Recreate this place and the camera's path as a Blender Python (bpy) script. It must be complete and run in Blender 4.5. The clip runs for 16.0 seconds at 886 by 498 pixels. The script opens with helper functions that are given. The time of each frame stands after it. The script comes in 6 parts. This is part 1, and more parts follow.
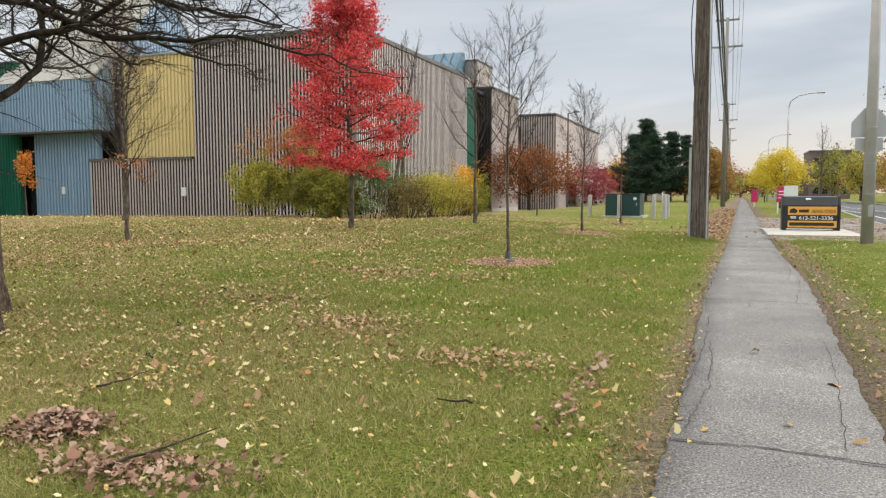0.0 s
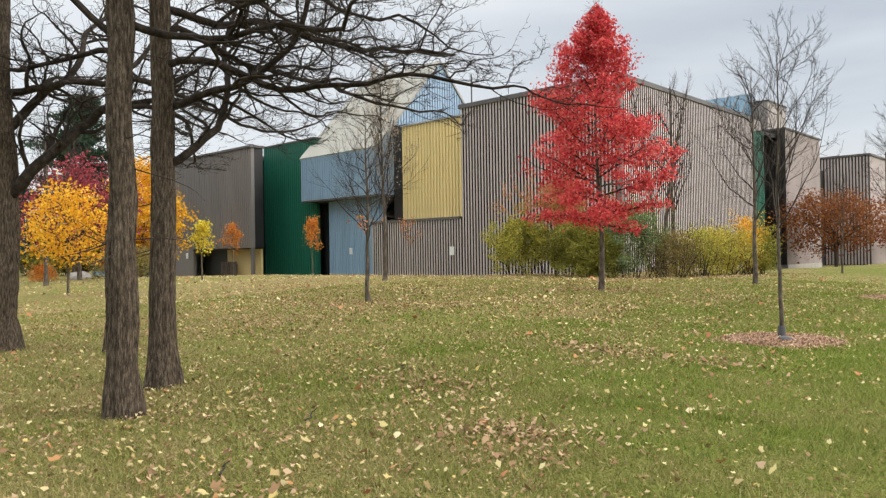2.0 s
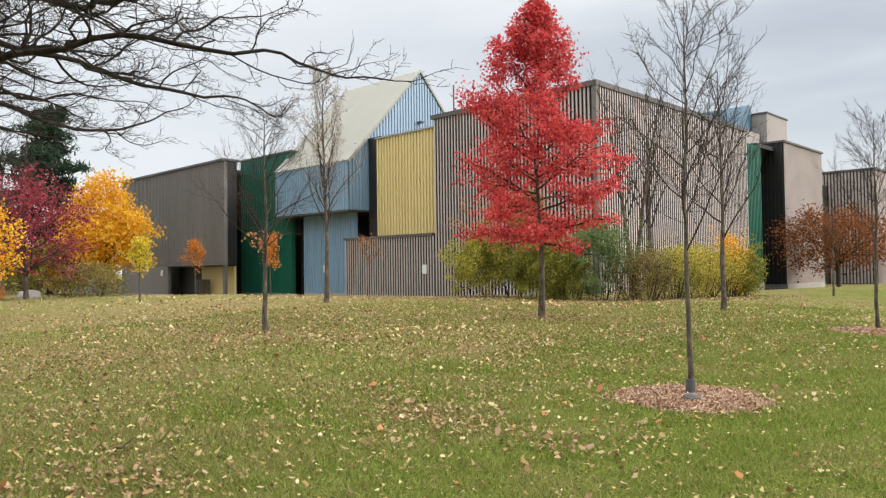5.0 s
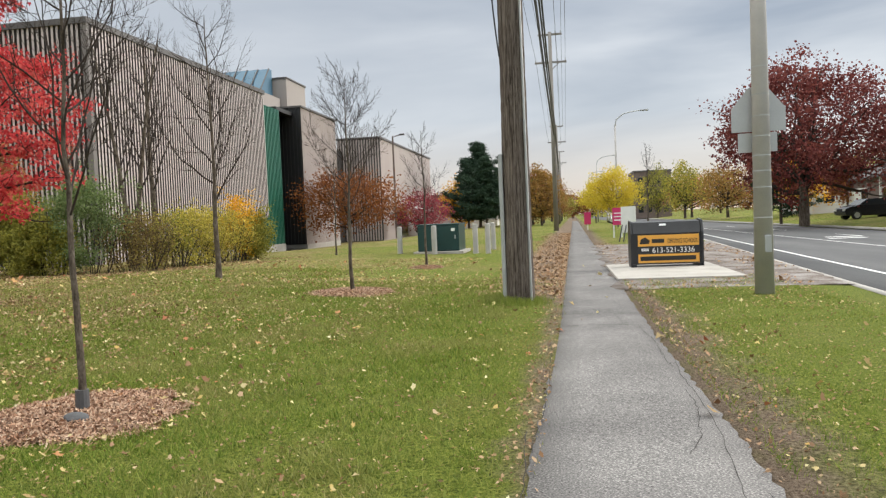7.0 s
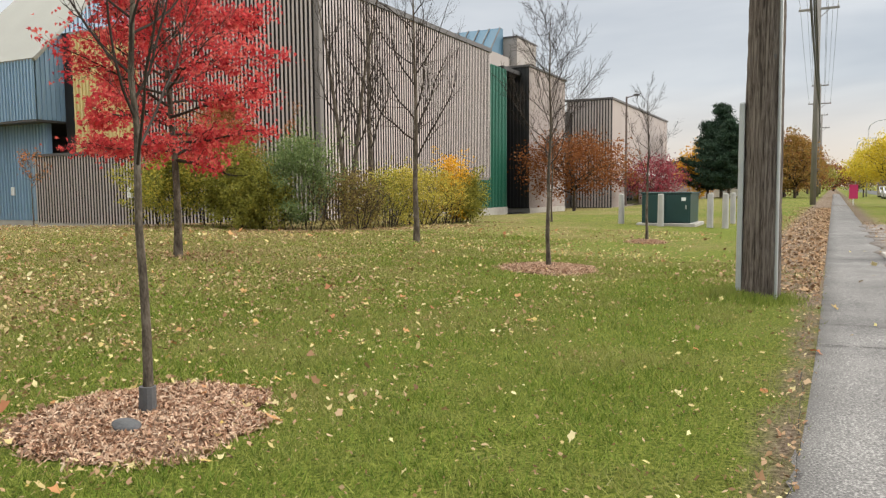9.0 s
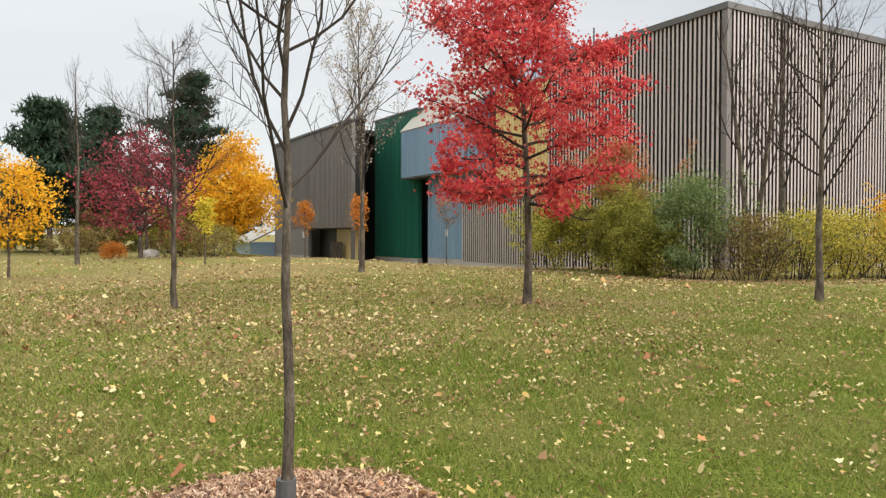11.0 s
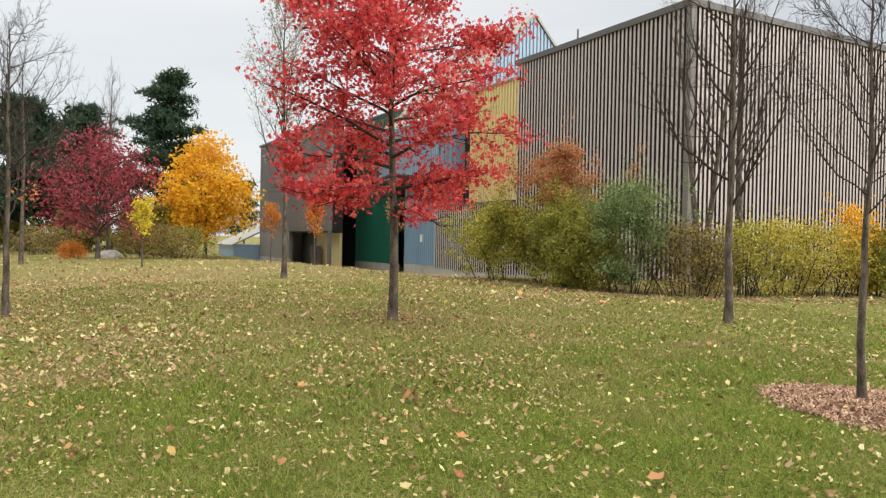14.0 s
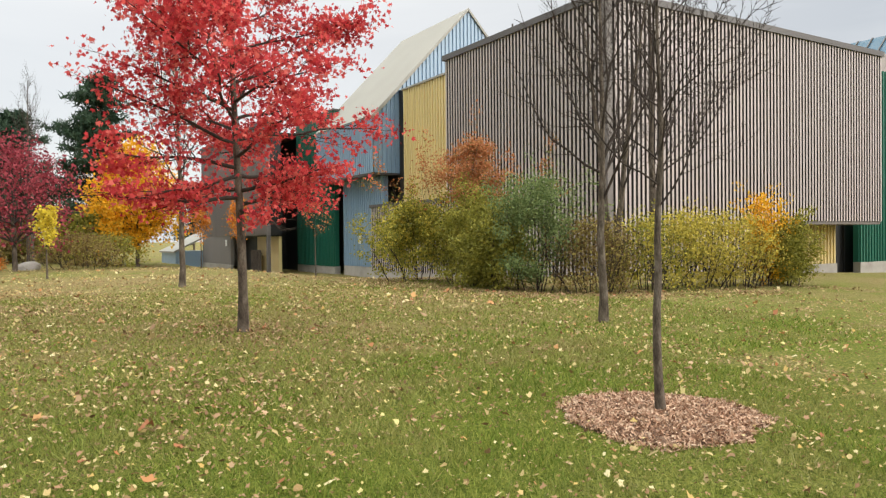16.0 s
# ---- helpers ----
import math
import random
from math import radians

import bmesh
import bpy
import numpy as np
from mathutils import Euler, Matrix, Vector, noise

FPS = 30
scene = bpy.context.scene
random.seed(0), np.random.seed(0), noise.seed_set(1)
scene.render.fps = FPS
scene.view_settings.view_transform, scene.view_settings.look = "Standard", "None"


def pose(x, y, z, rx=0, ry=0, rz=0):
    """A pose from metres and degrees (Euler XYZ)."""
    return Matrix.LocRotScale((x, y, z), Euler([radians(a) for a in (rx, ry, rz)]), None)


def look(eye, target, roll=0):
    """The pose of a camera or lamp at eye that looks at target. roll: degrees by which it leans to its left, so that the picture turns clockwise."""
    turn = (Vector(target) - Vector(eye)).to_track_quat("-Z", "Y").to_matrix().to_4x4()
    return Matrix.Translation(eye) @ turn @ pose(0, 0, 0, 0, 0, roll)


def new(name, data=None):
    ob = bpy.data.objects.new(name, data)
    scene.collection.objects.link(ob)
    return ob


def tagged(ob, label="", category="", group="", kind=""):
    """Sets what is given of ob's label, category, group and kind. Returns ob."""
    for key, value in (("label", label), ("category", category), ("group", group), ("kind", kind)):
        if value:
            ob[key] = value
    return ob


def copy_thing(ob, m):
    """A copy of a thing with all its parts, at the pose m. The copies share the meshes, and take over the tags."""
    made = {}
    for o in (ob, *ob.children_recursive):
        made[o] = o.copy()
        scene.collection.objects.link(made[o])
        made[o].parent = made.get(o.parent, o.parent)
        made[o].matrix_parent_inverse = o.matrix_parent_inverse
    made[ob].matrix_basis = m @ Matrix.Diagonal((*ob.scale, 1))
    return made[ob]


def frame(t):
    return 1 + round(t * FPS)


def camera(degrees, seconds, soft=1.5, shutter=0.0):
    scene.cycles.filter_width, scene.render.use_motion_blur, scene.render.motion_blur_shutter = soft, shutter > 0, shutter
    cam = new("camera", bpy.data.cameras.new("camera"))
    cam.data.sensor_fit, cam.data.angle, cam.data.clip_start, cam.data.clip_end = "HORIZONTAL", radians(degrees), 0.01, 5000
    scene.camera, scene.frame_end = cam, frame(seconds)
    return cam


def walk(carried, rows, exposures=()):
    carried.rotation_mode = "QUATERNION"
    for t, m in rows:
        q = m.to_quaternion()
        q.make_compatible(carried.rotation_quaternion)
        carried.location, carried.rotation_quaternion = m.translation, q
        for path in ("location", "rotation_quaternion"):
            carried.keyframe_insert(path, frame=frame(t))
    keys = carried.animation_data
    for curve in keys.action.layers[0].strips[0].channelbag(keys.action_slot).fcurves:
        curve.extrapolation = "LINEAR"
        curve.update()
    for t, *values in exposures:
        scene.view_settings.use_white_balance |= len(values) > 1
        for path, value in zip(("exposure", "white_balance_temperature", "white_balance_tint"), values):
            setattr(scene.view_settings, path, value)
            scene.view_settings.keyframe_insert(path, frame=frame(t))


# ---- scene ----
cam = camera(62.4, 16.0, soft=1.3)
PATH = [
    (0, (0.646, 0.196, 1.308), (-0.079, 2.054, 1.158), -0.1),
    (0.5, (0.57, 0.814, 1.315), (-0.452, 2.53, 1.203), -0.0),
    (1, (0.502, 1.428, 1.324), (-0.73, 3.002, 1.259), 0.3),
    (1.5, (0.462, 2.016, 1.336), (-0.861, 3.515, 1.315), -0.8),
    (2, (0.445, 2.578, 1.346), (-0.924, 4.037, 1.357), -0.9),
    (2.5, (0.444, 3.127, 1.362), (-0.95, 4.56, 1.396), -1.2),
    (3, (0.438, 3.69, 1.375), (-0.973, 5.107, 1.404), -0.8),
    (3.2, (0.435, 3.923, 1.378), (-0.98, 5.337, 1.403), -0.5),
    (5.3, (0.439, 6.461, 1.466), (-0.937, 7.911, 1.535), -1.0),
    (5.5, (0.452, 6.706, 1.464), (-0.862, 8.213, 1.518), -1.0),
    (6, (0.52, 7.331, 1.461), (-0.523, 9.037, 1.474), -1.4),
    (6.5, (0.612, 7.954, 1.467), (-0.024, 9.849, 1.422), -1.3),
    (7, (0.659, 8.553, 1.474), (0.334, 10.525, 1.394), -2.4),
    (7.5, (0.678, 9.123, 1.472), (0.393, 11.1, 1.366), -2.6),
    (8, (0.655, 9.672, 1.463), (0.314, 11.638, 1.325), -1.5),
    (8.5, (0.636, 10.205, 1.455), (0.1, 12.125, 1.292), -1.6),
    (9, (0.565, 10.742, 1.46), (-0.347, 12.515, 1.299), -0.5),
    (9.5, (0.504, 11.247, 1.468), (-0.836, 12.727, 1.333), -0.3),
    (10, (0.46, 11.752, 1.472), (-1.172, 12.903, 1.372), -0.1),
    (12.5, (0.437, 14.502, 1.549), (-1.324, 15.449, 1.535), -0.2),
    (13, (0.435, 14.99, 1.556), (-1.34, 15.911, 1.554), -0.6),
    (13.5, (0.456, 15.48, 1.554), (-1.313, 16.414, 1.546), 0.3),
    (14, (0.487, 15.968, 1.557), (-1.262, 16.936, 1.531), 1.1),
    (14.5, (0.543, 16.452, 1.569), (-1.181, 17.466, 1.561), 0.6),
    (15, (0.606, 16.929, 1.576), (-1.099, 17.974, 1.568), 0.4),
    (15.5, (0.655, 17.411, 1.589), (-1.042, 18.47, 1.575), 0.6),
    (16, (0.739, 17.913, 1.607), (-0.966, 18.958, 1.579), -0.6),
]
walk(cam, [(t, look(eye, target, roll)) for t, eye, target, roll in PATH], exposures=[(0, -0.05, 6300, 10), (1, 0.02, 6300, 10), (5.5, 0.02, 6300, 10), (6.5, -0.05, 6250, 10), (7.2, -0.12, 6250, 10), (8.3, -0.12, 6250, 10), (9.5, 0.02, 6500, 10), (10.5, 0.02, 6500, 10), (12.5, 0.0, 6350, 10), (13.5, 0.0, 6400, 10), (14.5, 0.02, 6500, 10), (16, 0.03, 6500, 10)])

# ---- world and sun: overcast late afternoon, glow low in the north-east ----
SUN_DIR = Vector((0.80, 0.50, 0.38)).normalized()
world = bpy.data.worlds.new("overcast")
scene.world = world
world.use_nodes = True
wn, wl = world.node_tree.nodes, world.node_tree.links
wn.clear()


def wnode(kind, **values):
    n = wn.new(kind)
    for key, value in values.items():
        n.inputs[key].default_value = value
    return n


w_out = wn.new("ShaderNodeOutputWorld")
w_bg = wnode("ShaderNodeBackground", Strength=1.0)
w_sky = wn.new("ShaderNodeTexSky")
w_sky.sky_type, w_sky.sun_disc = "NISHITA", False
w_sky.sun_elevation, w_sky.sun_rotation = radians(22), radians(58)
w_coord = wn.new("ShaderNodeTexCoord")
w_map = wn.new("ShaderNodeMapping")
w_map.inputs["Scale"].default_value = (1.0, 1.0, 5.5)
w_map.inputs["Rotation"].default_value = (0, 0, 0.5)
w_noise = wnode("ShaderNodeTexNoise", Scale=1.6, Detail=5.0, Roughness=0.5, Distortion=0.3)
w_ramp = wn.new("ShaderNodeValToRGB")
w_ramp.color_ramp.elements[0].position, w_ramp.color_ramp.elements[0].color = 0.36, (0.42, 0.475, 0.56, 1)
w_ramp.color_ramp.elements[1].position, w_ramp.color_ramp.elements[1].color = 0.66, (0.80, 0.83, 0.87, 1)
w_sep = wn.new("ShaderNodeSeparateXYZ")
w_low = wn.new("ShaderNodeMapRange")
w_low.inputs["From Min"].default_value, w_low.inputs["From Max"].default_value = 0.0, 0.13
w_low.inputs["To Min"].default_value, w_low.inputs["To Max"].default_value = 1.0, 0.0
w_glow = wn.new("ShaderNodeMapRange")
w_glow.inputs["From Min"].default_value, w_glow.inputs["From Max"].default_value = 0.55, 1.0
w_mul = wn.new("ShaderNodeMath")
w_mul.operation = "MULTIPLY"
w_mix = wn.new("ShaderNodeMix")
w_mix.data_type = "RGBA"
w_mix.inputs[7].default_value = (0.92, 0.80, 0.70, 1)
w_skymul = wn.new("ShaderNodeMix")
w_skymul.data_type, w_skymul.blend_type = "RGBA", "ADD"
w_skymul.inputs[0].default_value = 0.02
wl.new(w_coord.outputs["Generated"], w_map.inputs["Vector"])
wl.new(w_map.outputs[0], w_noise.inputs["Vector"])
wl.new(w_noise.outputs["Fac"], w_ramp.inputs[0])
wl.new(w_coord.outputs["Generated"], w_sep.inputs[0])
wl.new(w_sep.outputs["Z"], w_low.inputs["Value"])
wl.new(w_sep.outputs["Y"], w_glow.inputs["Value"])
wl.new(w_low.outputs[0], w_mul.inputs[0])
wl.new(w_glow.outputs[0], w_mul.inputs[1])
wl.new(w_mul.outputs[0], w_mix.inputs[0])
# the cloud is thinner and paler toward the west
w_west = wn.new("ShaderNodeMapRange")
w_west.inputs["From Min"].default_value, w_west.inputs["From Max"].default_value = 0.1, -0.9
w_west.inputs["To Max"].default_value = 0.75
w_pale = wn.new("ShaderNodeMix")
w_pale.data_type = "RGBA"
w_pale.inputs[7].default_value = (0.96, 0.98, 1.0, 1)
wl.new(w_sep.outputs["X"], w_west.inputs["Value"])
wl.new(w_west.outputs[0], w_pale.inputs[0])
wl.new(w_ramp.outputs[0], w_pale.inputs[6])
wl.new(w_pale.outputs[2], w_mix.inputs[6])
wl.new(w_mix.outputs[2], w_skymul.inputs[6])
wl.new(w_sky.outputs[0], w_skymul.inputs[7])
# an overcast sky is brighter overhead than low down
w_up = wn.new("ShaderNodeMapRange")
w_up.interpolation_type = "SMOOTHSTEP"
w_up.inputs["From Min"].default_value, w_up.inputs["From Max"].default_value = 0.25, 0.95
w_dome = wn.new("ShaderNodeMix")
w_dome.data_type = "RGBA"
w_dome.inputs[6].default_value, w_dome.inputs[7].default_value = (0.86, 0.85, 0.83, 1), (4.25, 3.95, 3.35, 1)
w_all = wn.new("ShaderNodeMix")
w_all.data_type, w_all.blend_type = "RGBA", "MULTIPLY"
w_all.inputs[0].default_value = 1.0
wl.new(w_sep.outputs["Z"], w_up.inputs["Value"])
wl.new(w_up.outputs[0], w_dome.inputs[0])
wl.new(w_skymul.outputs[2], w_all.inputs[6])
wl.new(w_dome.outputs[2], w_all.inputs[7])
wl.new(w_all.outputs[2], w_bg.inputs["Color"])
wl.new(w_bg.outputs[0], w_out.inputs[0])
sun = new("sun", bpy.data.lights.new("sun", "SUN"))
sun.data.energy, sun.data.angle, sun.data.color = 2.6, radians(30), (1.0, 0.93, 0.84)
sun.matrix_world = look(SUN_DIR * 100, (0, 0, 0))

# ---- materials ----


def rgb(c):
    return (*c, 1.0) if len(c) == 3 else c


def base_nodes(name):
    m = bpy.data.materials.new(name)
    m.use_nodes = True
    return m, m.node_tree.nodes, m.node_tree.links, m.node_tree.nodes["Principled BSDF"]


def ramp_of(nodes, cols, lo=0.3, hi=0.7):
    r = nodes.new("ShaderNodeValToRGB")
    e = r.color_ramp.elements
    while len(e) < len(cols):
        e.new(0.5)
    for k, c in enumerate(cols):
        e[k].position = lo + (hi - lo) * k / max(1, len(cols) - 1)
        e[k].color = rgb(c)
    return r


def mat(name, cols, scale=3.0, fine=40.0, rough=0.8, bump=0.3, metal=0.0, stretch=(1, 1, 1), vary=0.0, island=False, depth=0.01, fine_mix=0.35, sharp=0.2):
    """Two scales of noise over the object's own metres, with relief; vary: brightness spread between objects or islands."""
    m, n, l, b = base_nodes(name)
    co, mp = n.new("ShaderNodeTexCoord"), n.new("ShaderNodeMapping")
    mp.inputs["Scale"].default_value = stretch
    big, small = n.new("ShaderNodeTexNoise"), n.new("ShaderNodeTexNoise")
    big.inputs["Scale"].default_value, big.inputs["Detail"].default_value = scale, 5
    small.inputs["Scale"].default_value, small.inputs["Detail"].default_value = fine, 4
    r = ramp_of(n, cols, 0.5 - sharp, 0.5 + sharp)
    mixf = n.new("ShaderNodeMix")
    mixf.inputs[0].default_value = fine_mix
    l.new(co.outputs["Object"], mp.inputs[0])
    for t in (big, small):
        l.new(mp.outputs[0], t.inputs["Vector"])
    l.new(big.outputs["Fac"], mixf.inputs[2])
    l.new(small.outputs["Fac"], mixf.inputs[3])
    l.new(mixf.outputs[0], r.inputs[0])
    out = r.outputs[0]
    if vary:
        hs, rnd, mr = n.new("ShaderNodeHueSaturation"), n.new("ShaderNodeNewGeometry" if island else "ShaderNodeObjectInfo"), n.new("ShaderNodeMapRange")
        mr.inputs["To Min"].default_value, mr.inputs["To Max"].default_value = 1 - vary, 1 + vary
        l.new(rnd.outputs["Random Per Island" if island else "Random"], mr.inputs["Value"])
        l.new(mr.outputs[0], hs.inputs["Value"])
        l.new(out, hs.inputs["Color"])
        out = hs.outputs[0]
    l.new(out, b.inputs["Base Color"])
    b.inputs["Roughness"].default_value, b.inputs["Metallic"].default_value = rough, metal
    b.inputs["Specular IOR Level"].default_value = 0.2 if rough > 0.8 else 0.5
    if bump:
        bp = n.new("ShaderNodeBump")
        bp.inputs["Strength"].default_value, bp.inputs["Distance"].default_value = bump, depth
        l.new(mixf.outputs[0], bp.inputs["Height"])
        l.new(bp.outputs[0], b.inputs["Normal"])
    return m


def leaf_mat(name, cols, through_light=0.35, rough=0.6):
    """Leaves: one colour an island, drawn from cols, some light passing through."""
    m, n, l, b = base_nodes(name)
    g = n.new("ShaderNodeNewGeometry")
    r = ramp_of(n, cols, 0.0, 1.0)
    l.new(g.outputs["Random Per Island"], r.inputs[0])
    l.new(r.outputs[0], b.inputs["Base Color"])
    b.inputs["Roughness"].default_value, b.inputs["Specular IOR Level"].default_value = rough, 0.15
    tr, mx = n.new("ShaderNodeBsdfTranslucent"), n.new("ShaderNodeMixShader")
    l.new(r.outputs[0], tr.inputs["Color"])
    mx.inputs[0].default_value = through_light
    l.new(b.outputs[0], mx.inputs[1])
    l.new(tr.outputs[0], mx.inputs[2])
    l.new(mx.outputs[0], n["Material Output"].inputs[0])
    return m


def plain(name, col, rough=0.5, metal=0.0, emit=0.0):
    m, n, l, b = base_nodes(name)
    b.inputs["Base Color"].default_value = rgb(col)
    b.inputs["Roughness"].default_value, b.inputs["Metallic"].default_value = rough, metal
    return m


M_ASPHALT = mat("walk_asphalt", [(0.075, 0.070, 0.068), (0.150, 0.142, 0.139), (0.185, 0.176, 0.170), (0.34, 0.325, 0.31)], 0.9, 80, 0.95, 0.35, depth=0.004, fine_mix=0.75, vary=0.06, sharp=0.13)
M_ROAD = mat("road_asphalt", [(0.075, 0.075, 0.08), (0.11, 0.11, 0.113), (0.15, 0.147, 0.147)], 0.35, 90, 0.9, 0.5, depth=0.004, fine_mix=0.4, stretch=(1.6, 0.35, 1))
M_PAINT = mat("road_paint", [(0.62, 0.62, 0.6), (0.8, 0.8, 0.78)], 3, 30, 0.7, 0.1)
M_CONCRETE = mat("concrete", [(0.32, 0.295, 0.265), (0.41, 0.385, 0.35), (0.49, 0.465, 0.43)], 1.5, 50, 0.88, 0.35)
M_KERB = mat("kerb_concrete", [(0.30, 0.28, 0.26), (0.44, 0.42, 0.39)], 1.2, 60, 0.9, 0.5)
M_DIRT = mat("worn_dirt", [(0.10, 0.075, 0.055), (0.17, 0.135, 0.10), (0.24, 0.20, 0.165)], 2.2, 70, 0.95, 0.9, depth=0.02, fine_mix=0.5)
M_GRAVEL = mat("broken_paving", [(0.05, 0.036, 0.028), (0.155, 0.125, 0.105), (0.24, 0.215, 0.20), (0.32, 0.30, 0.285)], 1.6, 30, 0.95, 0.9, depth=0.02, fine_mix=0.4, sharp=0.13)
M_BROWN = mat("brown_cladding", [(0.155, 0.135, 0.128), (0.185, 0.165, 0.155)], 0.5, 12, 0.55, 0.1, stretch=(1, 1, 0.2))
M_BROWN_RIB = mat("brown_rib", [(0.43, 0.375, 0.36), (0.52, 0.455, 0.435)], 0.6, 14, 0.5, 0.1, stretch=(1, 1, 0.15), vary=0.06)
# much darker copy of the cladding: shade between the ribs, put into the colour
M_GROOVE_SHADE = mat("brown_groove_shade", [(0.026, 0.022, 0.021), (0.042, 0.036, 0.034)], 0.5, 12, 0.6, 0.1)
M_FAR_GREY = mat("grey_brown_cladding", [(0.185, 0.165, 0.158), (0.235, 0.212, 0.203)], 0.5, 12, 0.6, 0.1, stretch=(1, 1, 0.2))
M_COPING = mat("coping", [(0.075, 0.068, 0.068), (0.11, 0.099, 0.095)], 0.4, 20, 0.5, 0.1)
M_BEIGE = mat("beige_cladding", [(0.37, 0.31, 0.29), (0.43, 0.37, 0.345)], 0.3, 20, 0.7, 0.1, stretch=(1, 1, 0.3))
M_YELLOW = mat("yellow_cladding", [(0.66, 0.52, 0.23), (0.74, 0.61, 0.31)], 0.5, 20, 0.45, 0.1, stretch=(1, 1, 0.2), vary=0.04)
M_BLUE = mat("blue_cladding", [(0.22, 0.335, 0.46), (0.29, 0.40, 0.52)], 0.4, 18, 0.45, 0.1, stretch=(1, 1, 0.2), vary=0.05)
M_GREEN = mat("green_cladding", [(0.012, 0.115, 0.075), (0.022, 0.15, 0.10)], 0.5, 16, 0.45, 0.1, stretch=(1, 1, 0.2), vary=0.06)
M_CREAM = mat("cream_roofing", [(0.29, 0.28, 0.245), (0.34, 0.33, 0.295)], 0.3, 12, 0.6, 0.1)
# near black: the shade inside recesses and openings is put into this colour
M_BLACK = mat("black_recess_shade", [(0.012, 0.012, 0.013), (0.022, 0.021, 0.021)], 1, 20, 0.5, 0.05)
M_TOWER = mat("tower_render", [(0.33, 0.29, 0.27), (0.39, 0.35, 0.325)], 0.3, 18, 0.8, 0.1)
M_WHITE = mat("white_paint", [(0.70, 0.70, 0.68), (0.82, 0.82, 0.80)], 3, 40, 0.5, 0.05)
M_GALV = mat("galvanised_steel", [(0.36, 0.37, 0.37), (0.48, 0.49, 0.49)], 4, 60, 0.5, 0.1, metal=0.4)
M_POLE_CONC = mat("pole_concrete", [(0.37, 0.355, 0.34), (0.49, 0.47, 0.45)], 2.5, 70, 0.85, 0.3)
M_WOODPOLE = mat("weathered_pole_wood", [(0.035, 0.026, 0.021), (0.125, 0.10, 0.084), (0.21, 0.18, 0.155)], 6, 22, 0.9, 1.0, stretch=(6, 6, 0.22), depth=0.03, fine_mix=0.5, sharp=0.11)
M_FARPOLE = mat("far_pole_wood", [(0.20, 0.185, 0.17), (0.30, 0.28, 0.26)], 3, 20, 0.9, 0.3, stretch=(4, 4, 0.3))
M_BARK_OAK = mat("oak_bark", [(0.018, 0.013, 0.009), (0.088, 0.066, 0.047), (0.23, 0.185, 0.135)], 12, 50, 0.95, 1.0, stretch=(4.2, 4.2, 0.8), depth=0.04, fine_mix=0.35, sharp=0.17)
M_LIMB = mat("oak_limb_bark", [(0.012, 0.009, 0.007), (0.036, 0.028, 0.022), (0.085, 0.068, 0.055)], 9, 30, 0.95, 0.8, depth=0.02)
M_BARK = mat("young_bark", [(0.042, 0.032, 0.024), (0.10, 0.08, 0.062), (0.18, 0.15, 0.12)], 7, 45, 0.9, 0.6, stretch=(2, 2, 0.7), sharp=0.13)
M_TWIG = mat("twig_bark", [(0.032, 0.024, 0.02), (0.07, 0.056, 0.048)], 6, 30, 0.9, 0.2)
M_MULCH = mat("mulch_bed", [(0.07, 0.042, 0.028), (0.17, 0.105, 0.07), (0.30, 0.20, 0.14)], 9, 60, 0.95, 1.0, depth=0.03, fine_mix=0.5)
M_GUARD = mat("trunk_guard", [(0.055, 0.055, 0.058), (0.10, 0.10, 0.105)], 10, 60, 0.6, 0.2)
M_BOX = mat("green_transformer", [(0.008, 0.038, 0.038), (0.014, 0.054, 0.052)], 1.5, 40, 0.4, 0.05)
M_BOARD = mat("black_board", [(0.012, 0.012, 0.014), (0.028, 0.028, 0.03)], 3, 40, 0.45, 0.05)
M_ORANGE = plain("orange_sign", (0.72, 0.36, 0.055), 0.5)
M_INK = plain("dark_ink", (0.02, 0.017, 0.013), 0.6)
M_PAPER = plain("white_print", (0.8, 0.8, 0.8), 0.5)
M_PINK = plain("magenta_board", (0.55, 0.03, 0.14), 0.5)
M_WIRE = plain("cable_black", (0.02, 0.02, 0.022), 0.6)
M_SIGNBACK = mat("sign_back_aluminium", [(0.42, 0.43, 0.44), (0.52, 0.53, 0.54)], 2, 40, 0.45, 0.05, metal=0.3)
M_SIDING = mat("house_siding", [(0.58, 0.57, 0.55), (0.68, 0.67, 0.65)], 1, 20, 0.7, 0.1)
M_SHINGLE = mat("roof_shingle", [(0.09, 0.085, 0.085), (0.16, 0.15, 0.15)], 2, 20, 0.9, 0.4)
M_BRICK = mat("far_brick", [(0.14, 0.105, 0.095), (0.19, 0.15, 0.135)], 1, 20, 0.9, 0.2)
M_CARPAINT = plain("dark_car_paint", (0.012, 0.013, 0.018), 0.2, 0.2)
M_CARPALE = plain("pale_car_paint", (0.6, 0.6, 0.62), 0.25, 0.2)
M_TYRE = plain("tyre_rubber", (0.015, 0.015, 0.015), 0.8)
M_RIM = plain("alloy_rim", (0.45, 0.45, 0.46), 0.3, 0.8)
M_GLASS = plain("dark_glass", (0.02, 0.024, 0.028), 0.06)
M_SKYGLASS = plain("blue_roof_glass", (0.07, 0.16, 0.24), 0.5)

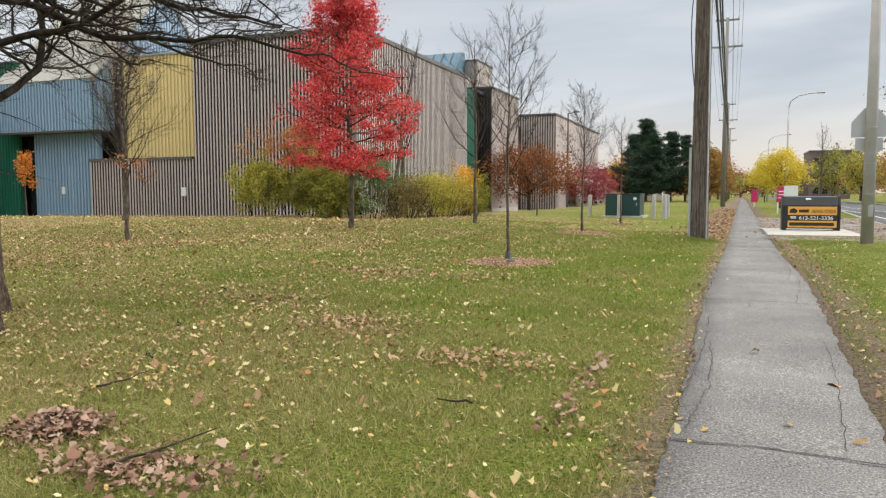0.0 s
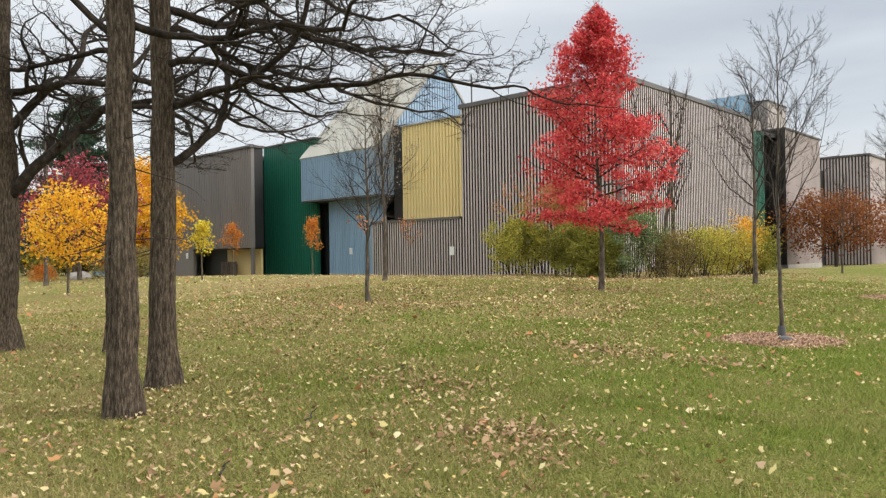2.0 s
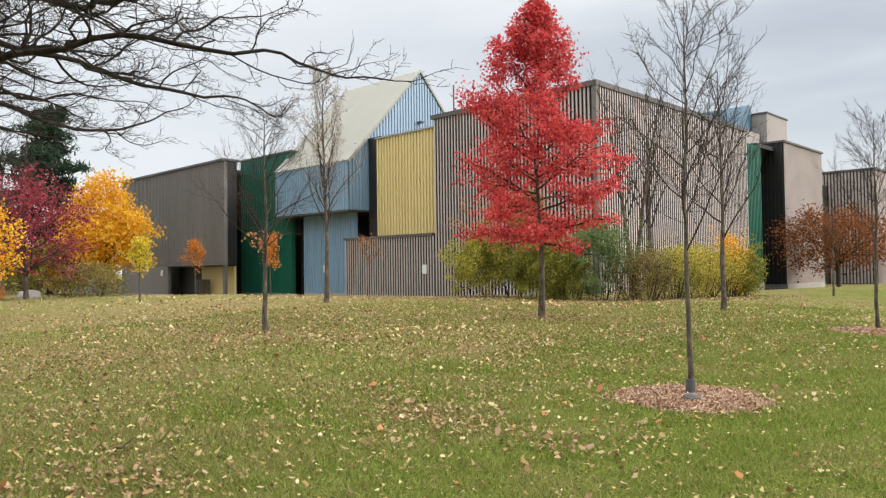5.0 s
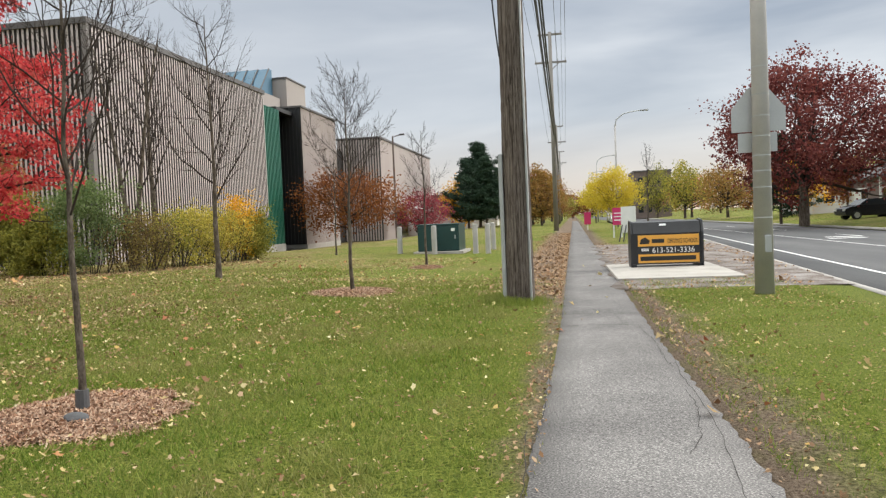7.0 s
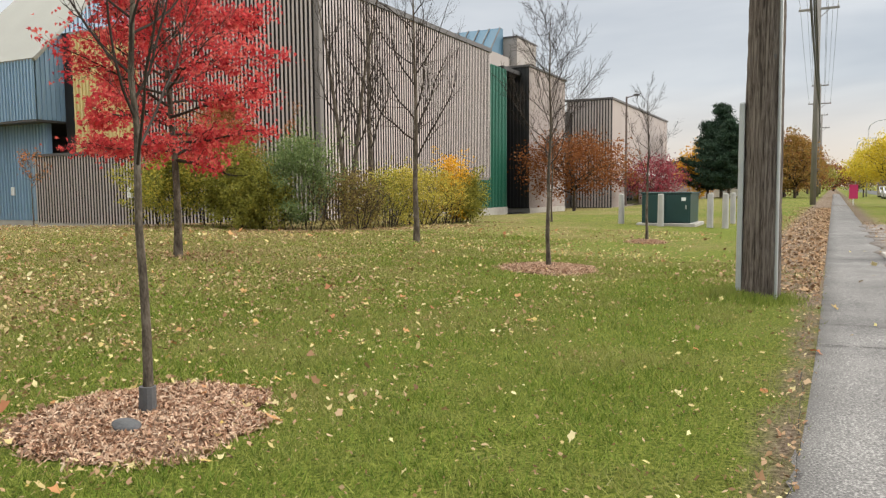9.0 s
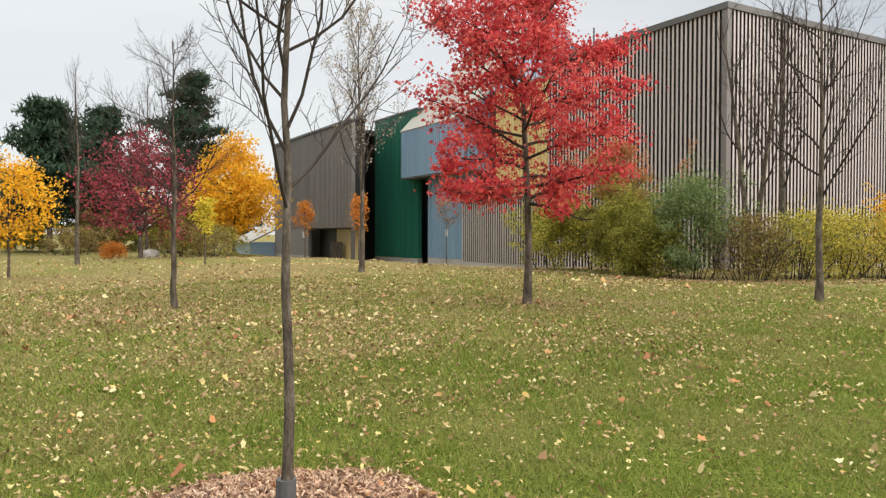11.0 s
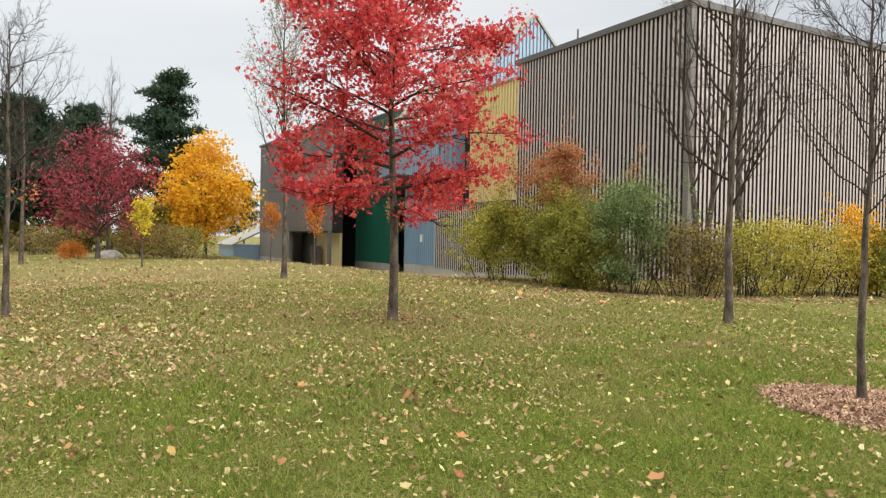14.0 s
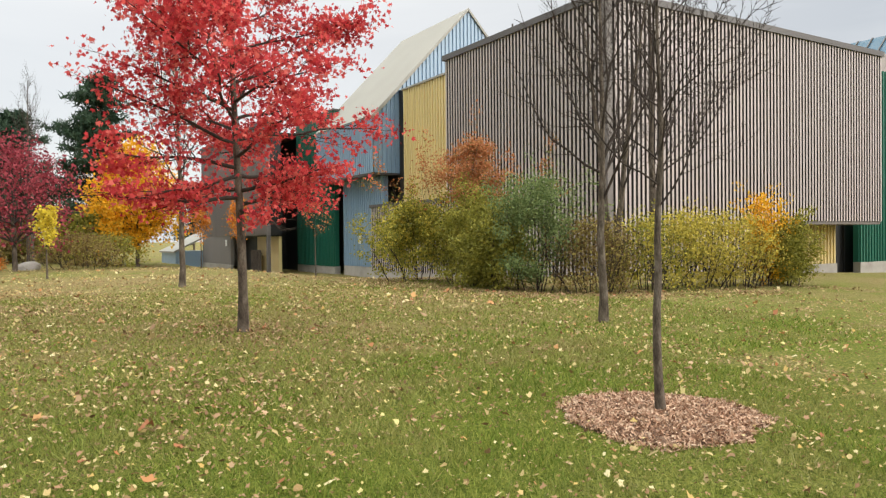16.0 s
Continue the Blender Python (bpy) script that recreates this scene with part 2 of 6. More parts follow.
L_RED = leaf_mat("red_maple_leaf", [(0.34, 0.028, 0.04), (0.60, 0.06, 0.07), (0.74, 0.105, 0.105), (0.80, 0.21, 0.17), (0.46, 0.04, 0.055), (0.70, 0.085, 0.09)], 0.5)
L_CRIMSON = leaf_mat("crimson_leaf", [(0.19, 0.03, 0.045), (0.31, 0.055, 0.075), (0.40, 0.09, 0.11)])
L_MAROON = leaf_mat("maroon_oak_leaf", [(0.11, 0.03, 0.03), (0.20, 0.055, 0.05), (0.28, 0.085, 0.065)])
L_GOLD = leaf_mat("golden_leaf", [(0.66, 0.30, 0.015), (0.78, 0.42, 0.02), (0.82, 0.52, 0.05), (0.7, 0.36, 0.02)], 0.4)
L_YELLOW = leaf_mat("yellow_leaf", [(0.60, 0.46, 0.05), (0.76, 0.60, 0.06), (0.55, 0.48, 0.07)], 0.4)
L_ORANGE = leaf_mat("orange_leaf", [(0.50, 0.15, 0.02), (0.66, 0.25, 0.04), (0.60, 0.30, 0.08)], 0.4)
L_COPPER = leaf_mat("copper_shrub_leaf", [(0.34, 0.13, 0.055), (0.50, 0.20, 0.085), (0.58, 0.27, 0.12), (0.24, 0.17, 0.06)], 0.35)
L_AMBER = leaf_mat("amber_leaf", [(0.20, 0.12, 0.035), (0.32, 0.18, 0.05), (0.42, 0.24, 0.065), (0.25, 0.20, 0.055)])
L_STRAWLEAF = leaf_mat("yellowing_shrub_leaf", [(0.299, 0.276, 0.046), (0.529, 0.448, 0.081), (0.667, 0.540, 0.103), (0.196, 0.184, 0.046)])
L_RUST = leaf_mat("rust_leaf", [(0.16, 0.055, 0.02), (0.27, 0.10, 0.035), (0.36, 0.15, 0.05)])
L_OLIVE = leaf_mat("olive_shrub_leaf", [(0.145, 0.152, 0.029), (0.275, 0.261, 0.051), (0.435, 0.392, 0.072), (0.189, 0.203, 0.043)])
L_LIME = leaf_mat("yellow_green_leaf", [(0.230, 0.243, 0.041), (0.432, 0.392, 0.068), (0.621, 0.499, 0.081), (0.162, 0.176, 0.041), (0.270, 0.270, 0.054)])
L_GREEN = leaf_mat("green_shrub_leaf", [(0.10, 0.15, 0.055), (0.175, 0.235, 0.085), (0.25, 0.31, 0.12), (0.14, 0.19, 0.07)])
L_BRONZE = leaf_mat("bronze_shrub_leaf", [(0.135, 0.090, 0.045), (0.255, 0.180, 0.068), (0.330, 0.285, 0.075)])
L_TAN = leaf_mat("pale_tan_leaf", [(0.30, 0.23, 0.16), (0.44, 0.36, 0.27), (0.55, 0.48, 0.38)])
L_PINE = leaf_mat("pine_needle", [(0.018, 0.039, 0.024), (0.033, 0.063, 0.036), (0.053, 0.087, 0.051)], 0.1)
L_FALLEN = leaf_mat("fallen_leaf", [(0.36, 0.255, 0.11), (0.56, 0.46, 0.22), (0.22, 0.14, 0.06), (0.66, 0.58, 0.31), (0.42, 0.31, 0.14), (0.30, 0.19, 0.08), (0.62, 0.54, 0.24), (0.50, 0.33, 0.10), (0.70, 0.64, 0.40)], 0.15, 0.75)
L_FALLEN_BROWN = leaf_mat("fallen_brown_leaf", [(0.15, 0.085, 0.045), (0.29, 0.175, 0.095), (0.42, 0.285, 0.165), (0.22, 0.115, 0.058), (0.52, 0.385, 0.24), (0.34, 0.19, 0.11)], 0.1, 0.8)

L_FALLEN_RED = leaf_mat("fallen_russet_leaf", [(0.42, 0.16, 0.07), (0.50, 0.26, 0.11), (0.32, 0.11, 0.06), (0.56, 0.34, 0.14)], 0.15, 0.75)

L_PILE = leaf_mat("leaf_pile", [(0.10, 0.055, 0.035), (0.24, 0.135, 0.09), (0.36, 0.23, 0.16), (0.16, 0.085, 0.05), (0.44, 0.32, 0.24), (0.29, 0.16, 0.11)], 0.08, 0.8)


def grass_mat(name):
    """Blades: green to straw, patch by patch, greener beside the path past the oaks."""
    m, n, l, b = base_nodes(name)
    g, co, sep = n.new("ShaderNodeNewGeometry"), n.new("ShaderNodeTexCoord"), n.new("ShaderNodeSeparateXYZ")
    green = ramp_of(n, [(0.08, 0.13, 0.019), (0.152, 0.222, 0.031), (0.225, 0.288, 0.046), (0.325, 0.335, 0.084), (0.12, 0.18, 0.026)], 0, 1)
    straw = ramp_of(n, [(0.17, 0.16, 0.045), (0.30, 0.265, 0.095), (0.42, 0.35, 0.155), (0.21, 0.21, 0.055), (0.52, 0.44, 0.24)], 0, 1)
    nz = n.new("ShaderNodeTexNoise")
    nz.inputs["Scale"].default_value, nz.inputs["Detail"].default_value, nz.inputs["Roughness"].default_value = 0.55, 6, 0.65
    for r in (green, straw):
        l.new(g.outputs["Random Per Island"], r.inputs[0])
    l.new(co.outputs["Object"], nz.inputs["Vector"])
    l.new(co.outputs["Object"], sep.inputs[0])
    far, by = n.new("ShaderNodeMapRange"), n.new("ShaderNodeMapRange")
    far.inputs["From Min"].default_value, far.inputs["From Max"].default_value = 12.0, 3.0
    far.inputs["To Max"].default_value = 0.20
    by.inputs["From Min"].default_value, by.inputs["From Max"].default_value = -2.0, -12.0
    by.inputs["To Max"].default_value = 0.07
    l.new(sep.outputs["Y"], far.inputs["Value"])
    l.new(sep.outputs["X"], by.inputs["Value"])
    verge, a3 = n.new("ShaderNodeMapRange"), n.new("ShaderNodeMath")
    verge.inputs["From Min"].default_value, verge.inputs["From Max"].default_value = 0.9, 1.6
    verge.inputs["To Max"].default_value = -0.2
    l.new(sep.outputs["X"], verge.inputs["Value"])
    a1, a2, mr, mx = n.new("ShaderNodeMath"), n.new("ShaderNodeMath"), n.new("ShaderNodeMapRange"), n.new("ShaderNodeMix")
    l.new(nz.outputs["Fac"], a1.inputs[0])
    l.new(far.outputs[0], a1.inputs[1])
    l.new(a1.outputs[0], a2.inputs[0])
    l.new(by.outputs[0], a2.inputs[1])
    mr.inputs["From Min"].default_value, mr.inputs["From Max"].default_value = 0.46, 0.74
    l.new(a2.outputs[0], a3.inputs[0])
    l.new(verge.outputs[0], a3.inputs[1])
    l.new(a3.outputs[0], mr.inputs["Value"])
    mx.data_type = "RGBA"
    l.new(mr.outputs[0], mx.inputs[0])
    l.new(green.outputs[0], mx.inputs[6])
    l.new(straw.outputs[0], mx.inputs[7])
    l.new(mx.outputs[2], b.inputs["Base Color"])
    b.inputs["Roughness"].default_value, b.inputs["Specular IOR Level"].default_value = 0.7, 0.15
    tr, sh = n.new("ShaderNodeBsdfTranslucent"), n.new("ShaderNodeMixShader")
    l.new(mx.outputs[2], tr.inputs["Color"])
    sh.inputs[0].default_value = 0.3
    l.new(b.outputs[0], sh.inputs[1])
    l.new(tr.outputs[0], sh.inputs[2])
    l.new(sh.outputs[0], n["Material Output"].inputs[0])
    return m


L_GRASS = grass_mat("grass_blade")
L_CHIP = leaf_mat("wood_chip", [(0.20, 0.10, 0.06), (0.46, 0.29, 0.19), (0.62, 0.44, 0.31), (0.33, 0.175, 0.105), (0.70, 0.53, 0.39), (0.12, 0.065, 0.045), (0.50, 0.30, 0.20)], 0.02, 0.85)

# ---- mesh helpers ----


def mesh_np(name, verts, faces):
    """A mesh from an n x 3 array and an m x k array of faces with k corners each."""
    verts, faces = np.asarray(verts, np.float32), np.asarray(faces, np.int32)
    me = bpy.data.meshes.new(name)
    me.vertices.add(len(verts))
    me.vertices.foreach_set("co", verts.ravel())
    k = faces.shape[1]
    me.loops.add(faces.size)
    me.loops.foreach_set("vertex_index", faces.ravel())
    me.polygons.add(len(faces))
    me.polygons.foreach_set("loop_start", np.arange(0, faces.size, k, dtype=np.int32))
    me.update(calc_edges=True)
    return me


def as_mesh(name, bm):
    if isinstance(bm, bpy.types.Mesh):
        return bm
    me = bpy.data.meshes.new(name)
    bmesh.ops.recalc_face_normals(bm, faces=bm.faces)
    bm.to_mesh(me)
    bm.free()
    return me


def part(name, bm, material, parent, label="", smooth=False, at=None):
    me = as_mesh(name, bm)
    if material and not me.materials:
        me.materials.append(material)
    if smooth:
        me.shade_smooth()
    ob = new(name, me)
    ob.parent = parent
    if at is not None:
        ob.location = at
    return tagged(ob, label)


def thing(name, loc, label, category, group="", kind="", rz=0.0):
    ob = new(name)
    ob.empty_display_size = 0.2
    ob.location, ob.rotation_euler = loc, (0, 0, rz)
    return tagged(ob, label, category, group, kind)


def solid(name, bm, material, label, category, group="", kind="", loc=(0, 0, 0), smooth=False):
    """A thing that is one mesh."""
    ob = part(name, bm, material, None, smooth=smooth, at=loc)
    return tagged(ob, label, category, group, kind)


def add_box(bm, lo, hi, bevel=0.0):
    m = Matrix.LocRotScale([(a + b) / 2 for a, b in zip(lo, hi)], None, [b - a for a, b in zip(lo, hi)])
    made = bmesh.ops.create_cube(bm, size=1, matrix=m)["verts"]
    if bevel:
        edges = list({e for v in made for e in v.link_edges})
        bmesh.ops.bevel(bm, geom=edges, offset=bevel, segments=2, affect="EDGES", profile=0.6)
    return bm


def box(lo, hi, bevel=0.0):
    return add_box(bmesh.new(), lo, hi, bevel)


def add_prism(bm, outline, axis, a, b):
    """Extrudes a 2D outline along axis ('x', 'y' or 'z') from a to b."""
    def place(p, d):
        return {"x": (d, p[0], p[1]), "y": (p[0], d, p[1]), "z": (p[0], p[1], d)}[axis]
    lo, hi = [bm.verts.new(place(p, a)) for p in outline], [bm.verts.new(place(p, b)) for p in outline]
    n = len(outline)
    bm.faces.new(lo), bm.faces.new(hi[::-1])
    for k in range(n):
        bm.faces.new((lo[k], hi[k], hi[(k + 1) % n], lo[(k + 1) % n]))
    return bm


def prism(outline, axis, a, b):
    return add_prism(bmesh.new(), outline, axis, a, b)


def tube_data(lines):
    """Vertices and quads of tapered tubes along (points, radii, sides) lines."""
    vs, fs, base = [], [], 0
    for pts, rad, k in lines:
        pts, rad = np.asarray(pts, float), np.asarray(rad, float)
        d = np.gradient(pts, axis=0)
        d /= np.linalg.norm(d, axis=1)[:, None] + 1e-9
        ref = np.array((1.0, 0, 0)) if abs(d[:, 2]).mean() > 0.7 else np.array((0, 0, 1.0))
        u = np.cross(d, ref)
        u /= np.linalg.norm(u, axis=1)[:, None] + 1e-9
        w = np.cross(d, u)
        a = np.arange(k) * 2 * np.pi / k
        ring = pts[:, None] + rad[:, None, None] * (np.cos(a)[None, :, None] * u[:, None] + np.sin(a)[None, :, None] * w[:, None])
        n = len(pts)
        vs.append(ring.reshape(-1, 3))
        i = (np.arange(n - 1)[:, None] * k + np.arange(k)[None]).ravel() + base
        j = (np.arange(n - 1)[:, None] * k + (np.arange(k)[None] + 1) % k).ravel() + base
        fs.append(np.stack((i, j, j + k, i + k), 1))
        base += n * k
    return np.concatenate(vs), np.concatenate(fs)


def tubes(name, lines):
    return mesh_np(name, *tube_data(lines))


def rod(p, q, r0, r1=None, sides=12):
    bm = bmesh.new()
    p, q = Vector(p), Vector(q)
    m = Matrix.Translation((p + q) / 2) @ (q - p).to_track_quat("Z", "Y").to_matrix().to_4x4()
    bmesh.ops.create_cone(bm, cap_ends=True, segments=sides, radius1=r0, radius2=r0 if r1 is None else r1, depth=(q - p).length, matrix=m)
    return bm


def leaf_cards(rng, centres, size, spread=1.0, droop=0.0):
    """One folded four-cornered leaf at each centre, turned at random."""
    n = len(centres)
    a = rng.normal(size=(n, 3)) * (1, 1, spread)
    a[:, 2] -= droop
    a /= np.linalg.norm(a, axis=1)[:, None] + 1e-9
    b = np.cross(a, rng.normal(size=(n, 3)))
    b /= np.linalg.norm(b, axis=1)[:, None] + 1e-9
    s = size * rng.uniform(0.6, 1.35, (n, 1))
    c = np.cross(a, b)
    v = np.stack((centres, centres + a * s * 0.5 + b * s * 0.42 + c * s * 0.12, centres + a * s, centres + a * s * 0.5 - b * s * 0.42 + c * s * 0.12), 1)
    return v.reshape(-1, 3), np.arange(4 * n).reshape(n, 4)


def smooth(v, lo, hi):
    t = np.clip((v - lo) / (hi - lo), 0, 1)
    return t * t * (3 - 2 * t)


# ---- lie of the land ----
def walk_left(y):
    return 0.30 + 0.0145 * y - 0.07 * np.exp(-((y - 11.5) / 4.0) ** 2)


def walk_right(y):
    return 1.42 + 0.0145 * y + 0.13 * np.exp(-((y - 11.5) / 4.5) ** 2)


def kerb_x(y):
    return 4.35 + 0.068 * np.clip(y, -30, 62) + 0.006 * np.clip(y - 62, 0, 900)


def walk_z(y):
    return -0.15 * (1 - smooth(np.asarray(y, float), -3, 14))


def land(x, y):
    """Height of the ground: level by the road, a low mound on the lawn, falling to the building."""
    x, y = np.asarray(x, float), np.asarray(y, float)
    west = smooth(-x, 1.0, 9.0)
    dip = np.maximum(smooth(y, 27, 35) * smooth(-x, 20, 29), 0.75 * smooth(y, 40, 62) * smooth(-x, 11, 19))
    dip = np.maximum(dip, 0.5 * smooth(-x, 34, 52) * smooth(y, 20, 34))
    z = walk_z(y) + 0.10 * west * smooth(y, 10, 20) * (1 - dip) + 0.06 * smooth(-x, -0.3, 0.6) * smooth(y, 15, 21)
    z += 0.14 * np.exp(-((x + 25) / 11) ** 2 - ((y - 24) / 7.5) ** 2) - 0.85 * dip
    z -= 0.07 * np.exp(-((x + 3.6) / 3) ** 2 - ((y - 13.5) / 4) ** 2)
    z -= 0.16 * np.exp(-((x + 8.0) / 4.5) ** 2 - ((y - 5.5) / 4) ** 2)
    z += 0.03 * np.sin(x * 0.61 + 1.3) * np.sin(y * 0.47) * west
    return z


rows_y = np.concatenate((np.array([-600, -200, -80, -40.0]), np.arange(-20, 62, 0.5), np.arange(62, 140, 2.0), np.array([150, 180, 240, 400, 900, 2500.0])))
west_x = np.concatenate((np.array([-2500, -900, -400, -200, -130.0]), np.arange(-100, -40, 2.5), np.arange(-40, 0.0, 0.5)))
grid = []
for yy in rows_y:
    l, r, k = walk_left(yy), walk_right(yy), float(kerb_x(yy))
    zs = float(walk_z(yy))
    line = [(xx, yy, float(land(xx, yy))) for xx in west_x]
    line += [(l + 0.02, yy, zs + 0.02 * float(smooth(yy, 8, 20))), (l + 0.03, yy, zs - 0.06), (r - 0.03, yy, zs - 0.06), (r - 0.02, yy, zs + 0.0)]
    line += [(r + (k - r) * f, yy, zs + 0.03 * math.sin(3.1 * f)) for f in (0.2, 0.4, 0.6, 0.8)]
    line += [(k - 0.08, yy, zs - 0.01), (k - 0.07, yy, zs - 0.45), (k + 4, yy, zs - 0.45), (18.05, yy, zs - 0.45), (18.06, yy, zs - 0.01), (19, yy, zs), (23, yy, zs + 0.25), (40, yy, zs + 0.9), (120, yy, 1.5), (600, yy, 1.5), (2500, yy, 1.5)]
    grid.append(line)
cols_n = len(grid[0])
gv = np.array(grid).reshape(-1, 3)
gi = (np.arange(len(grid) - 1)[:, None] * cols_n + np.arange(cols_n - 1)[None]).ravel()
ground_mesh = mesh_np("ground", gv, np.stack((gi, gi + 1, gi + cols_n + 1, gi + cols_n), 1))
ground_mesh.shade_smooth()

# lawn: three greens, straw and bare earth, worn along the walk
M_LAWN, n, l, b = base_nodes("autumn_lawn")
co = n.new("ShaderNodeTexCoord")


def noise_at(scale, detail=5, rough_=0.6, dist=0.0):
    t = n.new("ShaderNodeTexNoise")
    for key, value in (("Scale", scale), ("Detail", detail), ("Roughness", rough_), ("Distortion", dist)):
        t.inputs[key].default_value = value
    l.new(co.outputs["Object"], t.inputs["Vector"])
    return t


def mixed(fac, c1, c2):
    t = n.new("ShaderNodeMix")
    t.data_type = "RGBA"
    for slot, c in ((0, fac), (6, c1), (7, c2)):
        if isinstance(c, tuple):
            t.inputs[slot].default_value = rgb(c)
        else:
            l.new(c, t.inputs[slot])
    return t.outputs[2]


def ranged(v, lo, hi):
    t = n.new("ShaderNodeMapRange")
    t.inputs["From Min"].default_value, t.inputs["From Max"].default_value = lo, hi
    l.new(v, t.inputs["Value"])
    return t.outputs[0]


def mathed(op, a, bb):
    t = n.new("ShaderNodeMath")
    t.operation = op
    for slot, c in ((0, a), (1, bb)):
        if isinstance(c, (int, float)):
            t.inputs[slot].default_value = c
        else:
            l.new(c, t.inputs[slot])
    return t.outputs[0]


n_big, n_mid, n_fine, n_edge = noise_at(0.16, 4), noise_at(1.3, 6), noise_at(38, 5, 0.7), noise_at(1.25, 6)
blades = ramp_of(n, [(0.038, 0.056, 0.008), (0.125, 0.155, 0.022), (0.235, 0.25, 0.05)], 0.36, 0.64)
l.new(n_fine.outputs["Fac"], blades.inputs[0])
straw = ramp_of(n, [(0.07, 0.06, 0.022), (0.215, 0.175, 0.065), (0.36, 0.28, 0.14)], 0.36, 0.64)
l.new(n_fine.outputs["Fac"], straw.inputs[0])
sep = n.new("ShaderNodeSeparateXYZ")
l.new(co.outputs["Object"], sep.inputs[0])
west_dry = mathed("MULTIPLY", ranged(mathed("MULTIPLY", sep.outputs["X"], -1), 3.0, 16.0), 0.55)
dry = ranged(mathed("ADD", mathed("ADD", n_big.outputs["Fac"], mathed("MULTIPLY", n_mid.outputs["Fac"], 0.7)), mathed("MULTIPLY", west_dry, 0.35)), 0.78, 1.12)
under_oaks = mathed("MULTIPLY", ranged(sep.outputs["Y"], 11.0, 6.0), ranged(mathed("MULTIPLY", sep.outputs["X"], -1), 0.5, 4.0))
dry = mathed("MAXIMUM", dry, mathed("MULTIPLY", under_oaks, 0.75))
lush = mathed("MULTIPLY", mathed("MULTIPLY", ranged(sep.outputs["Y"], 7.0, 11.0), ranged(sep.outputs["Y"], 30.0, 22.0)), ranged(sep.outputs["X"], -9.0, -2.5))
dry = mathed("MULTIPLY", dry, mathed("SUBTRACT", 1.0, mathed("MULTIPLY", lush, 0.75)))
lawn = mixed(dry, blades.outputs[0], straw.outputs[0])
earth = ramp_of(n, [(0.085, 0.06, 0.042), (0.19, 0.14, 0.10), (0.29, 0.23, 0.175)], 0.36, 0.64)
l.new(n_fine.outputs["Fac"], earth.inputs[0])
along = mathed("SUBTRACT", sep.outputs["X"], mathed("MULTIPLY", sep.outputs["Y"], 0.0145))
left_gap = mathed("ABSOLUTE", mathed("SUBTRACT", along, 0.22), 0)
right_gap = mathed("ABSOLUTE", mathed("SUBTRACT", along, 1.62), 0)
reach_l = mathed("MULTIPLY", ranged(sep.outputs["Y"], 20.5, 24.0), 1.1)
worn_l = ranged(mathed("SUBTRACT", mathed("ADD", left_gap, mathed("MULTIPLY", n_edge.outputs["Fac"], 0.75)), reach_l), 0.62, 0.34)
worn_r = ranged(mathed("ADD", right_gap, mathed("MULTIPLY", n_edge.outputs["Fac"], 1.3)), 1.3, 0.75)
bare = ranged(n_mid.outputs["Fac"], 0.66, 0.74)
soil = mathed("MAXIMUM", mathed("MAXIMUM", worn_l, worn_r), mathed("MULTIPLY", bare, 0.6))
out = mixed(soil, lawn, earth.outputs[0])
l.new(out, b.inputs["Base Color"])
b.inputs["Roughness"].default_value, b.inputs["Specular IOR Level"].default_value = 0.95, 0.1
bp = n.new("ShaderNodeBump")
bp.inputs["Strength"].default_value, bp.inputs["Distance"].default_value = 0.9, 0.04
l.new(n_fine.outputs["Fac"], bp.inputs["Height"])
l.new(bp.outputs[0], b.inputs["Normal"])
solid("ground", ground_mesh, M_LAWN, "autumn lawn with straw patches and worn earth edges", "ground", kind="structure")


def strip_mesh(name, left, right, y0, y1, z_off, step, cuts=4, height=None, jag=0.0, seed=1):
    """A strip of paving between two edge lines, with a skirt, following the walk's height."""
    rng = np.random.default_rng(seed)
    ys = np.arange(y0, y1 + step * 0.5, step)
    vs = []
    for y in ys:
        a, c = left(y) + rng.uniform(-jag, jag), right(y) + rng.uniform(-jag, jag)
        z = float(walk_z(y)) + z_off
        vs.append((a, y, z - 0.12))
        vs += [(a + (c - a) * k / cuts, y, z + 0.008 * math.sin(k * math.pi / cuts)) for k in range(cuts + 1)]
        vs.append((c, y, z - 0.12))
    w = cuts + 3
    i = (np.arange(len(ys) - 1)[:, None] * w + np.arange(w - 1)[None]).ravel()
    return mesh_np(name, np.array(vs), np.stack((i, i + 1, i + w + 1, i + w), 1))


# ---- asphalt walk, in lengths between its cracks ----
pavement = thing("pavement", (0, 0, 0), "grey cracked asphalt footpath beside the lawn", "pavement", kind="structure")
rng = np.random.default_rng(11)
joints = [-14.0, -8.0, -2.5, 1.2, 4.42, 9.85, 18.15, 19.3, 24.0, 27.1, 31.5, 36.0, 42.0, 50.0, 60.0, 75.0, 95.0, 130.0, 170.0]
for y0, y1 in zip(joints[:-1], joints[1:]):
    st = (y1 - y0) / max(4, round((y1 - y0) / 0.11)) if y1 < 45 else 2.0
    part("slab", strip_mesh("slab", walk_left, walk_right, y0 + 0.007, y1 - 0.007, 0.012, st, 4, jag=0.022 if y1 < 45 else 0.02, seed=int(y0 * 10) + 500), M_ASPHALT, pavement)

M_CRACK = plain("dark_crack", (0.035, 0.03, 0.027), 0.95)


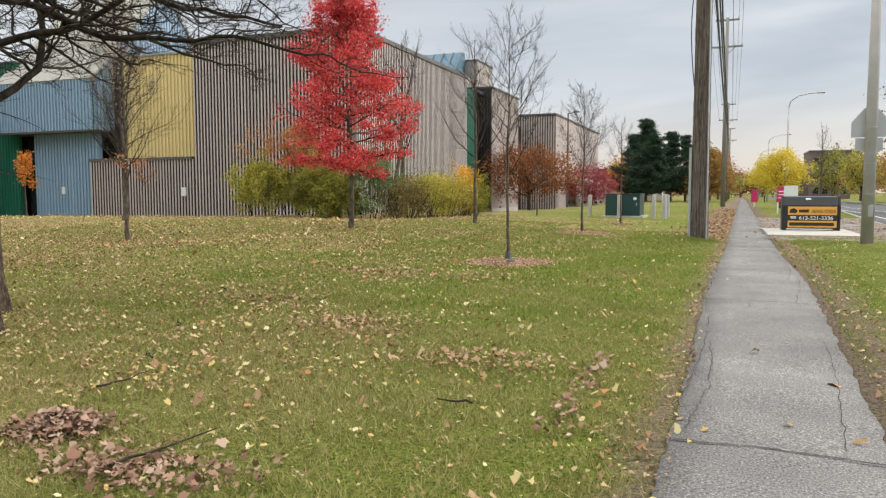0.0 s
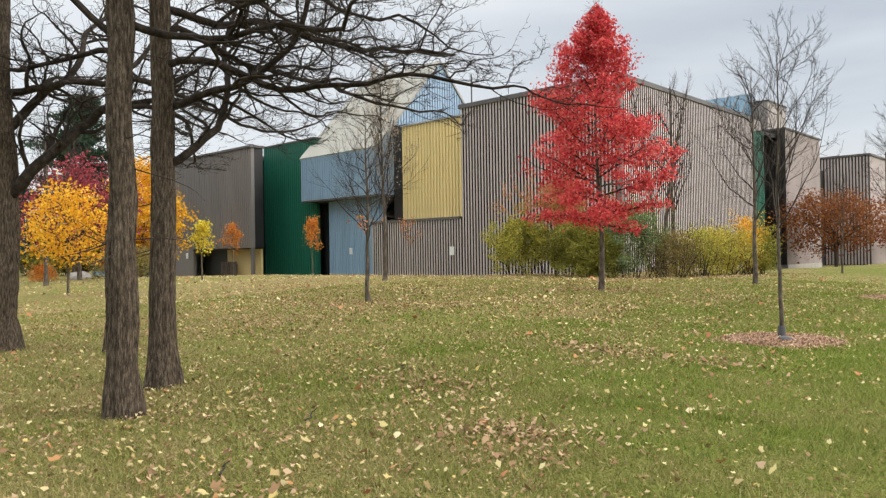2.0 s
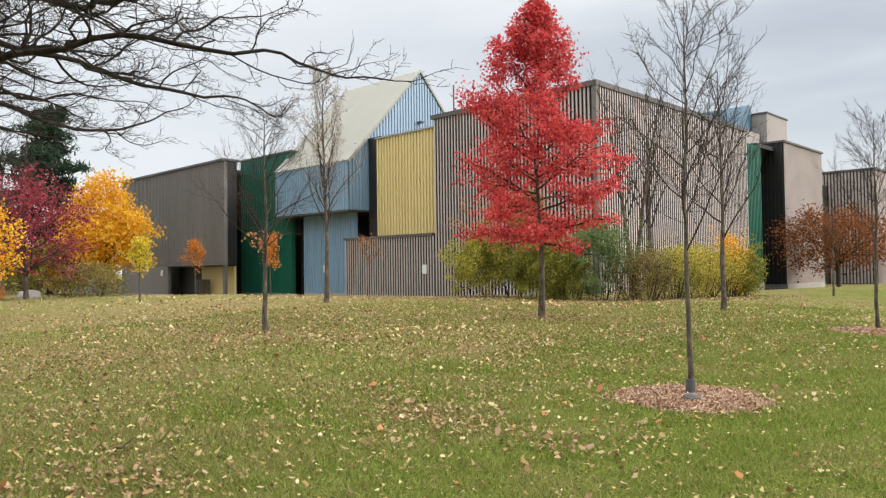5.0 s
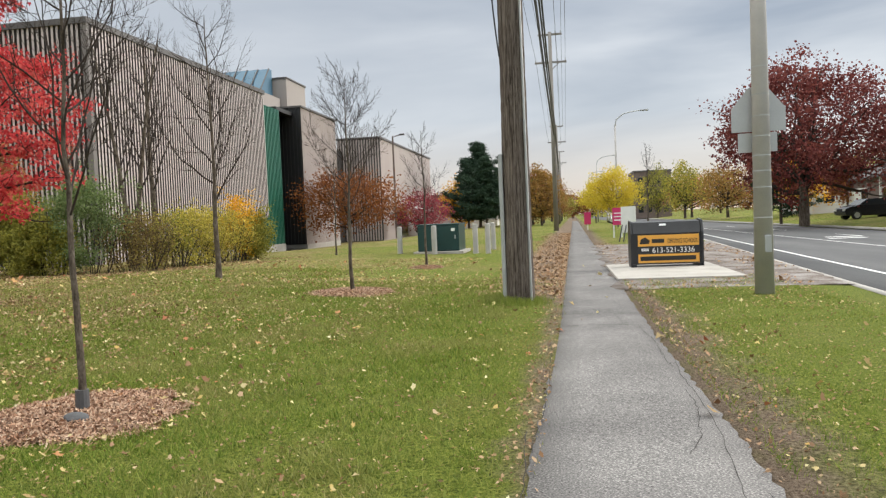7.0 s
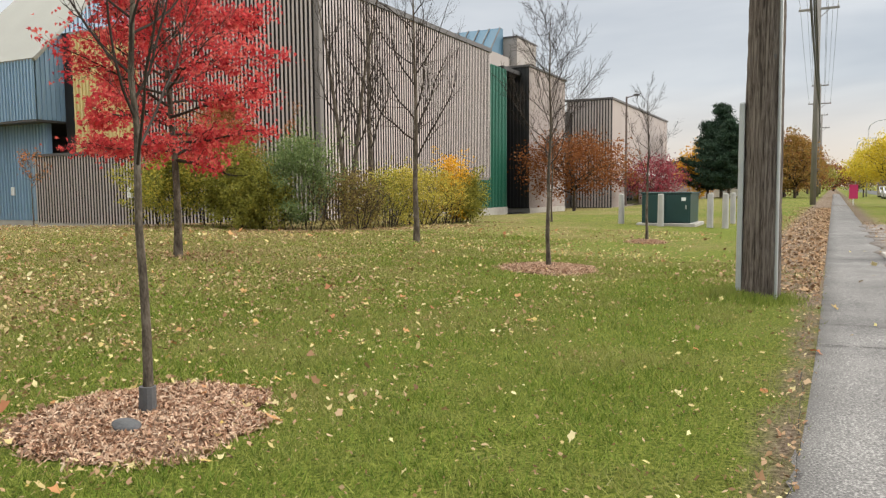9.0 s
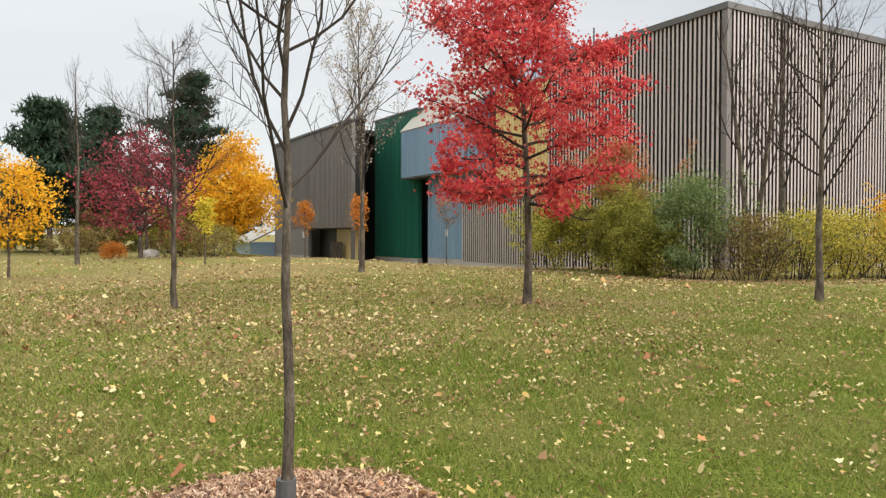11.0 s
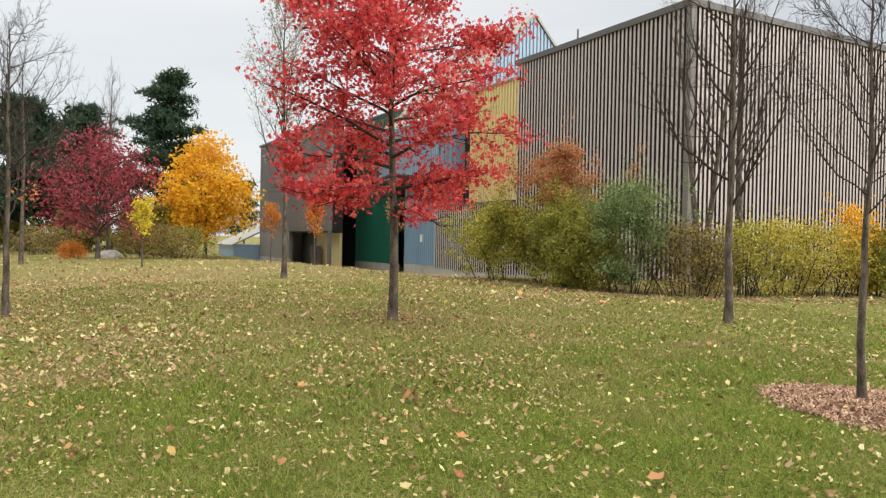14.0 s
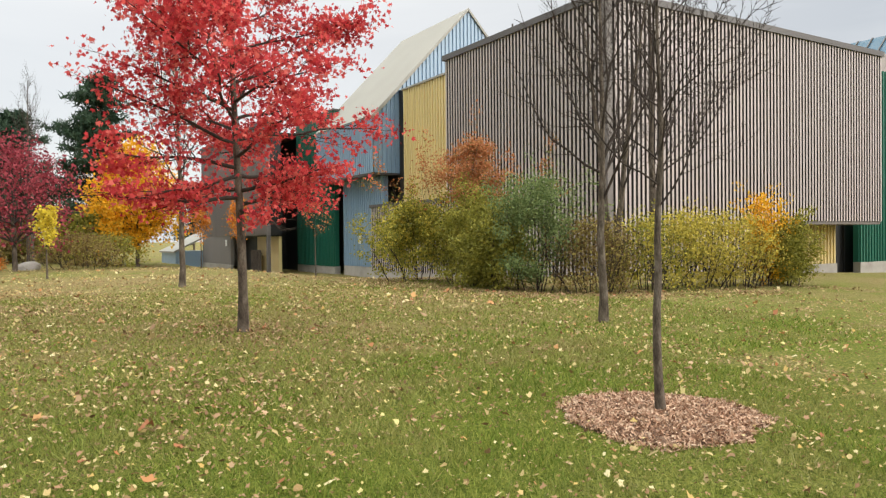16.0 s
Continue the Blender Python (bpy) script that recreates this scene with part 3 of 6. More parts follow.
def crack(points, width, seed):
    """A wandering crack, drawn as a thin dark ribbon on the asphalt."""
    rng = np.random.default_rng(seed)
    pts = np.array([np.array(p) + (np.array(q) - np.array(p)) * f for p, q in zip(points[:-1], points[1:]) for f in np.linspace(0, 1, 14, endpoint=False)] + [points[-1]])
    pts += np.cumsum(rng.normal(size=pts.shape) * 0.006, 0) + rng.normal(size=pts.shape) * 0.006
    d = np.gradient(pts, axis=0)
    d /= np.linalg.norm(d, axis=1)[:, None]
    w = (width * rng.uniform(0.35, 1.0, len(pts)))[:, None] * np.stack((-d[:, 1], d[:, 0]), 1)
    both = np.stack((pts - w, pts + w), 1).reshape(-1, 2)
    v = np.column_stack((both, walk_z(both[:, 1]) + 0.026))
    i = np.arange(len(pts) - 1) * 2
    part("crack", mesh_np("crack", v, np.stack((i, i + 1, i + 3, i + 2), 1)), M_CRACK, pavement)


for k, y in enumerate((4.42, 9.85, 18.15, 19.3, 24.0, 27.1)):
    crack([(walk_left(y) - 0.03, y), (walk_left(y) + 0.5, y + 0.03), (walk_right(y) + 0.03, y - 0.02)], 0.011, 300 + k)
for k, (a, c) in enumerate((((1.42, 9.9), (1.58, 12.4)), ((1.5, 12.0), (1.68, 15.8)), ((1.62, 15.5), (1.55, 18.1)), ((1.35, 13.0), (1.6, 14.6)), ((0.45, 4.6), (0.5, 7.2)), ((0.36, 5.2), (0.52, 8.9)), ((0.42, 13.0), (0.5, 17.0)), ((1.35, 18.15), (1.33, 19.3)), ((1.25, 4.5), (1.5, 7.5)), ((0.38, 9.9), (0.42, 13.4)))):
    crack([a, ((a[0] + c[0]) / 2 + 0.05, (a[1] + c[1]) / 2), c], 0.0038, 320 + k)

# ---- road, kerbs, markings ----
solid("road", strip_mesh("road", lambda y: float(kerb_x(y)) - 0.02, lambda y: 18.0, -60, 500, -0.13, 4.0, 6), M_ROAD, "worn grey asphalt road with white lane lines", "road", kind="structure")
kerb = thing("kerb", (0, 0, 0), "weathered concrete kerb along the road", "kerb", kind="structure")
for y0, y1 in zip(range(-24, 120, 3), range(-21, 123, 3)):
    part("kerbstone", strip_mesh("kerbstone", lambda y: float(kerb_x(y)) - 0.16, lambda y: float(kerb_x(y)), y0 + 0.01, y1 - 0.01, 0.01, 1.0, 2, seed=y0 + 99), M_KERB, kerb)
far_kerb = thing("kerb", (0, 0, 0), "pale concrete kerb on the far side of the road", "kerb", kind="structure")
for y0, y1 in zip(range(-24, 160, 6), range(-18, 166, 6)):
    part("kerbstone", strip_mesh("kerbstone", lambda y: 17.98, lambda y: 18.2, y0 + 0.01, y1 - 0.01, 0.03, 3.0, 2, seed=y0 + 99), M_KERB, far_kerb)
marks = thing("road_marking", (0, 0, 0), "white painted lane lines on the road", "road marking", kind="structure")


def mark(x0, x1, y0, y1, skew=0.0):
    ys = np.linspace(y0, y1, 12)
    v = np.array([(xx + skew * (yy - y0), yy, float(walk_z(yy)) - 0.116) for yy in ys for xx in (x0, x1)])
    i = np.arange(11) * 2
    part("line", mesh_np("line", v, np.stack((i, i + 1, i + 3, i + 2), 1)), M_PAINT, marks)


mark(6.0, 6.13, 0, 22, 0.062)
mark(7.364, 7.49, 22, 60, 0.056)
mark(11.9, 12.0, 0, 140)
for y in (34, 46, 58, 72, 86):
    mark(14.6, 14.72, y, y + 3.5)
mark(9.6, 9.72, 60, 160)
for y, x in ((44.0, 12.6), (45.6, 13.0)):
    mark(x, x + 1.6, y, y + 0.6)
# shallow broken paving round the advertising box, and its pad
solid("broken_pavement", strip_mesh("broken_pavement", lambda y: walk_right(y) - 0.05 + 0.12 * math.sin(y * 2.1), lambda y: float(kerb_x(y)) - 0.14, 22.6, 42.5, 0.022, 0.35, 10, jag=0.06, seed=5), M_GRAVEL, "broken old asphalt and gravel verge by the kerb", "pavement", kind="structure")
solid("side_driveway", box((-9.5, 57.2, -0.5), (0.95, 61.0, 0.02)), M_ASPHALT, "asphalt driveway crossing toward the parking area", "driveway", kind="structure")

# ---- the corrugated building ----
building = thing("arts_building", (0, 0, 0), "large building clad in brown, blue, green and yellow ribbed metal", "building")
RIBS = {}


def rib_mesh(height, width, depth):
    key = (round(height, 3), width, depth)
    if key not in RIBS:
        w, d = width / 2, depth
        RIBS[key] = as_mesh("rib", prism([(-w - 0.012, 0), (w + 0.012, 0), (w, d), (-w, d)], "z", 0, height))
    return RIBS[key]


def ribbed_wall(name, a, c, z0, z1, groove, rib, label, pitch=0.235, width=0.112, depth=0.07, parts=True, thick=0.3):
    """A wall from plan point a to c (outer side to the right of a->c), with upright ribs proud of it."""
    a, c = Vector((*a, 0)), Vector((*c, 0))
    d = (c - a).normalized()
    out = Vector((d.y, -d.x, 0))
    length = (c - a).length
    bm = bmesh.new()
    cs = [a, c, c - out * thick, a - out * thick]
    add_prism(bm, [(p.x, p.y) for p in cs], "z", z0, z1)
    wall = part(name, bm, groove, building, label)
    count = max(1, round(length / pitch))
    step = length / count
    turn = math.atan2(d.y, d.x) + math.pi
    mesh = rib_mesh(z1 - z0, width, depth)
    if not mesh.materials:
        # a rib's face takes the rib colour; its flanks the groove's, on brown walls painted shade
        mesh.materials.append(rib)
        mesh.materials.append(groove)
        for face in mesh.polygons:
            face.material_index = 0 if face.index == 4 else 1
    elif mesh.materials[0] != rib:
        mesh = mesh.copy()
        mesh.materials[0], mesh.materials[1] = rib, groove
    if parts:
        for k in range(count):
            ob = new("rib", mesh)
            ob.parent = wall
            p = a + d * (k + 0.5) * step - out * 0.0
            ob.location, ob.rotation_euler = (p.x, p.y, z0), (0, 0, turn)
    else:
        bm = bmesh.new()
        w = width / 2
        for k in range(count):
            p = a + d * (k + 0.5) * step
            o = [p - d * (w + 0.02), p + d * (w + 0.02), p + d * w + out * depth, p - d * w + out * depth]
            add_prism(bm, [(q.x, q.y) for q in o], "z", z0, z1)
        part("ribs", bm, rib, wall)
    return wall


X0, S_Y, TOP = -19.1, 37.24, 10.45
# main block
ribbed_wall("south_wall", (-30.34, S_Y), (X0, S_Y), -0.15, TOP, M_GROOVE_SHADE, M_BROWN_RIB, "dark brown ribbed metal wall")
ribbed_wall("low_wall", (-38.95, S_Y), (-30.36, S_Y), -0.2, 3.5, M_GROOVE_SHADE, M_BROWN_RIB, "low dark brown ribbed wall")
ribbed_wall("east_wall", (X0, S_Y + 0.02), (X0, 48.25), -0.15, TOP, M_GROOVE_SHADE, M_BROWN_RIB, "brown ribbed metal wall")
ribbed_wall("east_wall", (X0, 48.25), (X0, 55.9), 2.25, TOP, M_GROOVE_SHADE, M_BROWN_RIB, "brown ribbed wall over an entrance recess")
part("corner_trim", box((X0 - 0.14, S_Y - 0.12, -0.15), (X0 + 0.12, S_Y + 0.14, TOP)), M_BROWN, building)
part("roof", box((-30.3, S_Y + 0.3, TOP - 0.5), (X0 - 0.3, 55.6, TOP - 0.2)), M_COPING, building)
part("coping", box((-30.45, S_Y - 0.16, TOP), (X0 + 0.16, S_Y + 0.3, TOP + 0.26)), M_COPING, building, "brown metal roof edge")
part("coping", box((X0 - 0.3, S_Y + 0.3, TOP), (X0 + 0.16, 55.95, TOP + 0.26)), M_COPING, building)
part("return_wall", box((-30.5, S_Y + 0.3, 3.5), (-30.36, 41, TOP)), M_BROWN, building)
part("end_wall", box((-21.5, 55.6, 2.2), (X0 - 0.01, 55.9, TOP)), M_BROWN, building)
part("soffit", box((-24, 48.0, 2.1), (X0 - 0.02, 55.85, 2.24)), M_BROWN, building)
part("foundation", box((-38.9, S_Y - 0.02, -0.9), (X0 + 0.02, S_Y + 0.3, -0.16)), M_CONCRETE, building, "grey concrete base")
part("foundation", box((X0 - 0.3, S_Y + 0.32, -0.9), (X0 + 0.03, 48.25, -0.16)), M_CONCRETE, building)
part("low_roof", box((-38.9, S_Y + 0.05, 3.5), (-30.5, 40.5, 3.62)), M_COPING, building)
part("low_coping", box((-39.0, S_Y - 0.14, 3.5), (-30.5, S_Y + 0.1, 3.66)), M_COPING, building)
# entrance recess under the east wall
ribbed_wall("recess_wall", (-21.1, 49.0), (-21.1, 55.3), 0.12, 2.2, M_YELLOW, M_YELLOW, "yellow ribbed wall in the recess", pitch=0.28, parts=True)
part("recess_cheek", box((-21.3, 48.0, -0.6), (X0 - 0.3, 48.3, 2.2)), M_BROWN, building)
part("foundation", box((-21.4, 48.4, -0.95), (-21.0, 55.3, 0.12)), M_CONCRETE, building)
# near black because the recess shadow is in the door's colour
part("dark_door", box((-22.2, 54.9, -0.95), (-21.9, 60.5, 2.2)), M_BLACK, building, "dark glazed door with its shadow put into the colour")
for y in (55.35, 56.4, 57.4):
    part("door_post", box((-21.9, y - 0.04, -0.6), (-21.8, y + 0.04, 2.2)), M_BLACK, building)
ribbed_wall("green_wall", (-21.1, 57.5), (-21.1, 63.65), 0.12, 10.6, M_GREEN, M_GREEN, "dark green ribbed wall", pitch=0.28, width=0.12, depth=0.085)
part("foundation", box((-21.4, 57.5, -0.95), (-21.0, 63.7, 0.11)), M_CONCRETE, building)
# the bay's darkness is all in the colour: back, floor, roof and sides
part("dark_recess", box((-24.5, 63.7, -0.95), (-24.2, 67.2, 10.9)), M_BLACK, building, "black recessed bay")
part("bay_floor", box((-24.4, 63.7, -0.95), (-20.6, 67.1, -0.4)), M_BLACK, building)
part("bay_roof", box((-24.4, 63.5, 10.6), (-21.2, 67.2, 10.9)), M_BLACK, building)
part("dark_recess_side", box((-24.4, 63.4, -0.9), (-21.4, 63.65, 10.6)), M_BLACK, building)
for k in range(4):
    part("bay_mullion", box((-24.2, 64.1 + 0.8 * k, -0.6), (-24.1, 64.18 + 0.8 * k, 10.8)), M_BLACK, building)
# end block
ribbed_wall("end_block_south", (-24.2, 67.2), (-20.55, 67.2), -0.1, 11.3, M_BLACK, M_BLACK, "black ribbed wall edge", pitch=0.3)
ribbed_wall("end_block_east", (-20.55, 67.22), (-20.55, 76.6), -0.1, 11.3, M_BEIGE, M_BEIGE, "beige finely ribbed wall", pitch=0.25, width=0.12, depth=0.03, parts=False)
part("foundation", box((-24, 67.3, -1.0), (-20.5, 76.6, -0.1)), M_CONCRETE, building)
part("coping", box((-24.3, 67.05, 11.3), (-20.4, 76.7, 11.45)), M_COPING, building)
part("end_block_north", box((-24, 76.3, -1.0), (-20.6, 76.6, 11.3)), M_BEIGE, building)
# roof tower and skylight
part("tower", box((-28.3, 74.4, 8), (-24.4, 79.5, 15.3), 0.04), M_TOWER, building, "beige roof tower")
part("tower_coping", box((-28.4, 74.3, 15.3), (-24.3, 79.6, 15.42)), M_COPING, building)
part("plant_room", box((-34, 66, 9), (-25, 74.2, 13.4)), M_TOWER, building)
sky = part("skylight", prism([(71.0, 13.4), (74.2, 13.4), (74.2, 16.1), (73.6, 16.1)], "x", -31.0, -25.7), M_SKYGLASS, building, "blue glazed sloping rooflight")
for k in range(6):
    x = -31.0 + k * 1.06
    part("glazing_bar", prism([(70.9, 13.42), (71.02, 13.42), (73.62, 16.14), (73.5, 16.14)], "x", x - 0.04, x + 0.04), M_COPING, sky)
# yellow bay
ribbed_wall("yellow_wall", (-37.07, 38.5), (-30.5, 38.5), 3.66, 10.3, M_YELLOW, M_YELLOW, "mustard yellow ribbed wall", pitch=0.28, width=0.12, depth=0.085)
part("yellow_cap", box((-37.1, 38.35, 10.3), (-30.5, 38.8, 10.4)), M_CREAM, building)
part("dark_slit", box((-38.4, 38.9, 3.66), (-37.1, 39.2, 10.6)), M_BLACK, building)
# blue gabled volume
gable = part("gable_wall", prism([(37.15, 5.6), (50.7, 5.6), (50.7, 8.9), (43.95, 16.15), (37.15, 8.9)], "x", -38.75, -38.47), M_BLUE, building, "pale blue ribbed gable wall")
for k in range(48):
    y = 37.3 + 0.28 * k
    top = 8.9 + (y - 37.15) * 7.25 / 6.8 if y < 43.95 else 16.15 - (y - 43.95) * 7.25 / 6.75
    if y < 50.6:
        part("rib", prism([(y - 0.085, 5.6), (y + 0.085, 5.6), (y + 0.085, top - 0.02), (y - 0.085, top - 0.02)], "x", -38.47, -38.40), M_BLUE, gable)
ribbed_wall("blue_front", (-47.2, 37.12), (-38.47, 37.12), 5.6, 8.95, M_BLUE, M_BLUE, "pale blue ribbed overhanging wall", pitch=0.28, width=0.12, depth=0.085)
part("gable_roof", prism([(37.0, 8.95), (43.95, 16.32), (43.95, 16.15), (37.15, 8.8)], "x", -47.3, -38.3), M_CREAM, building, "cream sheet metal pitched roof")
part("gable_roof", prism([(50.9, 8.95), (43.95, 16.32), (43.95, 16.15), (50.75, 8.8)], "x", -47.3, -38.3), M_CREAM, building)
part("gable_end", prism([(37.15, 5.6), (50.7, 5.6), (50.7, 8.9), (43.95, 16.1), (37.15, 8.9)], "x", -47.2, -46.95), M_CREAM, building)
part("gable_soffit", box((-47.2, 37.1, 5.48), (-38.47, 50, 5.6)), M_COPING, building)
part("roof_pipe", rod((-38.0, 47.2, 13.0), (-38.0, 47.2, 15.7), 0.06), M_COPING, building)
part("wall_lamp", box((-38.4, 43.6, 12.3), (-37.9, 43.9, 12.42)), M_COPING, building)
# lower blue, door, green
ribbed_wall("blue_wall", (-45.04, 38.14), (-39.1, 38.14), -0.12, 5.5, M_BLUE, M_BLUE, "pale blue ribbed wall", pitch=0.28, width=0.12, depth=0.085)
part("foundation", box((-45.04, 38.1, -1.1), (-39.0, 38.5, -0.13)), M_CONCRETE, building)
part("dark_door", box((-46.6, 39.0, -1.0), (-45.04, 39.2, 5.5)), M_GLASS, building)
for x in (-46.5, -45.8, -45.1):
    part("door_post", box((x - 0.05, 38.9, -1.0), (x + 0.05, 39.0, 5.4)), M_BLACK, building)
ribbed_wall("green_wall", (-53.95, 38.14), (-46.6, 38.14), -0.25, 10.6, M_GREEN, M_GREEN, "dark green ribbed wall", pitch=0.28, width=0.12, depth=0.085)
part("foundation", box((-53.95, 38.1, -1.2), (-46.6, 38.5, -0.26)), M_CONCRETE, building)
part("green_cap", box((-54.0, 38.0, 10.6), (-46.5, 45, 10.72)), M_COPING, building)
part("inner_wall", box((-68, 45.2, -1), (-20, 45.5, 8.6)), M_COPING, building)
# black sheet standing for the shaded depth of the recess
part("gap_shade_sheet", box((-60, 38.6, -1.2), (-53.95, 38.8, 9.9)), M_BLACK, building)
# far grey block
far_wall = part("far_block_wall", box((-68.85, 34.4, 2.0), (-50.1, 34.7, 9.95)), M_FAR_GREY, building, "grey brown ribbed wall over a carport")
bm = bmesh.new()
for k in range(66):
    add_box(bm, (-68.75 + 0.283 * k, 34.34, 2.02), (-68.62 + 0.283 * k, 34.4, 9.93))
part("ribs", bm, M_FAR_GREY, far_wall)
part("far_block_lower", box((-68.85, 34.4, -0.35), (-59.5, 34.7, 2.0)), M_FAR_GREY, building)
# side face painted black for its shade, unlike the grey front
part("far_block_side", box((-50.4, 34.7, 2.0), (-50.1, 35.5, 9.95)), M_BLACK, building)
part("far_block_west", box((-68.85, 34.7, -1.0), (-68.55, 46, 9.95)), M_CREAM, building)
part("far_coping", box((-69.0, 34.25, 9.95), (-49.95, 35.6, 10.12)), M_COPING, building)
# side of the same recess, its shade likewise painted black
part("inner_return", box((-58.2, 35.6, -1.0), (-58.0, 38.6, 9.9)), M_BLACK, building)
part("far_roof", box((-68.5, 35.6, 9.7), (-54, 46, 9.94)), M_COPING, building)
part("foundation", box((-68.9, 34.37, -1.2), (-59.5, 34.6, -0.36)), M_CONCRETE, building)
# the opening's darkness is in the colour: back and soffit near black
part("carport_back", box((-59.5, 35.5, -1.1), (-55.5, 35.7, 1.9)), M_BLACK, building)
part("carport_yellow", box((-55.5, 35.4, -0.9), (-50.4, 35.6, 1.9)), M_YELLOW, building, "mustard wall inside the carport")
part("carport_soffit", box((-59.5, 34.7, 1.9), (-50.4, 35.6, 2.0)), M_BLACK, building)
part("carport_post", box((-50.4, 34.45, -1.0), (-50.15, 34.7, 2.0)), M_BROWN, building)
screen = solid("slatted_bin_screen", box((-55.95, 35.06, 0.55), (-53.45, 35.1, 0.7)), M_WOODPOLE, "weathered wooden slatted screen by the carport", "screen")
for k in range(9):
    part("slat", box((-55.9 + 0.28 * k, 35.0, -0.9), (-55.72 + 0.28 * k, 35.06, 0.9)), M_WOODPOLE, screen)
part("low_blue_shed_wall", box((-75.5, 32.0, -1.1), (-69, 35.5, 0.7)), M_BLUE, building, "faded pale blue low wall")
part("low_shed_roof", prism([(31.8, 0.7), (36.5, 3.0), (36.5, 2.85), (31.8, 0.55)], "x", -75.8, -68.9), M_CREAM, building)
part("far_green_wall", box((-74.5, 46, -1), (-69.2, 46.3, 9.2)), M_GREEN, building)
part("wall_outlet", box((-31.35, 37.05, 1.2), (-31.0, 37.14, 1.75), 0.02), M_WHITE, building, "white metal service box")
part("wall_outlet", box((-42.5, 38.0, 1.35), (-42.2, 38.08, 1.85), 0.02), M_WHITE, building)
part("wall_outlet", box((-60.5, 34.24, 1.2), (-60.2, 34.33, 1.7), 0.02), M_WHITE, building)
# second wing further along the street
wing = thing("school_wing", (0, 0, 0), "brown and beige flat roofed wing with ribbed walls", "building")
# the sheet behind these ribs carries the groove shade in its colour too
part("wing_south", box((-23.5, 86.4, -0.6), (-18.7, 86.7, 10.6)), M_GROOVE_SHADE, wing)
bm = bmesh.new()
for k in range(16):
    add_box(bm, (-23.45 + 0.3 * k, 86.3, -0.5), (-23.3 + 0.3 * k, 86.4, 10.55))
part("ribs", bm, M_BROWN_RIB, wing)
part("wing_east", box((-19.0, 86.7, -0.6), (-18.7, 117, 10.6)), M_BEIGE, wing)
part("wing_roof", box((-23.6, 86.2, 10.6), (-18.55, 117.1, 10.8)), M_COPING, wing)
part("wing_link", box((-24.5, 77, -0.6), (-23.0, 86.4, 9.4)), M_COPING, wing)
part("entrance_canopy", prism([(-18.7, 3.6), (-15.5, 2.7), (-15.5, 2.55), (-18.7, 3.4)], "y", 92, 100), M_GALV, wing)
part("entrance_glass", box((-18.68, 93, -0.3), (-18.6, 99, 2.6)), M_GLASS, wing)
low = thing("low_brick_building", (0, 0, 0), "low tan brick building in the distance", "building")
part("wall", box((-21, 128, -0.3), (-13.5, 136, 5.2)), M_TOWER, low)
part("roof", box((-21.3, 127.7, 5.2), (-13.2, 136.3, 5.6)), M_COPING, low)
part("wing", box((-16.5, 124, -0.3), (-9.5, 128, 2.3)), M_SIDING, low)

# ---- trees ----


def grow(rng, start, aim, length, radius, level, spec, lines, tips):
    """One limb and, by recursion, its branches. spec: per level (steps, wobble, lift, children, reach, angle, from, sides)."""
    steps, wobble, lift, kids, reach, angle, first, sides = spec[level]
    p, d = np.array(start, float), np.array(aim, float)
    d /= np.linalg.norm(d)
    pts, rad = [p.copy()], [radius]
    tip_r = radius * (0.30 if level < len(spec) - 1 else 0.45)
    for k in range(steps):
        d = d + rng.normal(size=3) * wobble + np.array((0, 0, lift))
        d[2] = max(d[2], -0.32)
        d /= np.linalg.norm(d)
        p = p + d * length / steps
        pts.append(p.copy())
        f = (k + 1) / steps
        rad.append(radius * (1 - f) + tip_r * f)
    lines.append((pts, rad, sides))
    if level == len(spec) - 1:
        tips += pts[1:]
        return
    pts_a = np.array(pts)
    for k in range(kids):
        f = first + (1 - first) * (k + rng.uniform(0.1, 0.9)) / kids
        at = f * steps
        i = min(int(at), steps - 1)
        q = pts_a[i] + (pts_a[i + 1] - pts_a[i]) * (at - i)
        dd = pts_a[i + 1] - pts_a[i]
        dd /= np.linalg.norm(dd)
        side = np.cross(dd, rng.normal(size=3))
        side /= np.linalg.norm(side) + 1e-9
        an = angle * rng.uniform(0.7, 1.3)
        r = (radius * (1 - f) + tip_r * f) * rng.uniform(0.38, 0.6)
        grow(rng, q, dd * math.cos(an) + side * math.sin(an), length * reach * rng.uniform(0.6, 1.15) * (1.15 - 0.5 * f), max(r, 0.0028), level + 1, spec, lines, tips)
    grow(rng, pts[-1], d, length * reach * 0.8, max(tip_r, 0.0028), level + 1, spec, lines, tips)


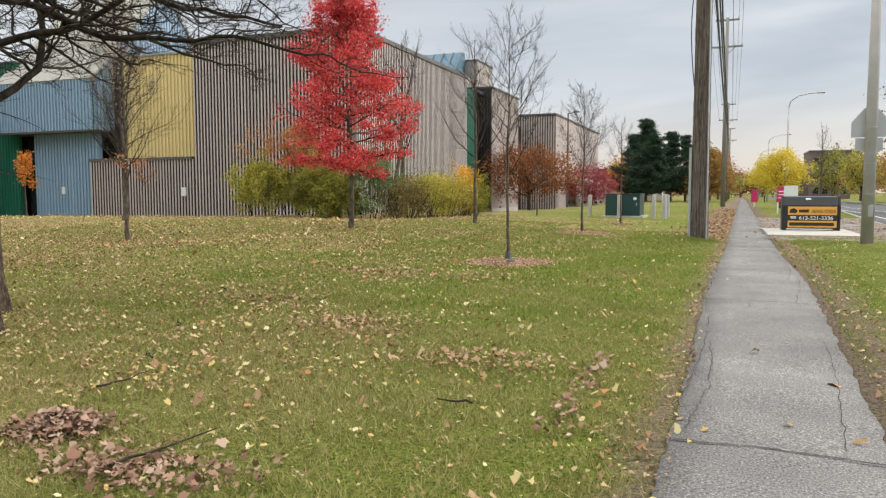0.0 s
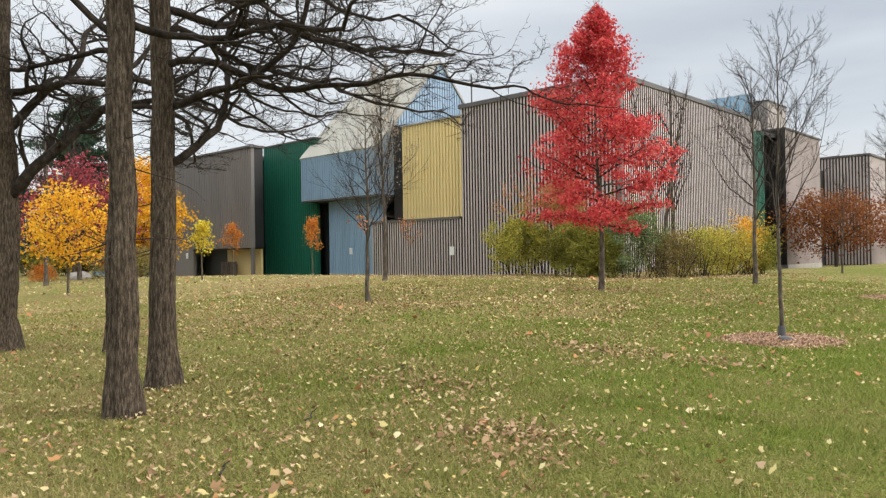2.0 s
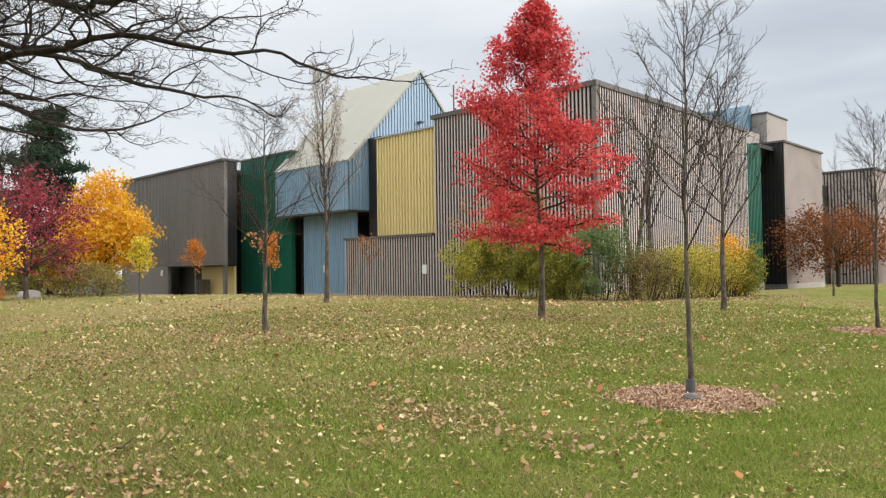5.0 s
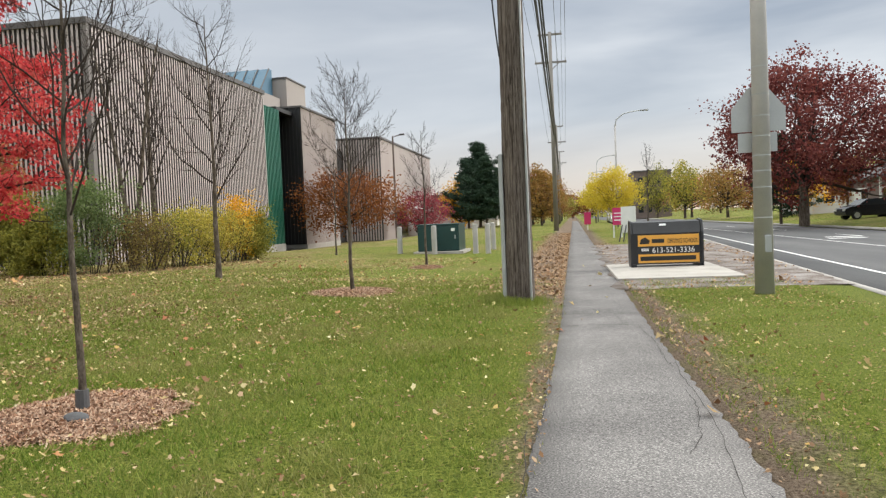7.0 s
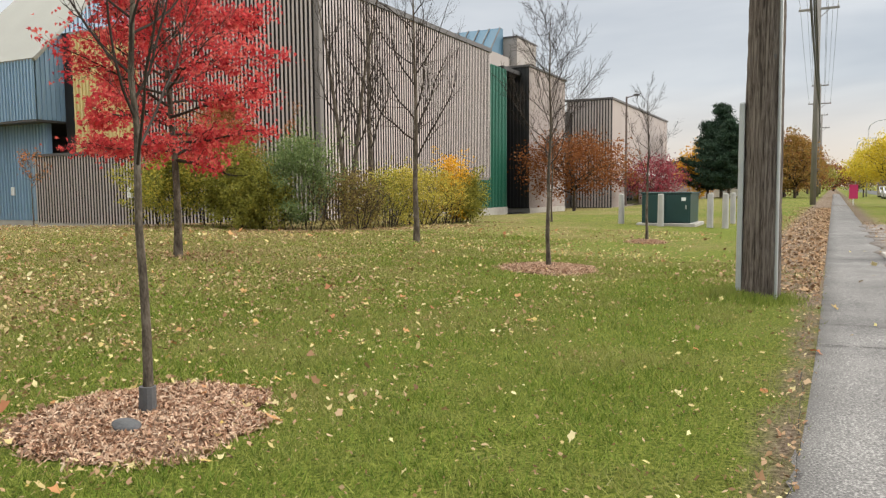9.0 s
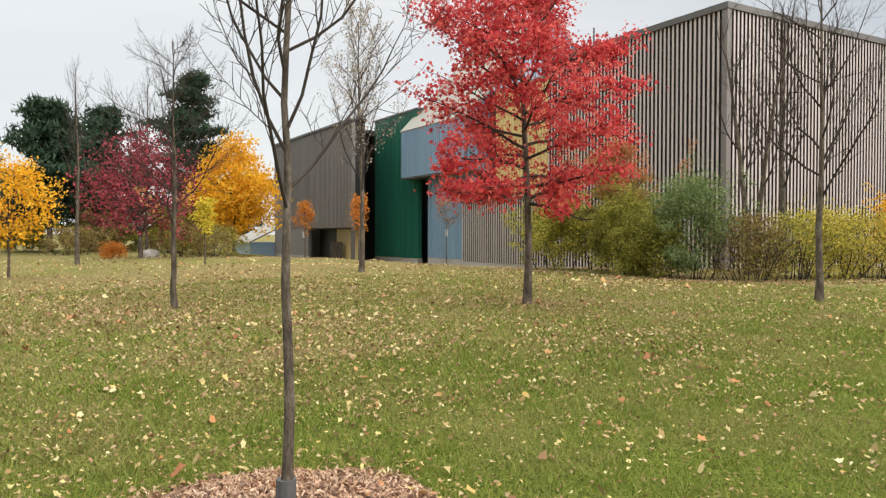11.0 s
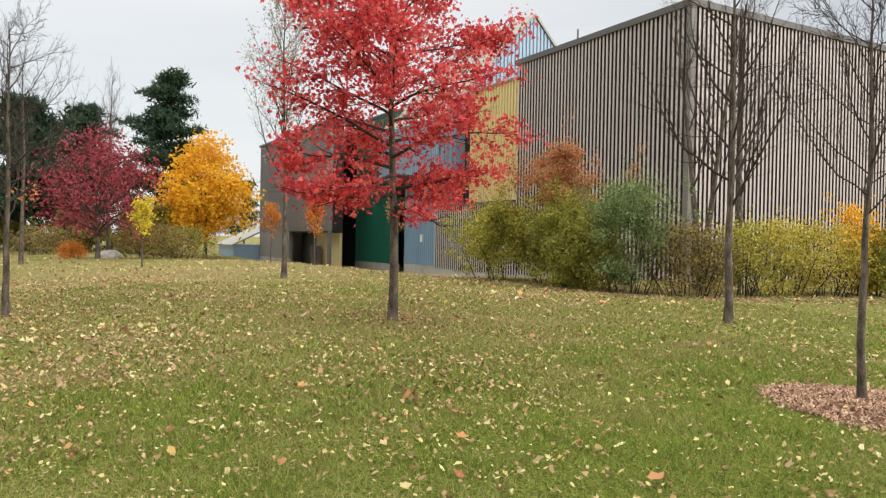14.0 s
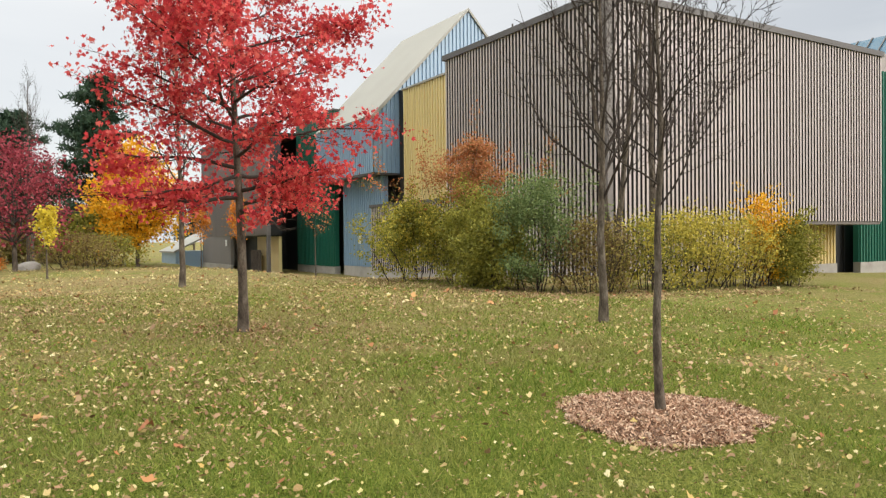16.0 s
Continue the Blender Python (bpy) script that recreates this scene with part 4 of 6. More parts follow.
def young_tree(x, y, height, girth, seed, label, leaf=None, leaves=0, leaf_size=0.08, crown_from=0.4, lean=0.0, limbs=11, reach=0.34, guard=False, lift=0.10, angle=0.75, name="tree", low_leaves=None, group="", stout=0.32):
    rng = np.random.default_rng(seed)
    t = thing(name, (x, y, float(land(x, y)) - 0.03), label, "tree", group)
    bunches, tips = [], []
    n = 14
    pts = np.zeros((n + 1, 3))
    pts[:, 2] = np.linspace(0, height, n + 1)
    pts[1:, :2] = np.cumsum(rng.normal(size=(n, 2)) * height * 0.0022, 0)
    pts[:, 0] += lean * np.linspace(0, 1, n + 1) ** 1.5
    f = np.linspace(0, 1, n + 1)
    rad = girth * (1 - 0.88 * f) * (1 + 0.3 * np.exp(-f * 38))
    part("trunk", tubes("trunk", [(pts, rad, 10)]), M_BARK, t, smooth=True)
    spec = [(7, 0.14, lift * 0.8, 9, 0.40, 0.72, 0.15, 5), (4, 0.14, lift, 6, 0.5, 0.7, 0.15, 4), (3, 0.18, lift * 0.6, 0, 0, 0, 0, 3)]
    for k in range(limbs):
        g = crown_from + (0.97 - crown_from) * (k + rng.uniform(0.2, 0.8)) / limbs
        i = min(int(g * n), n - 1)
        q = pts[i] + (pts[i + 1] - pts[i]) * (g * n - i)
        az = k * 2.4 + rng.uniform(-0.5, 0.5)
        tilt = angle * rng.uniform(0.65, 1.25)
        aim = (math.cos(az) * math.sin(tilt), math.sin(az) * math.sin(tilt), math.cos(tilt))
        lines = []
        grow(rng, q, aim, height * reach * (1.15 - 0.75 * (g - crown_from) / (1 - crown_from)), girth * stout * (1.1 - 0.7 * g), 0, spec, lines, tips)
        bunches.append(lines)
    for k, bunch in enumerate(bunches):
        part("branch", tubes("branch", bunch), M_TWIG, t)
    if leaf and leaves:
        tips = np.array(tips)
        if low_leaves:
            tips = tips[tips[:, 2] < low_leaves * height]
        c = tips[rng.integers(0, len(tips), leaves)] + rng.normal(size=(leaves, 3)) * leaf_size * 0.9
        part("crown", mesh_np("crown", *leaf_cards(rng, c, leaf_size, 0.8, 0.4)), leaf, t)
    if guard:
        bm = rod((0, 0, 0.0), (pts[1, 0] * 0.5, pts[1, 1] * 0.5, 0.26), girth * 1.75, girth * 1.6, 12)
        part("trunk_guard", bm, M_GUARD, t, "dark plastic trunk guard")
    return t


def mulch_ring(x, y, r, seed, group="mulch rings"):
    """A low bed of mulch with loose chips on it."""
    rng = np.random.default_rng(seed)
    t = thing("mulch_bed", (x, y, 0), "round bed of pale wood chip mulch under a sapling", "mulch bed", group)
    rings, seg = 7, 40
    wob = 0.97 + 0.09 * np.sin(np.arange(seg) * 2 * np.pi / seg * 3 + seed) + 0.06 * np.sin(np.arange(seg) * 2 * np.pi / seg * 7 + 2 * seed) + rng.uniform(-0.06, 0.06, seg)
    v = [(0, 0, float(land(x, y)) + 0.06)]
    for k in range(1, rings + 1):
        for j in range(seg):
            a, q = j * 2 * math.pi / seg, r * k / rings * wob[j]
            px, py = q * math.cos(a), q * math.sin(a)
            v.append((px, py, float(land(x + px, y + py)) + 0.06 * (1 - (k / rings) ** 2) - (0.02 if k == rings else 0) + rng.uniform(0, 0.012)))
    bm = bmesh.new()
    bv = [bm.verts.new(p) for p in v]
    for j in range(seg):
        bm.faces.new((bv[0], bv[1 + j], bv[1 + (j + 1) % seg]))
        for k in range(rings - 1):
            a, c = 1 + k * seg, 1 + (k + 1) * seg
            bm.faces.new((bv[a + j], bv[c + j], bv[c + (j + 1) % seg], bv[a + (j + 1) % seg]))
    part("bed", bm, M_MULCH, t, smooth=True)
    count = 14000
    a = rng.uniform(0, 2 * np.pi, count)
    q = r * np.interp(a, np.arange(seg + 1) * 2 * np.pi / seg, np.append(wob, wob[0])) * np.sqrt(rng.uniform(0, 1, count))
    q = q * np.where(rng.uniform(size=count) < 0.10, 1 + np.abs(rng.normal(0, 0.13, count)), 1.03)
    px, py = q * np.cos(a), q * np.sin(a)
    c = np.stack((px, py, land(x + px, y + py) + 0.06 * (1 - np.clip(q / r, 0, 1) ** 2) + rng.uniform(0.0, 0.022, count)), 1)
    az, ln, wd = rng.uniform(0, 2 * np.pi, count), rng.uniform(0.006, 0.028, count), rng.uniform(0.0025, 0.0062, count)
    dx, dy = np.stack((np.cos(az) * ln, np.sin(az) * ln, rng.normal(size=count) * 0.010), 1), np.stack((-np.sin(az) * wd, np.cos(az) * wd, rng.normal(size=count) * 0.004), 1)
    v = np.stack((c - dx - dy, c + dx - dy, c + dx + dy, c - dx + dy), 1).reshape(-1, 3)
    tagged(part("loose_mulch", mesh_np("loose_mulch", v, np.arange(4 * count).reshape(-1, 4)), L_CHIP, t), kind="stuff")
    return t


def oak(x, y, height, girth, seed, limbs, label, crown_limbs=10):
    """An old bare tree: furrowed trunk, crooked spreading limbs, dense twigs."""
    rng = np.random.default_rng(seed)
    t = thing("oak_tree", (x, y, float(land(x, y)) - 0.05), label, "tree", "bare oaks")
    n = 22
    f = np.linspace(0, 1, n + 1)
    pts = np.zeros((n + 1, 3))
    pts[:, 2] = height * f
    pts[1:, :2] = np.cumsum(rng.normal(size=(n, 2)) * height * 0.0022, 0)
    rad = girth * (1 - 0.72 * f) * (1 + 0.5 * np.exp(-pts[:, 2] * 5.5))
    k = 44
    a = np.arange(k) * 2 * np.pi / k
    fine = np.linspace(0, 1, 90)
    v = []
    for g in fine:
        c = np.array([np.interp(g, f, pts[:, j]) for j in range(3)])
        r = np.interp(g, f, rad)
        fur = 1 + 0.05 * np.sin(a * 9 + 2.5 * math.sin(g * 8) + seed) + 0.045 * np.sin(a * 14 - 3 * math.sin(g * 13)) + 0.03 * rng.normal(size=k) + 0.10 * math.exp(-c[2] * 2.5) * np.cos(a * 5 + seed)
        v.append(np.stack((c[0] + r * fur * np.cos(a), c[1] + r * fur * np.sin(a), np.full(k, c[2]) + rng.normal(size=k) * 0.015), 1))
    v = np.array(v).reshape(-1, 3)
    i = (np.arange(89)[:, None] * k + np.arange(k)[None]).ravel()
    j = (np.arange(89)[:, None] * k + (np.arange(k)[None] + 1) % k).ravel()
    part("trunk", mesh_np("trunk", v, np.stack((i, j, j + k, i + k), 1)), M_BARK_OAK, t, "furrowed grey brown bark")
    rich = [(18, 0.22, 0.004, 17, 0.36, 0.9, 0.12, 8), (9, 0.28, 0.012, 9, 0.38, 0.85, 0.10, 5), (5, 0.32, 0.02, 6, 0.42, 0.85, 0.12, 4), (3, 0.3, 0.01, 0, 0, 0, 0, 3)]
    plainer = [(10, 0.17, 0.02, 7, 0.42, 0.8, 0.18, 6), (6, 0.24, 0.02, 5, 0.42, 0.8, 0.15, 4), (3, 0.27, 0.02, 0, 0, 0, 0, 3)]
    every = [(*limb, rich) for limb in limbs]
    for m in range(crown_limbs):
        h = height * (0.42 + 0.54 * m / crown_limbs)
        every.append((h, rng.uniform(0, 360), height * 0.30 * (1.2 - 0.6 * m / crown_limbs), rng.uniform(15, 50), girth * 0.42 * (1.1 - 0.6 * m / crown_limbs), plainer))
    for h, az, ln, el, r, spec in every:
        lines, tips = [], []
        q = [np.interp(h / height, f, pts[:, c]) for c in range(3)]
        ca = math.cos(radians(el))
        grow(rng, q, (ca * math.cos(radians(az)), ca * math.sin(radians(az)), math.sin(radians(el))), ln, r, 0, spec, lines, tips)
        part("limb", tubes("limb", lines), M_LIMB, t, smooth=True)
    # short broken twigs on the trunk
    lines, tips = [], []
    stub = [(4, 0.3, 0.0, 3, 0.5, 0.9, 0.2, 4), (3, 0.35, 0.0, 0, 0, 0, 0, 3)]
    for m in range(34):
        h, az = rng.uniform(1.6, 5.5), rng.uniform(0, 6.283)
        q = [np.interp(h / height, f, pts[:, c]) for c in range(3)]
        grow(rng, q, (math.cos(az), math.sin(az), rng.uniform(-0.5, 0.3)), girth + rng.uniform(0.15, 0.6), 0.009, 0, stub, lines, tips)
    tagged(part("trunk_twig", tubes("trunk_twig", lines), M_TWIG, t), kind="stuff")
    return t


def broad_tree(x, y, height, width, crown_z, seed, label, leaf, leaves, size, girth=0.2, name="tree", group="", thin=1.0, top=0.55, base=None, at_tips=0.3):
    """A leafy tree: trunk, limbs, and leaves gathered in clumps over an uneven crown."""
    rng = np.random.default_rng(seed)
    z = float(land(x, y)) - 0.05 if base is None else base
    t = thing(name, (x, y, z), label, "tree", group)
    lines, tips = [], []
    trunk = [(rng.normal() * 0.05 * q, rng.normal() * 0.05 * q, crown_z * 1.6 * q) for q in np.linspace(0, 1, 6)]
    part("trunk", tubes("trunk", [(trunk, girth * (1 - 0.4 * np.linspace(0, 1, 6)), 9)]), M_BARK, t, smooth=True)
    spec = [(6, 0.16, 0.05, 5, 0.5, 0.7, 0.25, 5), (4, 0.2, 0.03, 3, 0.5, 0.7, 0.2, 4), (3, 0.2, 0.0, 0, 0, 0, 0, 3)]
    for k in range(16):
        h = crown_z * rng.uniform(0.8, 1.6)
        az, el = k * 2.4 + rng.uniform(-0.4, 0.4), rng.uniform(0.1, 1.3)
        ln = math.hypot(width * 0.45 * math.cos(el), (height - crown_z) * 0.62 * math.sin(el))
        grow(rng, (0, 0, h), (math.cos(az) * math.cos(el), math.sin(az) * math.cos(el), math.sin(el)), ln, girth * 0.4, 0, spec, lines, tips)
    part("branchwork", tubes("branchwork", lines), M_TWIG, t)
    clumps = 240
    u = rng.normal(size=(clumps, 3))
    u /= np.linalg.norm(u, axis=1)[:, None]
    rr = rng.uniform(0.35, 1.0, (clumps, 1)) ** 0.5 * (1 + 0.16 * np.sin(u[:, :1] * 5 + seed) + 0.12 * rng.normal(size=(clumps, 1)) * 0.5)
    mid = crown_z + (height - crown_z) * 0.46
    c = u * rr * np.array((width * 0.46, width * 0.46, (height - crown_z) * 0.52)) + np.array((0, 0, mid))
    c[:, :2] *= 1 - top * np.clip((c[:, 2:] - mid) / (height - mid), 0, 1) ** 1.5
    pick = c[rng.integers(0, clumps, leaves)]
    pts = pick + rng.normal(size=(leaves, 3)) * width * 0.06 * thin * np.array((1, 1, 0.65))
    some = rng.uniform(size=leaves) < at_tips
    tips = np.array(tips)
    pts[some] = tips[rng.integers(0, len(tips), int(some.sum()))] + rng.normal(size=(int(some.sum()), 3)) * width * 0.03
    part("crown", mesh_np("crown", *leaf_cards(rng, pts, size, 0.7, 0.3)), leaf, t)
    return t


def shrub(x, y, rx, ry, h, seed, label, leaf, leaves, size, stems=9, second=None, name="shrub"):
    """Thin stems from the ground and leaf clumps through an uneven mound with gaps; second: another leaf colour toward the top."""
    rng = np.random.default_rng(seed)
    t = thing(name, (x, y, float(land(x, y)) - 0.05), label, "shrub", "shrubs by the wall")
    tips = []
    leaves, size = int(leaves * 1.7), size * 0.74
    spec = [(5, 0.12, 0.05, 5, 0.42, 0.6, 0.3, 4), (3, 0.2, 0.03, 3, 0.5, 0.6, 0.2, 3), (2, 0.2, 0, 0, 0, 0, 0, 3)]
    for k in range(stems):
        lines = []
        az, out_ = rng.uniform(0, 6.283), rng.uniform(0.05, 1.0)
        s = (0.4 * rx * out_ * math.cos(az), 0.4 * ry * out_ * math.sin(az), 0)
        aim = (0.5 * rx / h * math.cos(az) * out_, 0.5 * ry / h * math.sin(az) * out_, 1)
        grow(rng, s, aim, h * rng.uniform(0.65, 0.9) * (1.05 - 0.25 * out_), 0.018, 0, spec, lines, tips)
        part("stem", tubes("stem", lines), M_TWIG, t)
    tips = np.array(tips)
    clumps = 70
    a, q = rng.uniform(0, 6.283, clumps), np.sqrt(rng.uniform(0.0, 1, clumps))
    zz = rng.uniform(0.06, 1.0, clumps) ** 0.8
    env = np.sqrt(np.clip(1 - (0.92 * zz) ** 2.2, 0, 1)) * rng.uniform(0.75, 1.1, clumps)
    cc = np.stack((0.52 * rx * q * env * np.cos(a), 0.52 * ry * q * env * np.sin(a), zz * h * 0.93), 1)
    m = int(leaves * 0.7)
    c = np.concatenate((cc[rng.integers(0, clumps, m)] + rng.normal(size=(m, 3)) * np.array((0.17, 0.17, 0.13)), tips[rng.integers(0, len(tips), leaves - m)] + rng.normal(size=(leaves - m, 3)) * 0.09))
    c[:, 2] = np.abs(c[:, 2]) + 0.02
    if second:
        hi = c[:, 2] > h * rng.normal(0.58, 0.1, len(c))
        part("upper_foliage", mesh_np("upper_foliage", *leaf_cards(rng, c[hi], size, 0.8)), second, t)
        c = c[~hi]
    part("foliage", mesh_np("foliage", *leaf_cards(rng, c, size, 0.8)), leaf, t)
    return t


def pine(x, y, height, width, seed, label, clumps=800, base=None, crown_from=0.18):
    rng = np.random.default_rng(seed)
    z = float(land(x, y)) - 0.05 if base is None else base
    t = thing("pine_tree", (x, y, z), label, "tree", "dark pines")
    part("trunk", tubes("trunk", [([(0, 0, height * q) for q in np.linspace(0, 0.96, 8)], height * 0.018 * (1 - 0.85 * np.linspace(0, 1, 8)), 8)]), M_BARK, t)
    lines, cs = [], []
    boughs = 64
    for k in range(boughs):
        g = crown_from + (0.98 - crown_from) * (k + rng.uniform(0, 1)) / boughs
        az = rng.uniform(0, 6.283)
        ln = width * 0.60 * (1 - g) ** 0.95 * rng.uniform(0.3, 1.25) * (1 + 0.25 * math.sin(g * 31 + seed)) + 0.2
        el = rng.uniform(-0.05, 0.35)
        p = [(ln * q * math.cos(az) * math.cos(el), ln * q * math.sin(az) * math.cos(el), height * g + ln * q * math.sin(el) + 0.25 * ln * q * q) for q in np.linspace(0, 1, 5)]
        lines.append((p, 0.05 * (1 - 0.8 * np.linspace(0, 1, 5)) * height / 10, 4))
        for m in range(max(3, int(clumps / boughs * (0.5 + ln / width)))):
            q = rng.uniform(0.2, 1.05) ** 0.8
            cs.append(np.array(p[0]) + (np.array(p[-1]) - p[0]) * q + rng.normal(size=3) * width * 0.045 * np.array((1, 1, 0.16)))
    part("branchwork", tubes("branchwork", lines), M_TWIG, t)
    cs = np.array(cs)
    per = 20
    c = np.repeat(cs, per, 0) + rng.normal(size=(len(cs) * per, 3)) * width * np.array((0.026, 0.026, 0.014))
    a = rng.normal(size=c.shape) + (0, 0, 0.5)
    a /= np.linalg.norm(a, axis=1)[:, None]
    w = np.cross(a, rng.normal(size=c.shape))
    w /= np.linalg.norm(w, axis=1)[:, None]
    s = width * 0.05 * rng.uniform(0.6, 1.3, (len(c), 1))
    v = np.stack((c - w * s * 0.14, c + w * s * 0.14, c + a * s), 1).reshape(-1, 3)
    part("needles", mesh_np("needles", v, np.arange(len(v)).reshape(-1, 3)), L_PINE, t)
    return t


# saplings along the lawn
young_tree(-3.40, 14.1, 4.6, 0.034, 21, "slender bare young tree with a dark trunk guard", guard=True, limbs=20, reach=0.32, angle=0.85, lift=0.12, stout=0.4, crown_from=0.36, group="lawn saplings")
mulch_ring(-3.40, 14.1, 0.86, 3)
young_tree(-3.52, 22.65, 4.3, 0.041, 22, "slender bare young tree in a mulch bed", limbs=26, reach=0.29, angle=0.9, lift=0.10, crown_from=0.4, stout=0.28, group="lawn saplings")
mulch_ring(-3.52, 22.65, 0.84, 4)
young_tree(-8.36, 26.65, 6.9, 0.075, 23, "bare young tree with spreading ascending limbs", limbs=18, reach=0.33, angle=0.85, lift=0.12, crown_from=0.27, stout=0.4, group="lawn saplings")
young_tree(-3.33, 29.65, 3.9, 0.04, 24, "small bare young tree by the green cabinet", limbs=11, reach=0.28, angle=0.7, lift=0.14, crown_from=0.35, group="lawn saplings")
mulch_ring(-3.33, 29.65, 0.5, 5)
young_tree(-9.0, 38.9, 4.2, 0.04, 25, "small bare young tree near the building", limbs=9, reach=0.26, lift=0.14, group="lawn saplings")
young_tree(-14.45, 15.5, 5.2, 0.062, 26, "young tree with a few brown leaves on low twigs", leaf=L_COPPER, leaves=70, leaf_size=0.07, low_leaves=0.45, limbs=28, reach=0.34, angle=0.95, lift=0.10, crown_from=0.3, group="lawn saplings")
young_tree(-21.6, 22.6, 8.2, 0.09, 27, "tall thin tree with sparse tan leaves", leaf=L_TAN, leaves=2800, leaf_size=0.062, limbs=24, reach=0.28, angle=0.55, lift=0.2, crown_from=0.3)
for k, (x, y, h, lf) in enumerate(((-42.2, 28.0, 3.3, L_ORANGE), (-33.0, 27.5, 3.1, L_ORANGE), (-30.8, 19.6, 2.6, L_YELLOW))):
    young_tree(x, y, h, 0.04, 40 + k, "small slim tree holding orange leaves" if k < 2 else "small slim tree with yellow leaves", leaf=lf, leaves=1100, leaf_size=0.10, limbs=12, reach=0.26, angle=0.8, lift=0.06, crown_from=0.45, group="small leafy trees")
young_tree(-26.5, 28.7, 2.9, 0.03, 46, "thin sapling with a few pale orange leaves", leaf=L_COPPER, leaves=260, leaf_size=0.08, limbs=10, reach=0.26, angle=0.9, lift=0.06, crown_from=0.5, group="small leafy trees")

# red maple
def maple_leaves(rng, centres, size):
    """Drooping leaves with three pointed lobes, folded a little along the rib."""
    n = len(centres)
    ang = np.radians([-90, -28, 0, 38, 62, 90, 118, 142, 180, 208])
    rad = np.array([0.15, 0.5, 0.34, 0.62, 0.42, 1.0, 0.42, 0.62, 0.34, 0.5])
    u, w = rad * np.cos(ang), rad * np.sin(ang)
    a = rng.normal(size=(n, 3)) * (1, 1, 0.55) - (0, 0, 0.75)
    a /= np.linalg.norm(a, axis=1)[:, None] + 1e-9
    b_ = np.cross(a, rng.normal(size=(n, 3)))
    b_ /= np.linalg.norm(b_, axis=1)[:, None] + 1e-9
    c_ = np.cross(a, b_)
    s = size * rng.uniform(0.55, 1.25, (n, 1, 1))
    v = centres[:, None] + s * (w[None, :, None] * a[:, None] + u[None, :, None] * b_[:, None] + 0.35 * np.abs(u)[None, :, None] * c_[:, None])
    return v.reshape(-1, 3), np.arange(10 * n).reshape(n, 10)


def maple_reach(z, az=0.0):
    """Radius of the crown at a height, uneven round the tree."""
    r = np.interp(z, [1.5, 1.9, 2.4, 3.2, 4.2, 5.1, 6.0, 6.9, 7.6, 8.1, 8.4], [1.1, 1.75, 2.2, 2.45, 2.45, 2.2, 1.75, 1.2, 0.72, 0.3, 0.06])
    return 1.1 * r * (1 + 0.10 * np.sin(3 * az + 1.1 * z) + 0.07 * np.sin(5 * az - 2.3 * z))


rng = np.random.default_rng(31)
maple = thing("red_maple_tree", (-10.78, 21.25, float(land(-10.78, 21.25)) - 0.03), "young maple with bright red autumn leaves", "tree")
tips = []
f = np.linspace(0, 1, 13)
mp = np.stack((0.06 * np.sin(f * 7), 0.05 * np.cos(f * 6) - 0.05, 7.9 * f), 1)
part("trunk", tubes("trunk", [(mp, 0.08 * (1 - 0.9 * f) * (1 + 0.25 * np.exp(-f * 40)), 12)]), M_BARK, maple, smooth=True)
spec = [(8, 0.09, 0.01, 10, 0.36, 0.7, 0.22, 5), (4, 0.16, -0.01, 5, 0.45, 0.75, 0.15, 4), (3, 0.2, -0.04, 0, 0, 0, 0, 3)]
for k in range(54):
    g = (k + rng.uniform(0, 1)) / 54
    z0 = 1.85 + 5.7 * g
    rise = 0.15 + 1.15 * g ** 0.5 if g > 0.12 else rng.uniform(-0.3, 0.25)
    az = k * 2.4 + rng.uniform(-0.4, 0.4)
    r1 = float(maple_reach(min(z0 + rise, 8.3), az)) * rng.uniform(0.78, 1.0)
    lines = []
    grow(rng, (*[np.interp(z0, mp[:, 2], mp[:, c]) for c in range(2)], z0), (r1 * math.cos(az), r1 * math.sin(az), rise), math.hypot(r1, rise) * 0.82, 0.034 * (1.15 - g), 0, spec, lines, tips)
    part("branch", tubes("branch", lines), M_TWIG, maple)
tips = np.array(tips)
tips = tips[np.hypot(tips[:, 0], tips[:, 1]) < maple_reach(tips[:, 2], np.arctan2(tips[:, 1], tips[:, 0]))]
# leaves hang in loose flat sprays round the twigs
sprays = tips[rng.integers(0, len(tips), 1500)]
LEAVES = 30000
c = np.where(rng.uniform(size=(LEAVES, 1)) < 0.72, sprays[rng.integers(0, len(sprays), LEAVES)], tips[rng.integers(0, len(tips), LEAVES)]) + rng.normal(size=(LEAVES, 3)) * np.array((0.13, 0.13, 0.085))
c = c[(np.hypot(c[:, 0], c[:, 1]) < maple_reach(c[:, 2], np.arctan2(c[:, 1], c[:, 0])) * 1.06) & (c[:, 2] > 1.55 + 0.22 * np.sin(2 * np.arctan2(c[:, 1], c[:, 0]) + 1) + 0.15 * np.sin(5 * np.arctan2(c[:, 1], c[:, 0])))]
part("crown", mesh_np("crown", *maple_leaves(rng, c, 0.072)), L_RED, maple, "dense bright red leaves")

